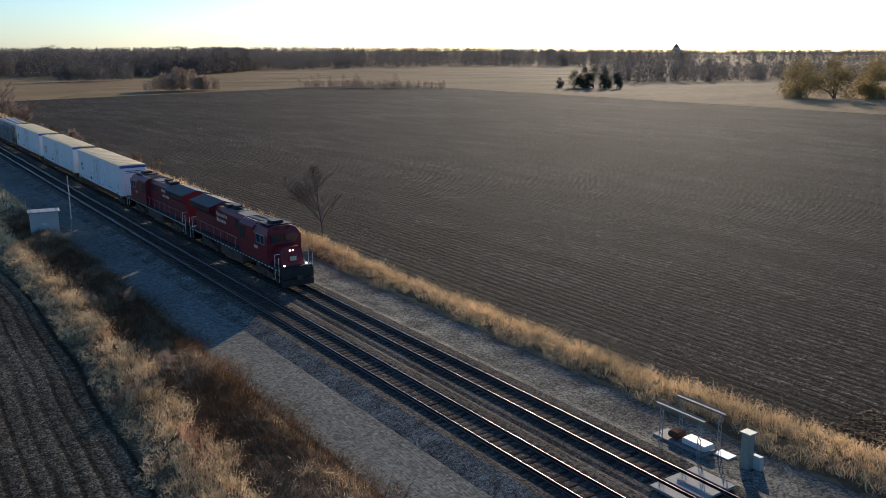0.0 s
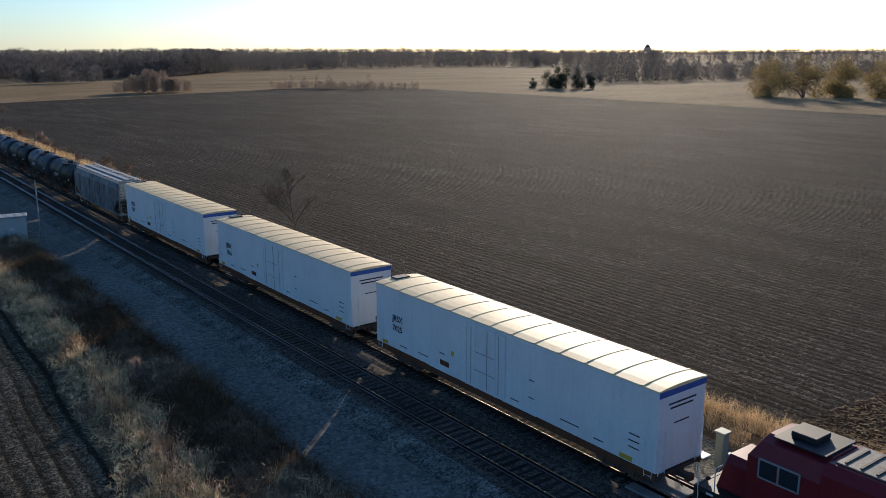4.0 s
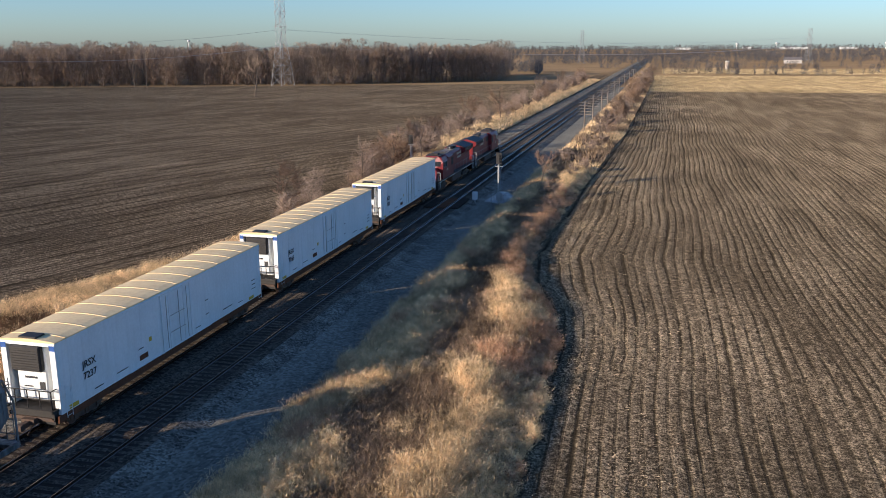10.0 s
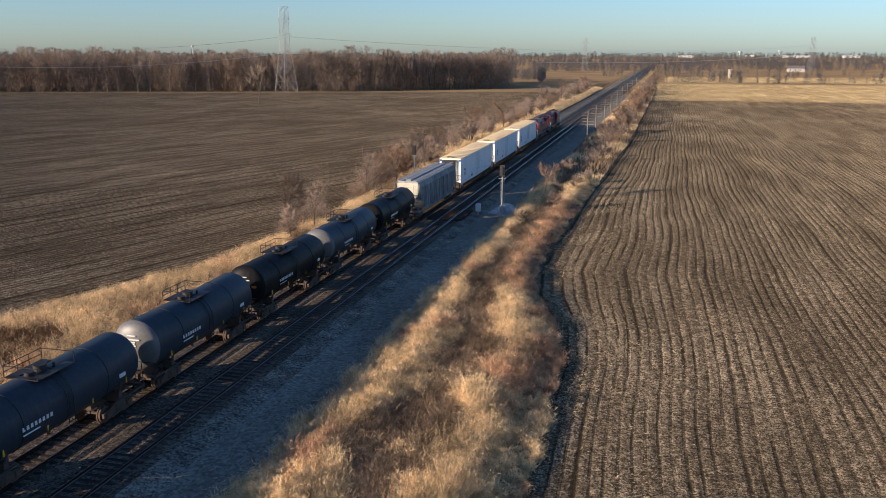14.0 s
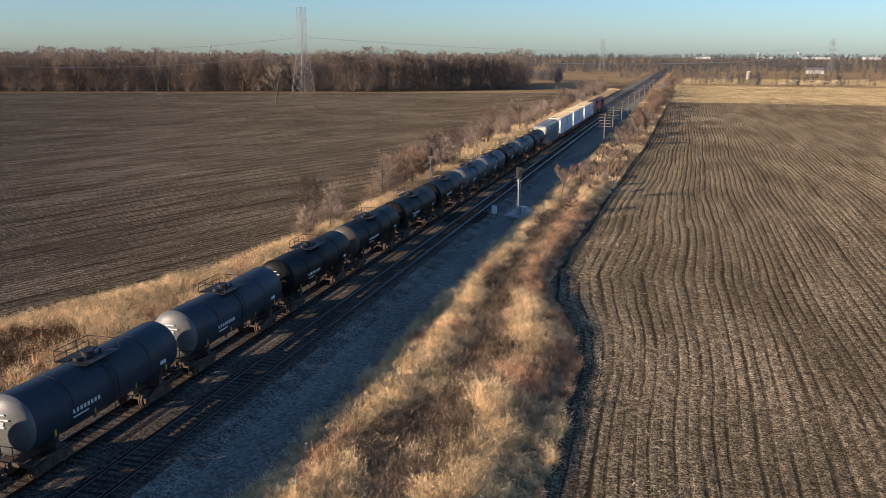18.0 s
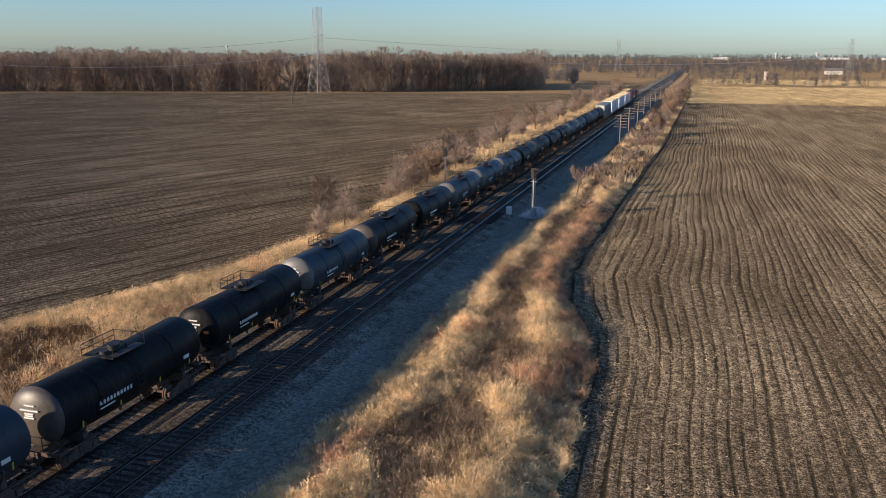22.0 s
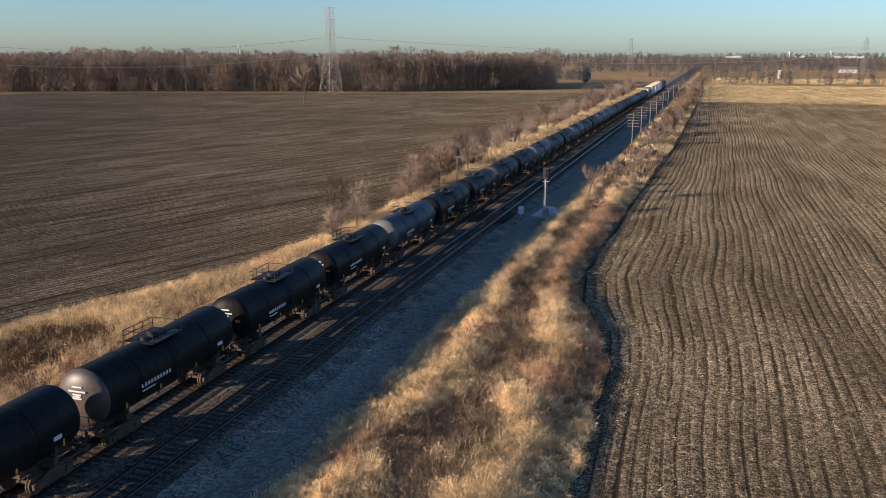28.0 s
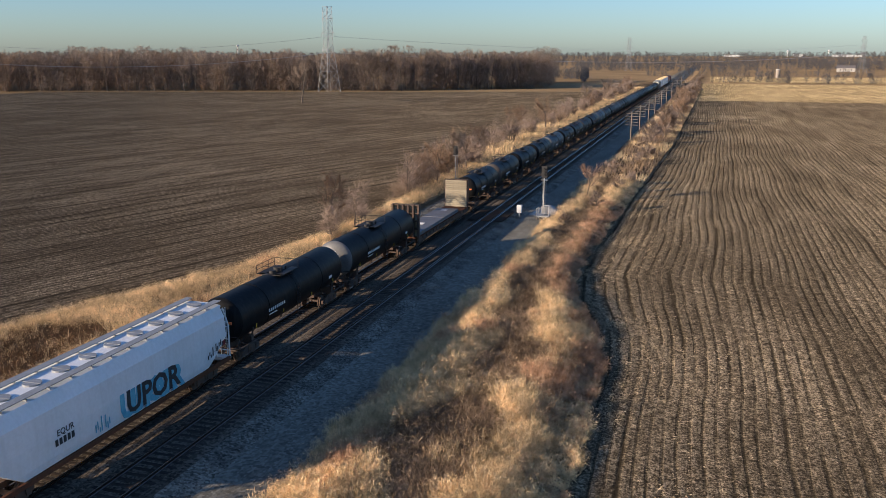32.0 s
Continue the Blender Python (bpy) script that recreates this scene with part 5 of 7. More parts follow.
def tufts(name, cx, cy, per, h, w, material, label, category, flare=0.45, base=0.12):
    """Tussocks: blades that fan out from a common foot, each tussock with its own height and lean."""
    n = len(cx)
    lx, ly = rng.normal(0.06, 0.3, n), rng.normal(0.04, 0.3, n)
    hh = np.repeat(h, per) * rng.uniform(0.45, 1.1, n * per)
    a = rng.uniform(0, math.tau, n * per)
    q = np.sqrt(rng.uniform(0, 1, n * per))
    x = np.repeat(cx, per) + np.cos(a) * q * base * np.repeat(h, per) * 2
    y = np.repeat(cy, per) + np.sin(a) * q * base * np.repeat(h, per) * 2
    z = np.repeat(land(cx, cy), per) + 0.02
    s = rng.uniform(0, math.tau, n * per)
    ww = w * rng.uniform(0.5, 1.3, n * per) / 2
    f = flare * q * rng.uniform(0.4, 1.4, n * per)
    p0 = np.stack([x - np.cos(s) * ww, y - np.sin(s) * ww, z], -1)
    p1 = np.stack([x + np.cos(s) * ww, y + np.sin(s) * ww, z], -1)
    p2 = np.stack([x + hh * (np.cos(a) * f + np.repeat(lx, per)), y + hh * (np.sin(a) * f + np.repeat(ly, per)), z + hh * (1 - 0.35 * f)], -1)
    v = np.stack([p0, p1, p2], 1)
    # every other blade becomes a loose plume and bent leaves in the upper canopy
    loose = np.arange(n * per) % 2 > 0
    k = int(loose.sum())
    top = p2[loose] + rng.normal(0, 0.09, (k, 3)) * np.array((1, 1, 0.6))
    top[:, 2] -= hh[loose] * rng.uniform(0, 0.5, k)
    way = rng.normal(0, 1, (k, 3)) * np.array((0.7, 0.7, 0.55)) + np.array((0.05, 0.03, 0.25))
    way /= np.linalg.norm(way, axis=1)[:, None]
    side = np.cross(way, rng.normal(0, 1, (k, 3)))
    side /= np.linalg.norm(side, axis=1)[:, None]
    long, fat = rng.uniform(0.12, 0.32, (k, 1)), w * rng.uniform(0.25, 0.55, (k, 1))
    v[loose] = np.stack([top - side * fat, top + side * fat, top + way * long], 1)
    v[:, :, 2] = np.maximum(v[:, :, 2], np.repeat(land(cx, cy), per)[:, None] + 0.01)
    v = v.reshape(-1, 3)
    return tagged(soup(name, v, np.arange(len(v)).reshape(-1, 3), material), label, category, kind="stuff")


# east bank: a ridge of golden grass, a hollow of matted weeds, then a second golden swell along the field
x, y = [np.concatenate(q) for q in zip(spread(9.4, 24.5, -110, -8, 24000), spread(9.4, 24.5, 18, 80, 56000), spread(9.4, 24.5, 80, 135, 22000))]
e = near(y, EAST_EDGE)
keep = (x > 10.5 + 0.45 * wave2(y, y * 0.3, 0.5) + 0.35 * wave2(y, y * 0.7, 1.7, 1.0)) & (x < e + 0.3 * wave2(y, x, 0.9))
x, y, e = x[keep], y[keep], e[keep]
u = (x - 10.8) / (e - 10.8)
kind = wave2(x, y, 0.55) + 0.5 * wave2(x, y, 1.7, 1.0) + rng.normal(0, 0.25, len(x))
golden = (u < 0.33 + 0.1 * wave2(y, x, 0.4)) | (u > 0.63 + 0.12 * wave2(x, y, 0.8)) | (kind > 1.1)
# south of y = 0 the ridge's shaded flank is coloured in as brown weeds
golden &= (y > 0) | (u > 0.56 + 0.1 * wave2(x, y, 0.6)) | (kind > 1.0)
rus = golden & ((kind < -0.85) | ((y > 66) & (y < 112) & (x > 15.0) & (kind < 0.5)) | ((y > 46) & (y < 64) & (x > 19.4) & (kind < 0.25)))
gold, weed, rough = golden & ~rus, ~golden & ((y > 0) | (kind > 0)), ~golden & (y < 0) & (kind <= 0)
tall = np.where(u > 0.6, 0.98, 0.82) * rng.uniform(0.5, 1.25, len(x)) * np.where((y > 40) & (y < 66) & (u > 0.6), 1.2, 1.0) * np.clip((1.02 - u) / 0.3, 0.35, 1.0) * (0.92 + 0.3 * wave2(x, y, 2.3, 0.4))
tufts("dry_grass", x[gold], y[gold], 15, tall[gold], 0.036, M["straw"], "tall golden dry grass on the bank", "grass", 0.38, 0.1)
tufts("russet_weeds", x[rus], y[rus], 15, tall[rus], 0.034, M["russet"], "russet dead reeds on the bank", "weeds", 0.3, 0.1)
tufts("dead_weeds", x[weed], y[weed], 14, rng.uniform(0.35, 0.95, weed.sum()), 0.036, M["weed"], "matted grey-brown dead weeds", "weeds", 0.9, 0.2)

# dark brown here carries the shade on the ridge's flank
tufts("rusty_weeds", x[rough], y[rough], 14, rng.uniform(0.4, 1.0, rough.sum()), 0.036, M["rust_weed"], "dead weeds on the bank, rust-brown with the ridge's shade in their colour", "weeds", 0.8, 0.18)

# east bank farther north and south
x, y = spread(10.8, 24, 135, 520, 56000)
keep = x < near(y, EAST_EDGE)
x, y = x[keep], y[keep]
gold = wave2(x, y, 0.2) > 0.25
blades("dry_grass", x[gold], y[gold], rng.uniform(0.3, 0.95, gold.sum()), 0.12, M["straw"], "tall golden dry grass along the railway", "grass")
blades("dead_weeds", x[~gold], y[~gold], rng.uniform(0.3, 1.0, (~gold).sum()), 0.13, M["weed"], "grey-brown dead weeds along the railway", "weeds", 0.5)
x, y = spread(10.8, 20, -330, -110, 24000)
keep = x < near(y, EAST_EDGE)
blades("dry_grass", x[keep], y[keep], rng.uniform(0.5, 1.3, keep.sum()), 0.14, M["straw"], "tall golden dry grass along the railway", "grass")

# west strip, and the thicket of russet weeds north of the road's end
x, y = spread(-34, -5.6, -110, 150, 95000)
w = near(y, WEST_EDGE) + 0.5 * wave2(x, y, 0.7)
inner = -6.4 + 0.5 * wave2(y, y * 0.3, 0.6) - np.where(y < 0, 0.2, 1.0)
road = (y > road_y(x, -0.35)) & (y < road_y(x, 1.9) + 1.0) & (x < -8)
drive = (np.abs((x + 16) * 0.9 - (y - 11) * 0.36) < 2.4) & (y < 22) & (y > 9) & (x < -9)
keep = (x > w) & (x < inner) & ~road & ~drive
x, y = x[keep], y[keep]
kind = wave2(x, y, 0.35, 0.7) + 0.4 * wave2(x, y, 1.3, 0.2) + rng.normal(0, 0.25, len(x))
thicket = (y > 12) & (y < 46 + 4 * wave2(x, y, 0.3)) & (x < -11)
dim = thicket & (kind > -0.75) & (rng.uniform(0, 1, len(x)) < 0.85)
red = ~dim & (kind > 0.95)
gold = ~dim & ~red
h = rng.uniform(0.5, 1.15, len(x)) * np.where(thicket, 0.85, 1.0)
tufts("dry_grass", x[gold], y[gold], 17, h[gold] * 0.95, 0.03, M["straw"], "pale dry grass beside the field", "grass", 0.4, 0.11)
tufts("russet_weeds", x[red], y[red], 17, h[red] * 0.9, 0.03, M["russet"], "russet dead weeds beside the field", "weeds", 0.6)
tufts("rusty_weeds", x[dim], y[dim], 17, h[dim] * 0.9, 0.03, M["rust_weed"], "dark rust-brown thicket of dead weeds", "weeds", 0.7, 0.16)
x, y = spread(-17, -7, 150, 500, 36000)
blades("dry_grass", x, y, rng.uniform(0.4, 1.3, len(x)), 0.15, M["straw"], "dry grass along the railway", "grass")
x, y = spread(-11, -7.2, -330, -110, 14000)
blades("dry_grass", x, y, rng.uniform(0.4, 1.3, len(x)), 0.14, M["straw"], "dry grass along the railway", "grass")
# verges of the side road
x = rng.uniform(-190, -14, 80000)
s = rng.uniform(0, 1, len(x)) ** 0.9
reach = 3.0 + 4.2 * np.exp((x + 14) / 30.0)
y = road_y(x, 1) + 0.1 + s * reach * rng.uniform(0.75, 1.2, len(x))
away = y - road_y(x, 1)
green = away + rng.normal(0, 0.5, len(x)) + 0.8 * wave2(x, y, 0.5) < 2.2
sparse = rng.uniform(0, 1, len(x)) > 0.35
blades("green_grass", x[green], y[green], rng.uniform(0.06, 0.22, green.sum()), 0.06, M["green_blade"], "short green grass on the verge", "grass", 0.8, 0.06)
dry = ~green & sparse
blades("russet_weeds", x[dry], y[dry], rng.uniform(0.1, 0.5, dry.sum()), 0.05, M["weed"], "dry brown grass beyond the green verge", "weeds", 0.8, 0.06)
x = rng.uniform(-190, -14, 40000)
blades("dry_grass", x, road_y(x, 0) - 0.1 - rng.uniform(0, 1, len(x)) ** 1.2 * 2.6 + rng.normal(0, 0.25, len(x)) * (rng.uniform(0, 1, len(x)) > 0.6) - 0.3, rng.uniform(0.08, 0.3, len(x)), 0.05, M["straw"], "short dry grass on the verge", "grass", 0.8, 0.06)

# crop residue lying in the rows of the nearer fields


def residue(x, y, label, material, size=1.0):
    n = len(x)
    a = rng.uniform(0, math.tau, n)
    l, w = rng.uniform(0.05, 0.16, n) * size, rng.uniform(0.015, 0.035, n) * size
    z = land(x, y) + 0.06
    c, s = np.cos(a), np.sin(a)
    p = np.stack([x - c * l, y - s * l, z], -1)
    q = np.stack([x + c * l, y + s * l, z + rng.uniform(0, 0.05, n)], -1)
    t = np.stack([x - s * w, y + c * w, z + rng.uniform(0.01, 0.06, n)], -1)
    tagged(soup("crop_residue", np.stack([p, q, t], 1).reshape(-1, 3), np.arange(3 * n).reshape(-1, 3), material), label, "crop residue", kind="stuff")


def arc(x):
    return 0.0915 * x + 12.5 * np.exp(np.minimum(x + 15, 8) / 25.0)


# thick chopped straw in the curving rows of the headland
x = -12 - 62 * rng.uniform(0, 1, 70000) ** 1.6
y = rng.uniform(-24, 5, len(x))
y = np.round((y + arc(x)) / 0.76) * 0.76 - arc(x) + rng.normal(0, 0.24, len(x))
keep = (x < near(y, WEST_EDGE) - 0.2) & (y < road_y(x, 0) - 2.6) & (y > headland_y(x)) & (wave2(x, y, 0.35) + 0.6 * wave2(x, y, 1.1, 2.0) + rng.uniform(-0.8, 1.0, len(x)) > 0.1 + 0.5 * np.clip((-x - 42) / 20, 0, 2))
residue(x[keep], y[keep], "thick chopped straw in the curving rows of the headland", M["residue"], 1.1)
x = -9.5 - 170 * rng.uniform(0, 1, 150000) ** 1.3
y = 5 + 330 * rng.uniform(-1, 1, len(x)) * rng.uniform(0, 1, len(x)) ** 0.7
x = np.where(y < road_y(x, 0) - 3, np.round(x / 0.76) * 0.76 + rng.normal(0, 0.16, len(x)), x)
keep = (x < near(y, WEST_EDGE) - 0.2) & (y < headland_y(x)) & (wave2(x, y, 0.12) + rng.uniform(-0.7, 1.0, len(x)) > 0.1)
residue(x[keep], y[keep], "chopped corn stubble lying in the rows of the field", M["residue"], 0.7)
# pale straw along the edge of the eastern field
y = rng.uniform(22, 120, 60000)
away = rng.exponential(2.2, len(y))
x = near(y, EAST_EDGE) + 0.8 + np.round(away / 0.76) * 0.76 + rng.normal(0, 0.14, len(y))
keep = wave2(x * 0.6, y, 0.3) + 0.6 * wave2(x, y * 0.5, 1.2, 2.0) + rng.uniform(-0.9, 0.9, len(x)) > 0.35
residue(x[keep], y[keep], "pale chopped straw along the edge of the field", M["pale_residue"], 0.75)

# trees
def limb(V, F, a, b, ra, rb, sides=5):
    a, b = np.array(a), np.array(b)
    d = b - a
    d = d / (np.linalg.norm(d) + 1e-9)
    s = np.cross(d, (0.3, 0.5, 0.8) if abs(d[2]) > 0.9 else (0, 0, 1))
    s /= np.linalg.norm(s)
    t = np.cross(d, s)
    k = len(V)
    for c, r in ((a, ra), (b, rb)):
        for i in range(sides):
            g = i * math.tau / sides
            V.append(c + r * (math.cos(g) * s + math.sin(g) * t))
    for i in range(sides):
        j = (i + 1) % sides
        F.append((k + i, k + j, k + sides + j, k + sides + i))


def twig(V, F, a, d, length, w):
    a, d = np.array(a), np.array(d)
    s = np.cross(d, np.array((0.2, 0.9, 0.3)))
    s = s / (np.linalg.norm(s) + 1e-9) * w
    k = len(V)
    V += [a - s, a + s, a + d * length]
    F.append((k, k + 1, k + 2))


def tree_meshes(seed, height, clear=0.45, spreadf=0.32, twigs=10, wide=0.05, droop=0.0, leaf=None, thick=0.018, levels=3):
    """A bare tree: a tapered trunk that forks into limbs, and a crown of fine twigs. Returns two meshes."""
    r = random.Random(seed)
    V, F, TV, TF = [], [], [], []

    def grow(p, d, length, rad, level):
        segs = 3 if level == 0 else 2
        pos, way = np.array(p, float), np.array(d, float)
        for i in range(segs):
            way = way + np.array([r.gauss(0, 0.09), r.gauss(0, 0.09), r.gauss(0, 0.03) + (0.05 if level else 0) - droop * level * 0.12])
            way /= np.linalg.norm(way)
            nxt = pos + way * length / segs
            limb(V, F, pos, nxt, rad * (1 - i / segs * 0.45), rad * (1 - (i + 1) / segs * 0.45), 6 if level == 0 else (4 if level == 1 else 3))
            pos = nxt
            if level >= levels - 1:
                for _ in range(twigs):
                    v = way + np.array([r.gauss(0, 0.65), r.gauss(0, 0.65), r.gauss(0.12, 0.45) - droop])
                    twig(TV, TF, pos - way * r.uniform(0, length / segs), v / np.linalg.norm(v), r.uniform(0.05, 0.11) * height, wide * r.uniform(0.6, 1.3))
            elif level > 0 or i >= 1:
                for _ in range(2 if level else 3):
                    g = r.uniform(0, math.tau)
                    out = spreadf * r.uniform(0.7, 2.0)
                    v = way + np.array([math.cos(g) * out * 1.6, math.sin(g) * out * 1.6, r.uniform(-0.1, 0.25)])
                    grow(pos - way * r.uniform(0, length / segs * 0.6), v / np.linalg.norm(v), length * r.uniform(0.45, 0.68), rad * 0.42, level + 1)
        if level < levels - 1:
            for _ in range(2):
                v = way + np.array([r.gauss(0, 0.35), r.gauss(0, 0.35), 0.2])
                grow(pos, v / np.linalg.norm(v), length * 0.55, rad * 0.5, level + 1)
    grow((0, 0, -0.3), (0, 0, 1), height * (clear + 0.12), height * thick, 0)
    fit = height / max(p[2] for p in TV)
    V, TV = [p * fit for p in V], [p * fit for p in TV]
    out = []
    for nm, vv, ff in (("trunk", V, F), ("crown", TV, TF)):
        me = bpy.data.meshes.new(nm)
        me.from_pydata([tuple(q) for q in vv], [], ff)
        me.update()
        out.append(me)
    out[0].materials.append(M["bark"])
    out[1].materials.append(leaf or M["twig"])
    return out


def tree(meshes, x, y, s=1.0, turn=0.0, label="bare grey-brown tree", category="tree", group="", name="bare_tree", lift=0.0):
    t = tagged(new(name), label, category, group)
    for me in meshes:
        o = new(me.name.split(".")[0], me)
        o.parent = t
    t.matrix_world = pose(x, y, float(land(x, y)) + lift, 0, 0, turn) @ Matrix.Diagonal((s, s, s, 1))
    return t


WOOD = [tree_meshes(20 + k, 24, clear=0.42 + 0.06 * (k % 3), spreadf=0.26 + 0.05 * (k % 2), twigs=9, wide=0.05, levels=3, leaf=M["rust_twig"] if k == 4 else M["wood_twig"], thick=0.0085) for k in range(6)]
r = random.Random(3)
EDGE = ((-390, 332), (-365, 341), (-273, 374), (-186, 407), (-127, 430), (-62, 490))
for k, (a, b) in enumerate(zip(EDGE, EDGE[1:])):
    length = math.dist(a, b)
    ux, uy = (b[0] - a[0]) / length, (b[1] - a[1]) / length
    for row in range(3):
        for j in range(int(length / (6.2 + row * 0.9))):
            t = (j + r.uniform(0, 1)) * (6.2 + row * 0.9)
            off = row * 8.5 + r.uniform(-2.5, 2.5) + 3
            tree(r.choice(WOOD), a[0] + ux * t - uy * off, a[1] + uy * t + ux * off, r.uniform(0.74, 0.98), r.uniform(0, 360), "tall bare tree in the wood", "tree", "trees of the bare wood")
SMALL = [tree_meshes(60 + k, 6.5, clear=0.3, spreadf=0.5, twigs=20, wide=0.007, levels=3, leaf=M["rust_twig"] if k % 2 else M["bush_twig"], thick=0.012) for k in range(4)]
BUSH = [tree_meshes(80 + k, 4.0, clear=0.12, spreadf=0.8, twigs=22, wide=0.006, levels=3, leaf=M["rust_twig"] if k % 3 == 1 else M["bush_twig"], thick=0.01) for k in range(4)]
tree(tree_meshes(101, 8.2, clear=0.34, spreadf=0.4, twigs=5, wide=0.012, levels=4, thick=0.013), -10.6, -76.5, 1.0, 40, "slender bare tree at the field's edge")
tree(tree_meshes(102, 15, clear=0.3, spreadf=0.4, twigs=8, wide=0.05, levels=3, thick=0.016), -129, 315, 1.13, 0, "lone bare tree in the field")
for k, (bx, by, s) in enumerate(((-9.3, 82, 1.0), (-10.8, 86, 1.15), (-9.6, 89, 0.9), (-11.5, 94, 0.7), (-11.3, 111, 1.2), (-10.5, 116, 1.0), (-12, 119, 1.35), (-10.6, 123, 1.2), (-12.6, 127, 1.1), (-11, 131, 1.3), (-12.8, 136, 1.2), (-10.8, 140, 1.3), (-12.6, 146, 1.5), (-11.2, 150, 1.2))):
    tree((SMALL if k % 3 else BUSH)[k % 4], bx, by, s, k * 77, "thin bare thorn bush beside the railway", "bush", "bushes west of the railway", "bare_bush")
for k in range(34):
    by = 165 + k * 9.5 + r.uniform(-3, 3)
    tree(r.choice(SMALL if k % 3 == 0 else BUSH), -13.5 + r.uniform(-2.5, 2), by, r.uniform(0.9, 1.6), r.uniform(0, 360), "tangled bare bush beside the railway", "bush", "bushes west of the railway", "bare_bush")
for k in range(62):
    by = 118 + k * 7.2 + r.uniform(-3, 3)
    tree(r.choice(SMALL if k % 4 == 0 else BUSH), near(by, EAST_EDGE) - r.uniform(0.8, 5.5), by, r.uniform(0.75, 1.3) * (0.75 if by < 190 else 1.1), r.uniform(0, 360), "grey bare brush on the bank", "bush", "brush east of the railway", "bare_bush")
for k in range(26):
    by = -345 + k * 9 + r.uniform(-3, 3)
    tree(r.choice(SMALL if k % 4 == 0 else BUSH), -10.5 + r.uniform(-1.5, 1), by, r.uniform(0.6, 1.5) * (1.3 if by < -230 else 0.55), r.uniform(0, 360), "bare bush beside the railway", "bush", "bushes south along the railway", "bare_bush")
for bx, by, s in ((-19, 1.5, 0.35), (-18, -2, 0.4), (-14.5, -3, 0.3), (-26, 24, 0.5), (-30, 27, 0.45), (-22, 36, 0.4), (12.5, -62, 0.4), (14.5, -48, 0.45), (13.5, 96, 0.5), (15.5, 108, 0.7)):
    tree(BUSH[int(abs(by)) % 4], bx, by, s, by * 31, "low bare bush in the grass", "bush", "low bushes", "bare_bush")


# broad trees and bushes: a forked stem inside a ragged crown of several lobes that reach low
def lobed_meshes(seed, h, wide, lobes, shards, size, leaf, low=0.12, stems=4, hang=0.0, broad=0.13):
    rr = random.Random(seed)
    V, F, TV, TF = [], [], [], []
    spots = []
    for k in range(lobes):
        g, q = rr.uniform(0, math.tau), rr.uniform(0.1, 1.0) ** 0.6
        z = rr.uniform(low + 0.18, 0.86) * h * (1 - 0.35 * q * q)
        spots.append((wide * q * 0.72 * math.cos(g), wide * q * 0.72 * math.sin(g), z, rr.uniform(0.2, 0.36) * wide + 0.06 * h))
    spots.append((0, 0, h * 0.8, 0.2 * h))
    for k in range(stems):
        x, y, z, _ = spots[k % len(spots)]
        limb(V, F, (rr.uniform(-0.02, 0.02) * h, rr.uniform(-0.02, 0.02) * h, -0.3), (x * 0.35, y * 0.35, z * 0.55), h * 0.02, h * 0.013)
        limb(V, F, (x * 0.35, y * 0.35, z * 0.55), (x, y, z), h * 0.013, h * 0.004, 4)
        for x2, y2, z2, _ in rr.sample(spots, min(3, len(spots))):
            limb(V, F, (x * 0.35, y * 0.35, z * 0.55), (x2, y2, z2 * 0.95), h * 0.007, h * 0.002, 3)
    top = max(s[2] + s[3] for s in spots)
    for k in range(shards):
        x, y, z, rad = spots[k % len(spots)]
        v = np.array([rr.gauss(0, 1), rr.gauss(0, 1), rr.gauss(0, 1)])
        v /= np.linalg.norm(v)
        p = np.array((x, y, z)) + v * rad * rr.uniform(0.25, 1.12)
        p[2] = abs(p[2]) * h / top
        d = v * 0.6 + np.array([rr.gauss(0, 0.5), rr.gauss(0, 0.5), rr.gauss(0.25, 0.5) - hang])
        twig(TV, TF, p, d / np.linalg.norm(d), size * rr.uniform(0.5, 1.5), size * broad * rr.uniform(0.5, 1.4))
    out = []
    for nm, vv, ff, mt in (("trunk", V, F, M["bark"]), ("crown", TV, TF, leaf)):
        me = bpy.data.meshes.new(nm)
        me.from_pydata([tuple(q) for q in vv], [], ff)
        me.update()
        me.materials.append(mt)
        out.append(me)
    return out


# willows with the last golden leaves
WILLOW = [lobed_meshes(140 + k, 16.5, 9.5 - k, 14 + k, 4600, 1.0, M["willow_leaf"], low=-0.14, hang=0.7) for k in range(3)]
for k, (bx, by, s) in enumerate(((-301, -208, 1.05), (-306, -197, 1.15), (-316, -186, 1.05), (-325, -176, 1.0), (-314, -133, 0.85), (-322, -126, 0.75), (-287, -89, 0.85), (-306, -80, 1.0), (-314, -70, 1.1), (-322, -62, 1.0), (-332, -56, 1.1), (-340, -48, 0.95), (-328, -74, 1.15), (-345, -62, 1.1))):
    tree(WILLOW[k % 3], bx, by, s, k * 61, "broad willow tree with golden leaves in the meadow", "tree", "golden willows", "willow_tree")
for k, (bx, by, s) in enumerate(((-285, -133, 0.45), (-290, -140, 0.42), (-296, -150, 0.4), (-300, -158, 0.45), (-283, -126, 0.4))):
    tree(WOOD[k % 6], bx, by, s, k * 50, "bare tree in the meadow", "tree", "bare trees in the meadow")
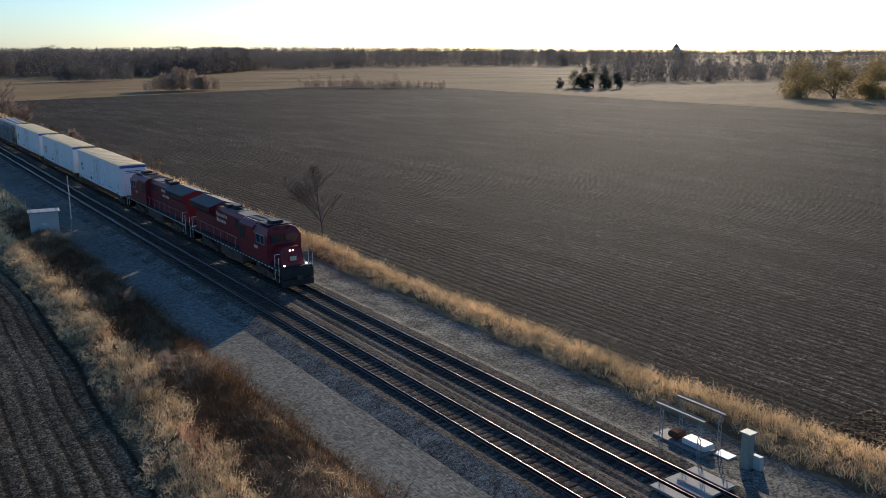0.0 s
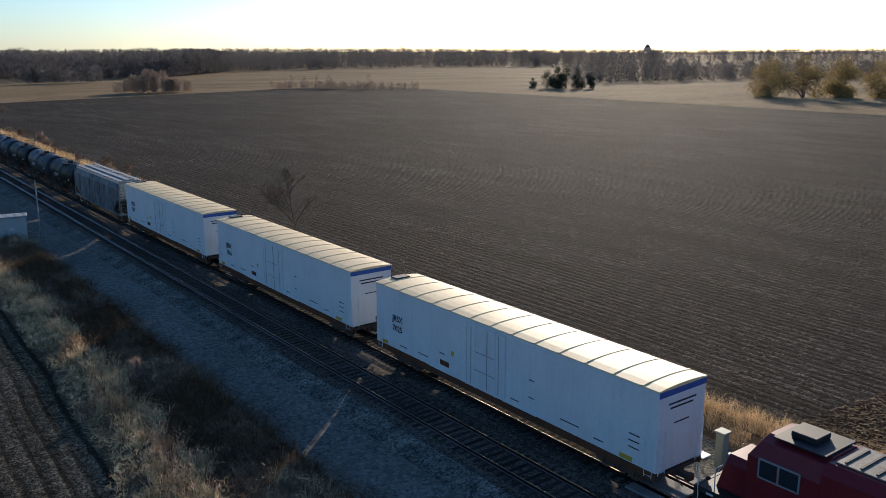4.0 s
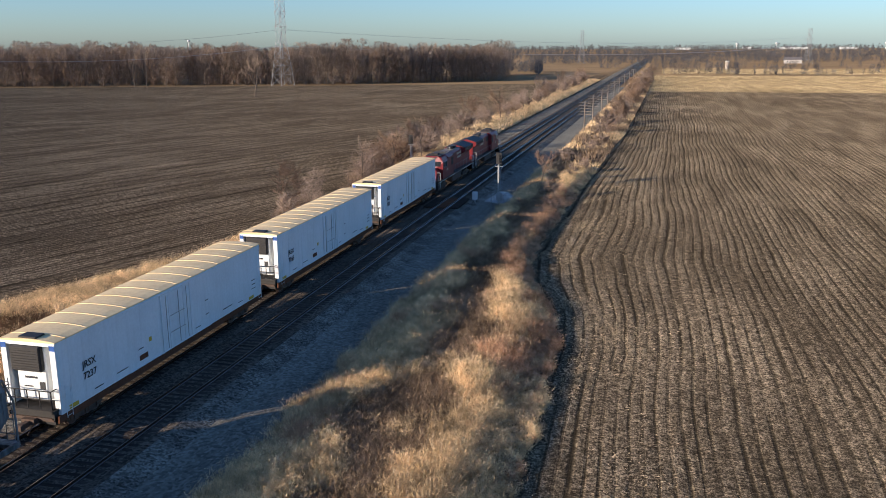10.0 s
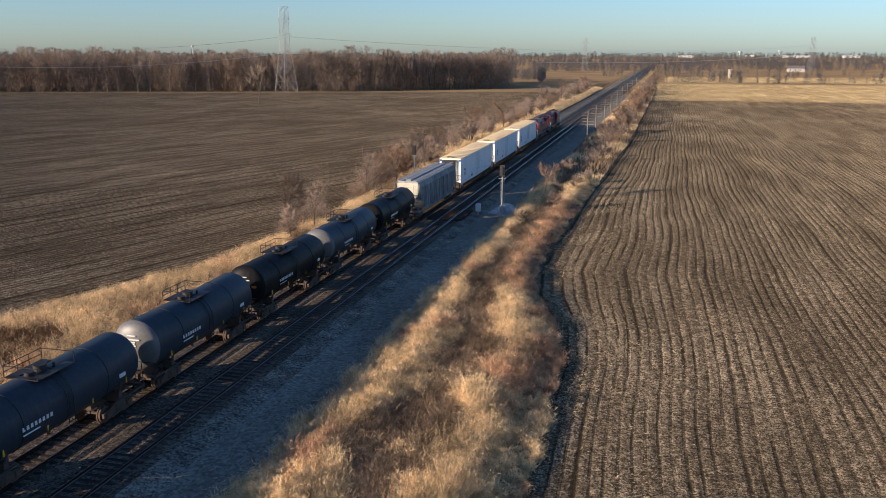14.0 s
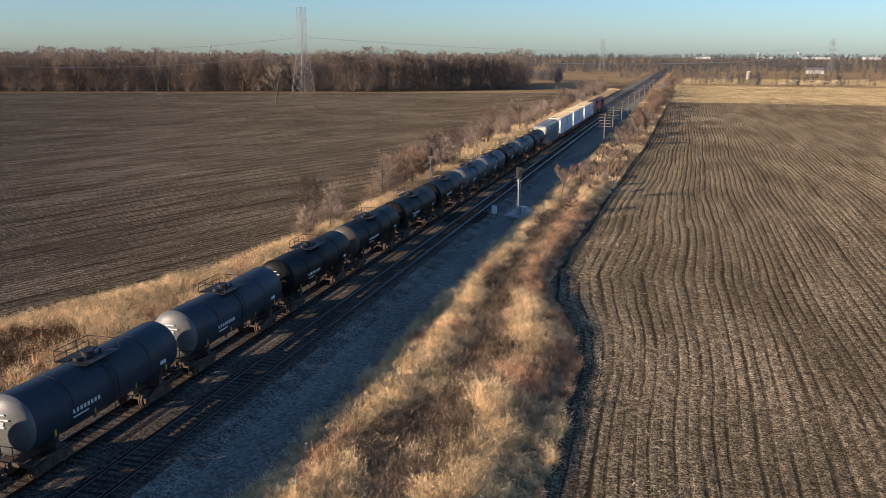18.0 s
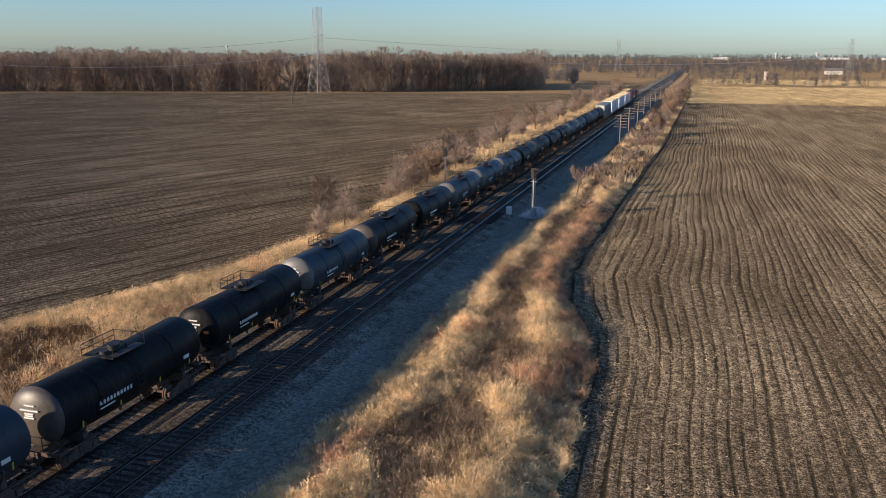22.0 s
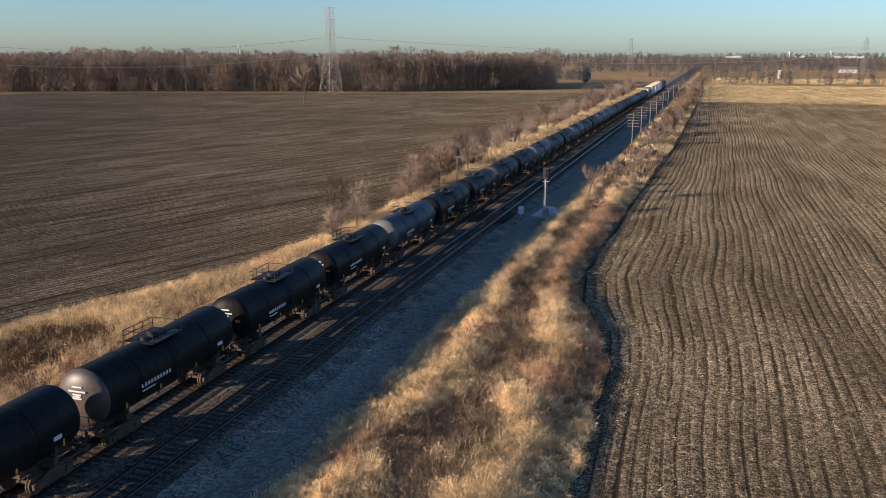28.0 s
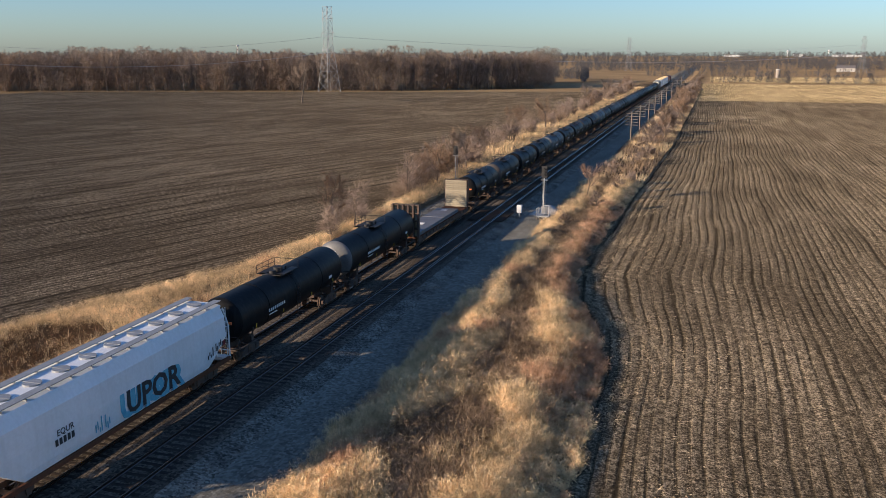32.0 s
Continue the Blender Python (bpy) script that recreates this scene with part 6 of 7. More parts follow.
# hazy bare bushes beside the railway
HAZE = [lobed_meshes(340 + k, 4.6, 2.4, 8, 2400, 0.6, M["rust_twig"] if k == 2 else M["bush_twig"], low=-0.05, stems=6, broad=0.011) for k in range(4)]
for k in range(30):
    by = 84 + k * 2.6 + r.uniform(-1, 1)
    if 97 < by < 106:
        continue
    tree(HAZE[k % 4], -10.6 - (by - 84) * 0.035 + r.uniform(-1.6, 1.2), by, r.uniform(0.55, 1.1) * (0.8 if by < 97 else 1.15), k * 53, "hazy bare thorn bush beside the railway", "bush", "bushes west of the railway", "bare_bush")
for k in range(44):
    by = 168 + k * 7.3 + r.uniform(-3, 3)
    tree(HAZE[r.randrange(4)], -13.5 + r.uniform(-2.5, 2), by, r.uniform(0.8, 1.6), r.uniform(0, 360), "hazy bare bush beside the railway", "bush", "bushes west of the railway", "bare_bush")
    if by > 180:
        tree(HAZE[r.randrange(4)], near(by, EAST_EDGE) - r.uniform(0.8, 5), by + 3, r.uniform(0.7, 1.2), r.uniform(0, 360), "grey hazy brush on the bank", "bush", "brush east of the railway", "bare_bush")
# hedge along the far end of the south-western field
HEDGE = [lobed_meshes(240 + k, 4.6, 2.6, 6, 1500, 0.55, M["rust_twig"] if k % 2 else M["twig"], low=0.0) for k in range(4)]
for k in range(34):
    f = k / 33
    grown = r.choice((1.0, 1.3, 1.5)) if f < 0.3 else r.choice((0.35, 0.45, 0.6, 0.75, 1.1))
    tree(HEDGE[r.randrange(4)], -222 - 14 * f + r.uniform(-4, 4), -64 + 84 * f + r.uniform(-1.5, 1.5), grown * r.uniform(0.85, 1.15), k * 47, "dark bare hedge bush at the field's end", "bush", "bushes at the field's end", "bare_bush")


def pine_meshes(seed, h):
    rr = random.Random(seed)
    V, F, TV, TF = [], [], [], []
    limb(V, F, (0, 0, -0.3), (0, 0, h * 0.97), h * 0.017, 0.03, 6)
    for k in range(2600):
        f = rr.random() ** 1.25
        z = h * (0.06 + 0.92 * f)
        lump = 0.75 + 0.35 * math.sin(9 * f + 3 * math.sin(k % 7))
        rad = h * 0.42 * (1 - f) ** 0.75 * rr.uniform(0.15, 1) * lump
        g = rr.uniform(0, math.tau)
        p = np.array([rad * math.cos(g), rad * math.sin(g), z])
        twig(TV, TF, p, (math.cos(g) * 0.8, math.sin(g) * 0.8, rr.uniform(-0.5, 0.25)), h * 0.06, h * 0.009)
    out = []
    for nm, vv, ff, mt in (("trunk", V, F, M["bark"]), ("crown", TV, TF, M["needle"])):
        me = bpy.data.meshes.new(nm)
        me.from_pydata([tuple(q) for q in vv], [], ff)
        me.update()
        me.materials.append(mt)
        out.append(me)
    return out


PINE = [pine_meshes(7, 16), pine_meshes(8, 13)]
for k, (bx, by, s) in enumerate(((-362, -14, 1.3), (-366, -8, 1.2), (-330, 50, 1.0), (-455, 352, 1.1), (-448, 360, 1.2), (-430, 366, 1.1))):
    tree(PINE[k % 2], bx, by, s, k * 33, "dark green pine tree", "tree", "pine trees", "pine_tree")

CEDAR = [lobed_meshes(440 + k, 11, 4.6, 9, 2400, 0.8, M["needle"], low=-0.12) for k in range(2)]
for k, (bx, by, s) in enumerate(((-281, -334, 0.5), (-286, -329, 0.85), (-290, -325, 1.0), (-293, -321, 1.05), (-297, -317, 0.95), (-301, -313, 0.7))):
    tree(CEDAR[k % 2], bx, by, s, k * 71, "dark green broad cedar in the meadow", "tree", "cedars in the meadow", "cedar_tree")

# nearer woods on both sides of the side road
for k in range(110):
    if k < 55:
        f = r.random()
        bx, by = -346 + 12 * f - r.uniform(0, 60), -64 + 88 * f
    else:
        f = r.random()
        bx, by = -270 - 45 * f - r.uniform(0, 70), 104 - 58 * f + r.uniform(-3, 10)
    if by > road_y(bx, 0) - 5 and by < road_y(bx, 1) + 6:
        continue
    tree(r.choice(WOOD), bx, by, r.uniform(0.68, 0.92), r.uniform(0, 360), "bare tree in the wood by the road", "tree", "trees of the wood by the road")


# far woods: clumps of fine upright shards and a stem for each tree
def woodland(points, heights, label, material, per=70, thin=1.0, tall=1.0, foot=0.05):
    n = len(points)
    P = np.repeat(np.asarray(points, float), per, 0)
    H = np.repeat(heights, per)
    m = len(P)
    f = rng.uniform(foot, 1, m) ** 0.9
    rad = H * 0.26 * np.sqrt(np.clip(1 - (2 * f - 1.05) ** 2, 0.05, 1)) * rng.uniform(0.2, 1, m)
    g = rng.uniform(0, math.tau, m)
    px, py = P[:, 0] + rad * np.cos(g), P[:, 1] + rad * np.sin(g)
    pz = land(P[:, 0], P[:, 1]) + f * H * 0.88
    s, hh = H * rng.uniform(0.012, 0.03, m) * thin, H * rng.uniform(0.06, 0.16, m) * (0.5 + thin / 2) * tall
    a = rng.uniform(0, math.tau, m)
    v0 = np.stack([px - np.cos(a) * s, py - np.sin(a) * s, pz], -1)
    v1 = np.stack([px + np.cos(a) * s, py + np.sin(a) * s, pz], -1)
    v2 = np.stack([px + rng.normal(0, 0.05, m) * H, py + rng.normal(0, 0.05, m) * H, pz + hh], -1)
    tagged(soup("woodland", np.stack([v0, v1, v2], 1).reshape(-1, 3), np.arange(3 * m).reshape(-1, 3), material), label, "woodland", kind="stuff")


def belt(line, depth, count, h0, h1):
    line = np.asarray(line, float)
    seg = np.linalg.norm(np.diff(line, axis=0), axis=1)
    t = rng.uniform(0, seg.sum(), count)
    cum = np.r_[0, np.cumsum(seg)]
    x, y = np.interp(t, cum, line[:, 0]), np.interp(t, cum, line[:, 1])
    d = np.hypot(x, y)
    k = 1 + rng.uniform(0, depth, count) / d
    return np.stack([x * k, y * k], -1), rng.uniform(h0, h1, count)


def belts(items, label, material, per=70, thin=1.0, tall=1.0, foot=0.05):
    pts, hs = zip(*[belt(*it) for it in items])
    pts = np.concatenate(pts)
    woodland(pts, np.concatenate(hs) * (0.96 + 0.14 * wave2(pts[:, 0], pts[:, 1], 0.06)), label, material, per, thin, tall, foot)


n = 60
g = rng.uniform(0, math.tau, n)
q = np.sqrt(rng.uniform(0, 1, n))
woodland(np.stack([-108 + 19 * q * np.cos(g), -409 + 9 * q * np.sin(g)], -1), 5 + 9 * (1 - q) * rng.uniform(0.6, 1, n), "wide bare thicket in the meadow", M["wood_twig"], 420, 0.35, 1.3)
f = rng.uniform(0, 1, 190)
woodland(np.stack([-172 - 52 * f, -412 + 54 * f + rng.uniform(-6, 6, 190)], -1), rng.uniform(2.6, 4.6, 190) * np.where(rng.uniform(0, 1, 190) > 0.95, 1.8, 1), "long low bare thicket in the meadow", M["wood_twig"], 160, 0.5, 1.2)
f = rng.uniform(0, 1, 40)
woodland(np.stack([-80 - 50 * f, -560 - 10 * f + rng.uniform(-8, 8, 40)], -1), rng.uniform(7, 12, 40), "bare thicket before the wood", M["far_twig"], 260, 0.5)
belts([(EDGE, 110, 520, 18, 26)], "dense bare crowns of the wood", M["wood_twig"], 480, 0.36, 0.6, 0.0)
belts([(EDGE, 22, 420, 2, 7)], "bare undergrowth at the edge of the wood", M["rust_twig"], 60, 0.6, 1.0, 0.0)
belts([(EDGE, 60, 200, 17, 23)], "rust-brown crowns in the wood", M["rust_twig"], 240, 0.34, 0.6, 0.15)
belts([(((-346, -64), (-334, 24)), 90, 170, 14, 20), (((-268, 104), (-262, 82), (-306, 47)), 90, 150, 14, 20)], "dense bare crowns by the road", M["twig"], 240, 0.6)


belts([(((-30, -690), (-75, -660), (-145, -615), (-200, -640), (-306, -780)), 160, 900, 17, 23), (((-345, -366), (-420, -350), (-495, -330), (-560, -250)), 120, 600, 9, 15),
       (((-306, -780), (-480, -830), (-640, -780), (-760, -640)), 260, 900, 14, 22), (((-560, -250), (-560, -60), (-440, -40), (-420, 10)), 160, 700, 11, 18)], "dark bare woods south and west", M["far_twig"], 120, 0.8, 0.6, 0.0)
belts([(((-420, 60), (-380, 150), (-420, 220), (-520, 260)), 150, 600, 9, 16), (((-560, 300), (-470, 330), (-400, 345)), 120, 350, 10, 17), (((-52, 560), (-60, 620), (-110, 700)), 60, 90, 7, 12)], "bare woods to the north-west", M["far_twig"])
belts([(((24, 600), (60, 640), (75, 610), (110, 615), (230, 640), (330, 600)), 12, 130, 3, 9), (((-30, 770), (60, 800), (200, 800), (420, 760)), 30, 160, 4, 9),
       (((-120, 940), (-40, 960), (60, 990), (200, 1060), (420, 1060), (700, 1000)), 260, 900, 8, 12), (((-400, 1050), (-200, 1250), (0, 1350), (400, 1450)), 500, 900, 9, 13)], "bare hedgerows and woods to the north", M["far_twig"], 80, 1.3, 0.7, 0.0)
ring = [(1250 * math.cos(a), 1250 * math.sin(a)) for a in np.linspace(radians(128), radians(264), 40)]
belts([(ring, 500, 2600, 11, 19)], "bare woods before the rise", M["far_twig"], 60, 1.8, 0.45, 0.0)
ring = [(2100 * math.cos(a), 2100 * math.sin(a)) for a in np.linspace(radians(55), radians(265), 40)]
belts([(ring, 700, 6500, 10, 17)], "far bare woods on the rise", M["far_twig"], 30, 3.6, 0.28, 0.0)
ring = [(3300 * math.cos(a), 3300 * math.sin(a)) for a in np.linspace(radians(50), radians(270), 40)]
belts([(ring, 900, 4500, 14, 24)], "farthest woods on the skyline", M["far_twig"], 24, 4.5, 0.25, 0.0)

# ---- poles, wires, signals, cabinets ----
def wire(name, a, b, sag, r, material, label, steps=14):
    """A hanging wire: a thin three-sided tube."""
    a, b = np.array(a, float), np.array(b, float)
    d = (b - a) / np.linalg.norm(b - a)
    side = np.cross(d, (0, 0, 1))
    side /= np.linalg.norm(side)
    V, F = [], []
    for k in range(steps + 1):
        f = k / steps
        p = a + (b - a) * f
        p[2] -= sag * 4 * f * (1 - f)
        for g in (0, 1, 2):
            V.append(p + r * (math.cos(g * math.tau / 3) * side + math.sin(g * math.tau / 3) * np.array((0, 0, 1.0))))
        if k:
            F += [(3 * k - 3 + g, 3 * k - 3 + (g + 1) % 3, 3 * k + (g + 1) % 3, 3 * k + g) for g in range(3)]
    return tagged(soup(name, V, F, material), label, "wire")


M["wire"] = surface("bare_wire", (0.36, 0.36, 0.36), (0.28, 0.28, 0.28), 1, 5, 0.4, metal=0.7, bump=0)
M["cabinet"] = surface("grey_cabinet_paint", (0.42, 0.45, 0.43), (0.33, 0.355, 0.34), 1, 8, 0.6, bump=0.05)
M["mint"] = surface("pale_green_paint", (0.24, 0.27, 0.235), (0.18, 0.205, 0.18), 1, 8, 0.6, bump=0.05)
M["bright"] = surface("white_plate", (0.6, 0.61, 0.6), (0.45, 0.46, 0.45), 1, 8, 0.5, bump=0.05)
M["transformer"] = surface("transformer_paint", (0.46, 0.5, 0.49), (0.38, 0.41, 0.4), 1, 8, 0.5, bump=0.05)
M["panel"] = surface("steel_panel", (0.26, 0.25, 0.23), (0.17, 0.165, 0.155), 1, 9, 0.8, bump=0.1)
M["heap"] = surface("pale_crushed_stone", (0.52, 0.5, 0.45), (0.36, 0.34, 0.31), 0.8, 9, 0.95, bump=0.6, bump_scale=0.05, stones=8, stony=0.35)
M["house_wall"] = surface("pale_siding", (0.4, 0.375, 0.34), (0.32, 0.3, 0.27), 0.5, 5, 0.8, bump=0.05)
M["house_roof"] = surface("grey_shingles", (0.16, 0.15, 0.15), (0.11, 0.1, 0.1), 0.5, 5, 0.9, bump=0.1)
M["brick"] = surface("silo_stave", (0.42, 0.36, 0.3), (0.3, 0.26, 0.22), 0.5, 5, 0.9, bump=0.1)


def pole_at(x, y, top, r=0.15, label="weathered wooden utility pole beside the road", name="utility_pole"):
    z0 = float(land(x, y))
    p = tagged(new(name), label, "utility pole", "utility poles along the road")
    p.matrix_world = pose(x, y, z0)
    b = bmesh.new()
    rod(b, (0, 0, -0.4), (0, 0, top - z0), r * 1.25, r * 0.8, seg=12)
    part("shaft", b, M["wood"], p, smooth=True)
    return p, top - z0


near_pole, h = pole_at(15.0, 10.9, 11.55, 0.17, "weathered wooden utility pole carrying a grey transformer")
b = bmesh.new()
rod(b, (0.06, 0, h - 0.1), (0.06, 0, h + 0.22), 0.035, seg=8)
part("pole_top_pin", b, M["bright"], near_pole)
b = bmesh.new()
rod(b, (0, -0.12, h - 0.25), (0.55, -0.5, h - 0.42), 0.05, 0.03, seg=8)
part("dead_end_insulator", b, M["black"], near_pole)
b = bmesh.new()
rod(b, (0, 0.1, h - 0.05), (-0.55, 0.2, h + 0.02), 0.05, 0.03, seg=8)
part("dead_end_insulator", b, M["black"], near_pole)
b = bmesh.new()
rod(b, (0, 0, h - 1.35), (-0.55, -0.55, h - 1.5), 0.025, seg=6)
part("bracket", b, M["black"], near_pole)
b = bmesh.new()
rod(b, (-0.6, -0.6, h - 1.75), (-0.68, -0.66, h - 1.1), 0.06, 0.05, seg=8)
part("fuse_cutout", b, M["bright"], near_pole, "white porcelain fuse cutout")
b = bmesh.new()
rod(b, (0.12, -0.42, h - 3.45), (0.12, -0.42, h - 2.45), 0.31, seg=20)
bmesh.ops.bevel(b, geom=[e for e in b.edges if abs(e.verts[0].co.z - e.verts[1].co.z) < 1e-4], offset=0.04, segments=2, affect="EDGES")
tr = part("transformer", b, M["transformer"], near_pole, "pale grey drum transformer", smooth=True)
b = bmesh.new()
rod(b, (0.05, -0.3, h - 2.45), (0.05, -0.3, h - 2.1), 0.05, seg=8)
part("bushing", b, M["bright"], tr)
b = bmesh.new()
rod(b, (0.12, -0.42, h - 2.46), (0.12, -0.42, h - 2.4), 0.34, seg=20)
part("lid", b, M["transformer"], tr)
b = bmesh.new()
rod(b, (-0.25, -0.1, h - 2.75), (-0.25, -0.1, h - 2.3), 0.07, seg=10)
part("arrester", b, M["transformer"], near_pole)
POLES = [(-13.1, 13.5, 11.4), (-83.1, 19.2, 9.7), (-161, 26.9, 9.7), (-240, 34.2, 9.7), (-320, 41.5, 10)]
for px, py, top in POLES:
    p, hh = pole_at(px, py, top)
    part("insulator", rods([((0, 0, hh), (0, 0, hh + 0.2))], 0.05, 8), M["bright"], p)
    part("crossarm", boxes((-0.05, 0.05, -0.2, 0.2, hh - 0.3, hh - 0.22)), M["wood"], p)
line = [(15.0, 10.9, 11.5)] + POLES
for (ax, ay, az), (bx, by, bz) in zip(line, line[1:]):
    wire("power_wire", (ax, ay, az + 0.1), (bx, by, bz + 0.15), 0.5 if ax > 0 else 0.9, 0.011, M["wire"], "thin bare power wire between poles")
    wire("neutral_wire", (ax, ay, az - 2.9), (bx, by, bz - 2.6), 0.6 if ax > 0 else 1.0, 0.009, M["wire"], "thin neutral wire between poles")
wire("power_wire", (15.4, 10.6, 11.1), (62, 7.0, 11.5), 0.9, 0.014, M["wire"], "thin bare power wire crossing the field")
wire("neutral_wire", (15.1, 10.8, 8.5), (62, 7.0, 8.8), 0.9, 0.012, M["wire"], "thin neutral wire crossing the field")
pole_at(62, 7, 11.6, 0.17, "weathered wooden utility pole in the field")

# barrier at the end of the road
bar = tagged(new("road_barrier"), "dark timber barrier across the end of the road", "barrier")
bar.matrix_world = pose(-13.1, 6.8, float(land(-13.1, 6.8)))
for yy, hh in ((-1.9, 1.1), (-0.1, 1.15), (1.75, 1.75)):
    part("post", boxes((-0.08, 0.08, yy - 0.08, yy + 0.08, -0.3, hh), bevel=0.012), M["wood"], bar)
for zz in (0.72,):
    part("rail_board", boxes((0.08, 0.13, -2.0, 1.85, zz - 0.14, zz + 0.14), bevel=0.01), M["wood"], bar)

# sealed cracks, skid marks and worn paint on the road
M["tar"] = surface("tar_seal", (0.11, 0.1, 0.088), (0.17, 0.155, 0.13), 2, 9, 0.8, bump=0.05)
for k, (xa, xb, side, amp, wd) in enumerate(((-62, -30, 0.42, 0.5, 0.1), (-34, -20, 0.66, 0.1, 0.16), (-32, -21, 0.74, 0.12, 0.14), (-26, -14.5, 0.97, 0.15, 0.28), (-90, -60, 0.5, 0.35, 0.1), (-24, -15, 0.2, 0.4, 0.08))):
    xs = np.linspace(xa, xb, 40)
    ys = road_y(xs, side) + amp * np.sin(xs * 0.55 + k) + 0.3 * amp * np.sin(xs * 1.7)
    zs = land(xs, ys) + 0.139
    v = np.concatenate([np.stack([xs, ys - wd * 0.3, zs], -1), np.stack([xs, ys + wd * 0.3, zs], -1)])
    i = np.arange(39)
    tagged(soup("crack_seal", v, np.stack([i, i + 1, i + 41, i + 40], -1), M["tar"]), "dark wavy sealed crack in the asphalt", "crack seal", "sealed cracks in the road")
for cx in (-37.5, -47.6, -58, -72):
    yy = float(road_y(cx, 0.5))
    tagged(link_mesh("road_marking", boxes((cx - 1.1, cx + 1.1, yy - 0.06, yy + 0.06, float(land(cx, yy)) + 0.12, float(land(cx, yy)) + 0.14)), M["lettering"]), "worn pale paint dash on the road", "road marking", "paint dashes on the road")

# hot-box frame and post beside the western track
fr = tagged(new("equipment_frame"), "galvanised steel frame over a white ground box beside the track", "equipment frame")
fr.matrix_world = pose(-3.75, -24.5, -0.52)
for sx in (-0.75, 0.75):
    for sy in (-1.15, 1.15):
        b = rods([((sx - 0.12, sy, 0), (sx - 0.12, sy, 1.9)), ((sx + 0.12, sy, 0), (sx + 0.12, sy, 1.9))] + [((sx - 0.12, sy, k * 0.3), (sx + 0.12, sy, k * 0.3 + 0.3)) for k in range(6)], 0.022, 5)
        part("lattice_post", b, M["galv"], fr)
    part("beam", boxes((sx - 0.07, sx + 0.07, -1.5, 1.4, 1.9, 2.0)), M["panel"], fr)
    part("rail_tube", rods([((sx, -1.5, 2.1), (sx, 1.4, 2.1))], 0.03, 6), M["galv"], fr)
part("ground_plate", boxes((-0.55, 0.6, -1.8, 1.2, 0.02, 0.16), bevel=0.03), M["panel"], fr)
part("housing", boxes((-0.4, 0.35, -0.2, 1.2, 0.2, 0.5), bevel=0.05), M["bright"], fr)
part("hood", boxes((-0.35, 0.35, -1.1, -0.4, 0.2, 0.55), bevel=0.1), M["rust"], fr)
sl = tagged(link_mesh("concrete_slab", boxes((-4.7, -4.0, -23.3, -22.4, -0.6, -0.44), bevel=0.03), M["bright"]), "small white concrete slab in the gravel", "slab")
post = tagged(new("control_post"), "pale green control post with a small grey box", "control post")
post.matrix_world = pose(-4.1, -21.5, -0.55)
part("column", boxes((-0.22, 0.22, -0.22, 0.22, 0, 1.75), bevel=0.02), M["mint"], post)
part("cap", boxes((-0.3, 0.3, -0.3, 0.3, 1.75, 1.86), bevel=0.02), M["mint"], post)
part("side_box", boxes((-0.5, -0.2, 0.1, 0.6, 0, 0.7), bevel=0.03), M["cabinet"], post)
part("door", boxes((0.22, 0.235, -0.18, 0.18, 0.4, 1.6)), M["mint"], post)
for k, (x0, x1) in enumerate(((-1.55, -0.95), (-0.55, 0.55), (0.95, 1.5))):
    tagged(link_mesh("crossing_panel", boxes((x0, x1, -22.4, -20.2, -0.14, -0.02), bevel=0.015), M["panel"]), "grey steel crossing panel between the rails", "panel", "crossing panels")

# relay cabinet south along the gravel track
cab = tagged(new("relay_cabinet"), "grey-green steel relay cabinet on the gravel", "cabinet")
cab.matrix_world = pose(12.2, -94.6, -0.5, 0, 0, -8)
part("housing", boxes((-1.35, 1.35, -0.9, 0.9, 0.1, 2.6), bevel=0.03), M["cabinet"], cab)
part("roof", boxes((-1.5, 1.5, -1.05, 1.05, 2.6, 2.72), bevel=0.03), M["galv"], cab)
for k in range(4):
    part("roof_seam", boxes((-1.3 + k * 0.8, -1.24 + k * 0.8, -1.0, 1.0, 2.72, 2.76)), M["galv"], cab)
part("door", boxes((-0.5, 0.5, 0.9, 0.93, 0.25, 2.3), bevel=0.01), M["cabinet"], cab)
part("notice", boxes((-0.2, 0.25, 0.93, 0.94, 1.3, 1.55)), M["bright"], cab)
part("skid", boxes((-1.4, 1.4, -0.95, 0.95, 0.0, 0.1)), M["concrete"], cab)
ant = tagged(link_mesh("antenna_pole", rods([((9.6, -94.5, -0.6), (9.6, -94.5, 5.6))], 0.06, 8), M["galv"]), "slim grey antenna pole beside the cabinet", "pole")


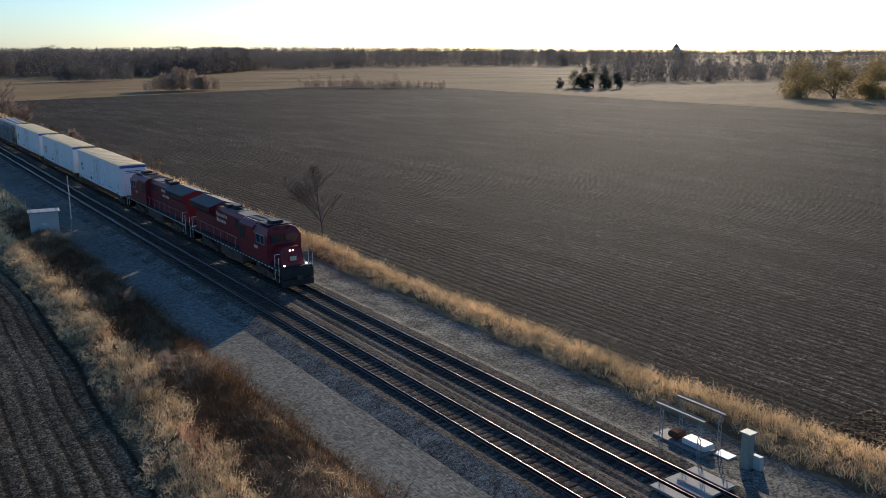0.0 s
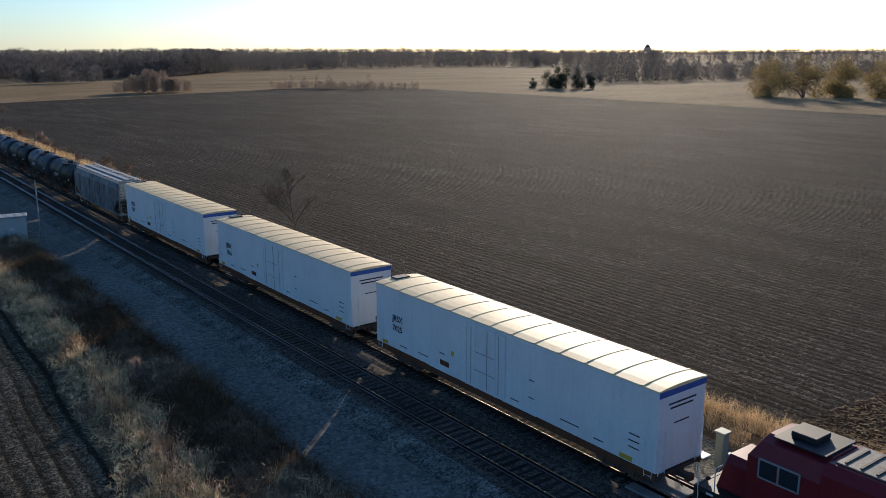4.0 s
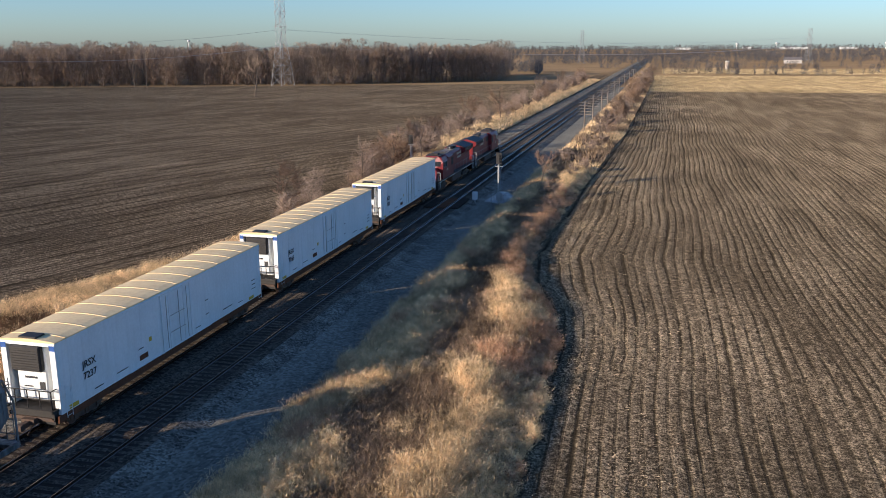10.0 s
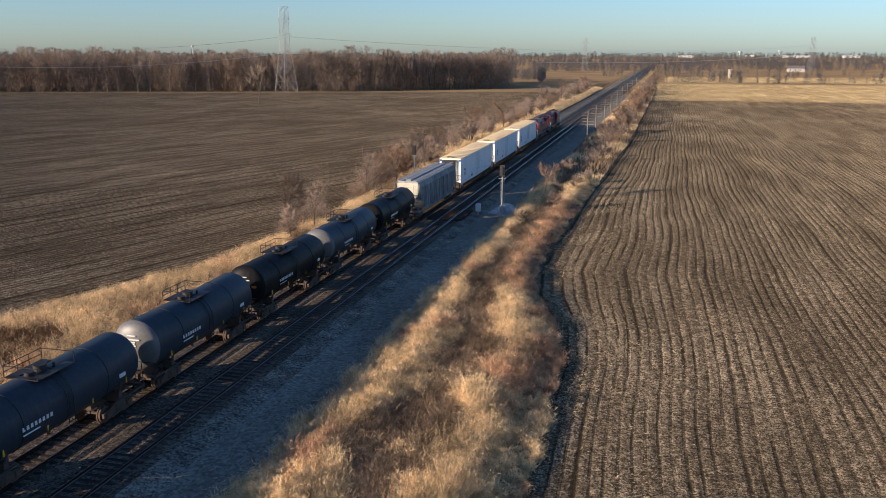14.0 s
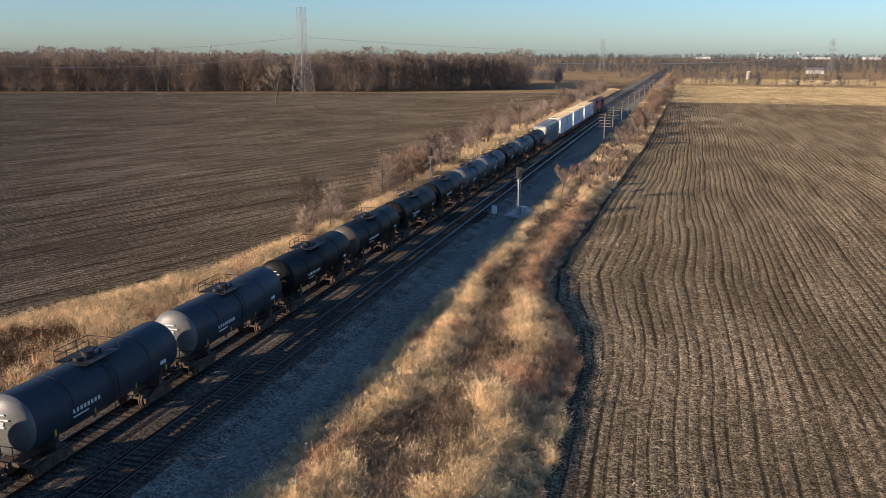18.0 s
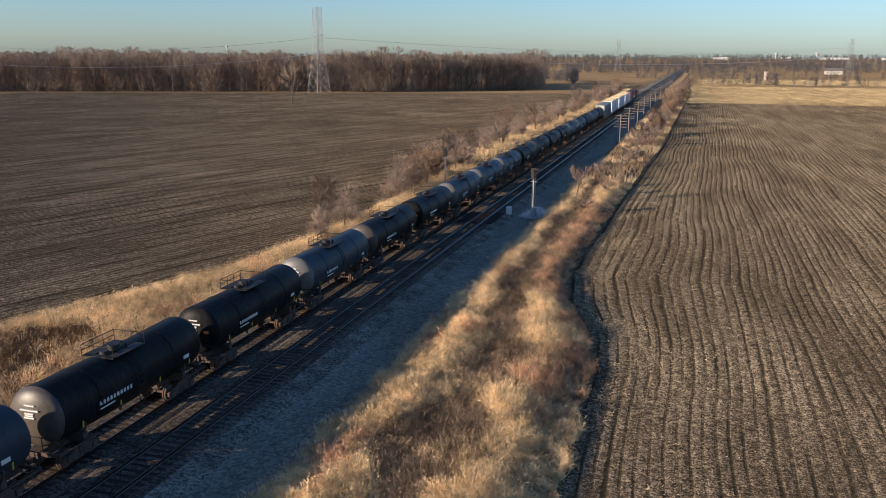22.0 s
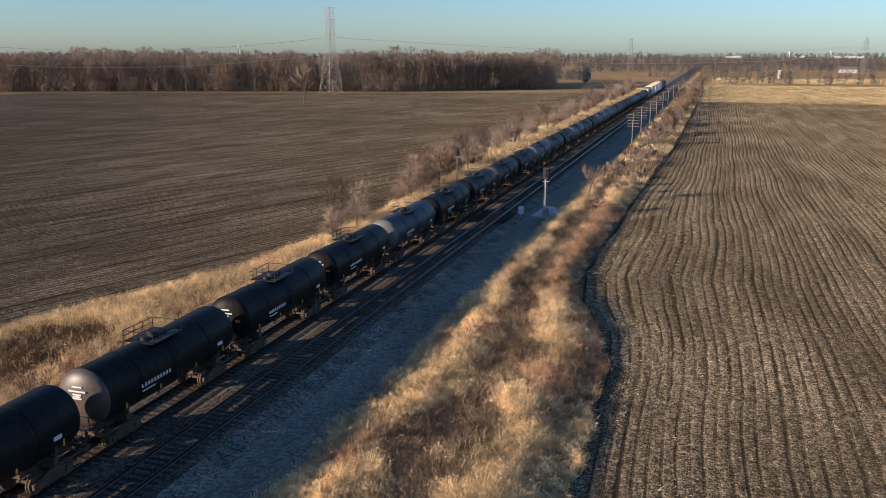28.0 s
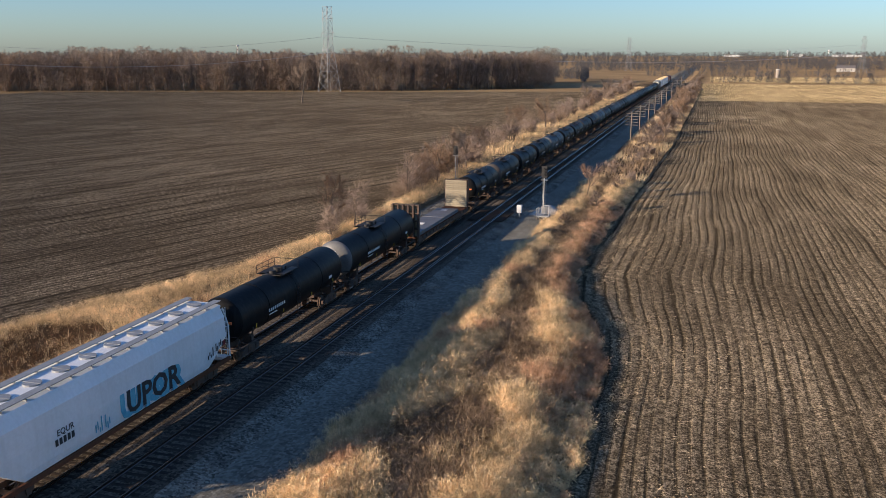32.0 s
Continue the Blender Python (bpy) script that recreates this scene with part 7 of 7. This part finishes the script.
# signals
def signal(x, y, h, faces, label, base):
    z0 = -0.5
    s = tagged(new("signal_mast"), label, "signal", "railway signals")
    s.matrix_world = pose(x, y, z0)
    part("mast", rods([((0, 0, 0), (0, 0, h - 0.2))], 0.075, 10), M["galv"], s)
    for k, zz in enumerate(faces):
        head = part("signal_head", boxes((-0.2, 0.2, -0.12, 0.12, zz - 0.55, zz + 0.55), bevel=0.03), M["black"], s)
        part("backboard", boxes((-0.34, 0.34, -0.14, -0.12, zz - 0.7, zz + 0.7), bevel=0.02), M["black"], head)
        for d in (-0.34, 0.0, 0.34):
            b = bmesh.new()
            rod(b, (0, -0.14, zz + d), (0, -0.36, zz + d), 0.11, seg=10)
            part("visor", b, M["black"], head)
    part("ladder", ladder(bmesh.new(), 0.0, 0.22, 0.4, h - 1.4, wide=0.4, axis="x"), M["galv"], s)
    if base:
        part("case", boxes((-0.35, 0.35, 0.35, 0.8, 0.6, 1.5), bevel=0.02), M["galv"], s)
        part("platform", boxes((-0.8, 0.8, -0.7, 0.9, 0.45, 0.52)), M["galv"], s)
        for px in (-0.75, 0.75):
            for py in (-0.65, 0.85):
                part("leg", rods([((px, py, -0.2), (px, py, 1.4))], 0.03, 6), M["galv"], s)
        part("guard_rail", rods([((-0.75, -0.65, 1.4), (0.75, -0.65, 1.4)), ((0.75, -0.65, 1.4), (0.75, 0.85, 1.4)), ((-0.75, 0.85, 1.4), (-0.75, -0.65, 1.4))], 0.025, 6), M["galv"], s)
    part("cross_bracket", rods([((-0.45, 0, h - 1.6), (0.45, 0, h - 1.6))], 0.04, 6), M["galv"], s)
    return s


signal(10.0, 101, 6.4, (5.8,), "tall galvanised railway signal with a dark head and a small platform", True)
signal(-8.2, 125, 6.0, (5.2,), "galvanised railway signal with a dark head among bushes", False)
bx = tagged(new("instrument_case"), "white instrument case on a post beside the track", "instrument case")
bx.matrix_world = pose(6.9, 101.6, -0.5)
part("case", boxes((-0.3, 0.3, -0.25, 0.25, 0.55, 1.5), bevel=0.02), M["bright"], bx)
part("door", boxes((-0.24, 0.24, -0.265, -0.25, 0.62, 1.43), bevel=0.004), M["bright"], bx)
part("post", boxes((-0.09, 0.09, -0.09, 0.09, 0, 0.55)), M["galv"], bx)
# round sign west of the track
sg = tagged(new("round_sign"), "small round white sign on a post beside the track", "sign")
sg.matrix_world = pose(-5.5, 161.0, -0.6)
part("post", rods([((0, 0, 0), (0, 0, 1.43))], 0.035, 6), M["galv"], sg)
b = bmesh.new()
rod(b, (0, -0.04, 1.13), (0, -0.07, 1.13), 0.36, seg=20)
part("disc", b, M["bright"], sg, "white round plate")
# gravel spread round the signal and across the far rails
b = bmesh.new()
bmesh.ops.create_cone(b, cap_ends=True, segments=20, radius1=2.3, radius2=0.4, depth=1.2, matrix=pose(10.0, 104.6, 0.05))
for v in b.verts:
    v.co.x += 0.25 * math.sin(v.co.y * 3)
    v.co.y += 0.3 * math.sin(v.co.x * 2.3)
tagged(link_mesh("gravel_heap", b, M["heap"], smooth=True), "low heap of pale crushed stone by the signal", "stone heap")
for k, cx in enumerate((GAP - 1.55, GAP, GAP + 1.55)):
    tagged(link_mesh("crossing_panel", boxes((cx - 0.55, cx + 0.55, 96, 102.5, -0.16, -0.03), bevel=0.015), M["rust"] if k == 1 else M["tie"]), "dark timber crossing panel between the rails", "panel", "crossing panels")
# old telegraph poles with many crossarms
for k, (px, py) in enumerate(((12.2, 190), (12.0, 216), (12.1, 244), (11.9, 274), (12.0, 306), (11.9, 340), (12.1, 378), (12.3, 420), (12.4, 468))):
    t = tagged(new("telegraph_pole"), "old leaning telegraph pole with several bare crossarms", "telegraph pole", "telegraph poles along the railway")
    t.matrix_world = pose(px, py, -0.6, r.uniform(-2, 2), r.uniform(-2, 3), r.uniform(-6, 6))
    part("shaft", rods([((0, 0, 0), (0, 0, 7.4))], 0.13, 8), M["wood"], t)
    for j in range(5 if k < 5 else 3):
        arm = part("crossarm", boxes((-1.35, 1.35, -0.05, 0.05, 7.0 - j * 0.62, 7.1 - j * 0.62)), M["wood"], t)
        for q in (-1.2, -0.75, 0.75, 1.2):
            part("pin", rods([((q, 0, 7.1 - j * 0.62), (q, 0, 7.28 - j * 0.62))], 0.035, 5), M["black"], arm)


# lattice pylons
def pylon_mesh(h, base):
    b = bmesh.new()

    def half(z):
        f = z / h
        return base * (1 - f / 0.55) + 1.75 * f / 0.55 if f < 0.55 else 1.75 - 0.25 * (f - 0.55)
    levels = [h * f for f in (0, 0.13, 0.24, 0.335, 0.42, 0.49, 0.555, 0.62, 0.69, 0.75, 0.81, 0.86, 0.93, 1.0)]
    for z0, z1 in zip(levels, levels[1:]):
        a, c = half(z0), half(z1)
        A = [(-a, -a), (a, -a), (a, a), (-a, a)]
        C = [(-c, -c), (c, -c), (c, c), (-c, c)]
        for i in range(4):
            j = (i + 1) % 4
            rod(b, (*A[i], z0), (*C[i], z1), 0.11, seg=4)
            rod(b, (*A[i], z0), (*C[j], z1), 0.055, seg=3)
            rod(b, (*A[j], z0), (*C[i], z1), 0.055, seg=3)
            rod(b, (*C[i], z1), (*C[j], z1), 0.055, seg=3)
    me = bpy.data.meshes.new("lattice_tower")
    b.to_mesh(me)
    b.free()
    me.materials.append(M["galv"])
    c = bmesh.new()
    for z, w in ((0.5 * h, 3.6), (0.69 * h, 5.2), (0.86 * h, 4.4)):
        for s in (-1, 1):
            rod(c, (s * 1.6, -0.3, z), (s * w, 0, z + 0.3), 0.1, seg=4)
            rod(c, (s * 1.6, 0.3, z), (s * w, 0, z + 0.3), 0.1, seg=4)
            rod(c, (s * 1.6, 0, z + 1.6), (s * w, 0, z + 0.3), 0.09, seg=4)
            rod(c, (s * w, 0, z + 0.3), (s * w, 0, z - 1.6), 0.07, seg=5)
    ce = bpy.data.meshes.new("arms")
    c.to_mesh(ce)
    c.free()
    ce.materials.append(M["galv"])
    return me, ce


def pylon(meshes, x, y, turn, s=1.0):
    p = tagged(new("lattice_pylon"), "galvanised steel lattice power pylon with pairs of arms", "pylon", "power pylons")
    for me in meshes:
        o = new(me.name.split(".")[0], me)
        o.parent = p
    p.matrix_world = pose(x, y, float(land(x, y)), 0, 0, turn) @ Matrix.Diagonal((s, s, s, 1))
    return p


PY = pylon_mesh(42.5, 4.2)
TURN = math.degrees(math.atan2(108, 184)) + 90
PLACES = [(-529, 195), (-345, 303), (-161, 411), (23, 519), (207, 627)]
for px, py in PLACES[1:3]:
    pylon(PY, px, py, TURN + 32)
pylon(PY, -700, 190, TURN, 0.9)
for px, py in ((-62, 976), (170, 963), (-840, 560), (-1150, 700)):
    pylon(PY, px, py, 20, 0.85)
ux, uy = math.cos(radians(TURN)), math.sin(radians(TURN))
for (ax, ay), (cx, cy) in (((-700, 190), PLACES[1]), (PLACES[1], PLACES[2]), (PLACES[2], (170, 963))):
    for z, w, thick in ((0.5, 3.6, 0.075), (0.69, 5.2, 0.03)):
        for s in (-1, 1):
            wire("power_line", (ax + s * w * ux, ay + s * w * uy, z * 42.5 - 2), (cx + s * w * ux, cy + s * w * uy, z * 42.5 - 2), 7.0, thick, M["wire"], "high-voltage wire hanging between pylons", 18)


# ---- far buildings ----
def house(x, y, w, d, h, turn, label, roof=None, wall=None):
    t = tagged(new("house"), label, "house", "far houses")
    t.matrix_world = pose(x, y, float(land(x, y)) - 0.2, 0, 0, turn)
    part("wall", boxes((-w / 2, w / 2, -d / 2, d / 2, 0, h)), wall or M["house_wall"], t)
    b = bmesh.new()
    prism(b, [(-w / 2 - 0.4, h), (0, h + w * 0.32), (w / 2 + 0.4, h)], -d / 2 - 0.4, d / 2 + 0.4)
    part("roof", b, roof or M["house_roof"], t)
    for k in range(3):
        q = -d / 2 + (k + 0.7) * d / 3.4
        for s in (-1, 1):
            part("window", boxes((s * w / 2, s * (w / 2 + 0.04), q - 0.5, q + 0.5, h * 0.4, h * 0.75)), M["glass"], t)
    part("door", boxes((-0.5, 0.5, -d / 2 - 0.04, -d / 2, 0.2, 2.2)), M["wood"], t)
    return t


for hx, hy, w, d, h, tn in ((-463, 336, 8, 14, 3.4, 60), (-429, 349, 8, 12, 3.2, 70), (-478, 313, 9, 16, 3.4, 50), (-372, 226, 8, 12, 3, 20), (-395, 205, 7, 11, 3, 35), (-392, 62, 8, 12, 5, 10), (162, 1010, 9, 18, 4, 80)):
    house(hx, hy, w, d, h, tn, "pale far house with a grey gabled roof")
silo = tagged(new("silo"), "round pale concrete silo beyond the fields", "silo")
silo.matrix_world = pose(78, 756, -0.6) @ Matrix.Diagonal((0.7, 0.7, 0.62, 1))
b = bmesh.new()
rod(b, (0, 0, 0), (0, 0, 10.6), 2.3, seg=20)
part("shell", b, M["brick"], silo, smooth=True)
part("rim", boxes((-2.4, 2.4, -2.4, 2.4, 10.4, 10.7), bevel=0.6), M["concrete"], silo)
dome = tagged(new("domed_hall"), "hazy large domed building on the skyline", "building")
dx, dy = -3350 * 0.69, -3350 * 0.585
dome.matrix_world = pose(dx, dy, float(land(dx, dy)) + 8, 0, 0, 50) @ Matrix.Diagonal((0.72, 0.72, 0.72, 1))
part("wall", boxes((-22, 22, -14, 14, 0, 22)), M["concrete"], dome)
b = bmesh.new()
bmesh.ops.create_uvsphere(b, u_segments=20, v_segments=10, radius=12, matrix=pose(0, 0, 24))
part("cupola", b, M["house_roof"], dome, smooth=True)
part("lantern", boxes((-2, 2, -2, 2, 35, 42)), M["concrete"], dome)
for k, (ang, dist, hh) in enumerate(((-6.5, 3400, 22), (-4.2, 3600, 21), (30.5, 3200, 40), (-12.5, 3300, 22))):
    wx, wy = 28 - dist * math.sin(radians(ang)), dist * math.cos(radians(ang))
    t = tagged(new("water_tower"), "white water tower on the far skyline", "water tower", "far water towers")
    t.matrix_world = pose(wx, wy, float(land(wx, wy)))
    b = bmesh.new()
    rod(b, (0, 0, 0), (0, 0, hh), 1.4, seg=10)
    part("stem", b, M["bright"], t)
    b = bmesh.new()
    bmesh.ops.create_uvsphere(b, u_segments=16, v_segments=8, radius=5, matrix=pose(0, 0, hh) @ Matrix.Diagonal((1, 1, 0.75, 1)))
    part("bowl", b, M["bright"], t, smooth=True)
for k, (ang, dist, w) in enumerate(((-1.0, 2500, 40), (-4.8, 2700, 24), (-7.5, 2600, 70), (-10.5, 2600, 40))):
    wx, wy = 28 - dist * math.sin(radians(ang)), dist * math.cos(radians(ang))
    t = tagged(new("warehouse"), "long white warehouse in the distance", "warehouse", "far warehouses")
    t.matrix_world = pose(wx, wy, float(land(wx, wy)) + 5)
    part("wall", boxes((-w / 2, w / 2, -15, 15, 0, 6)), M["bright"], t)
    part("roof", boxes((-w / 2 - 0.5, w / 2 + 0.5, -15.5, 15.5, 6, 6.4)), M["galv"], t)


motions()
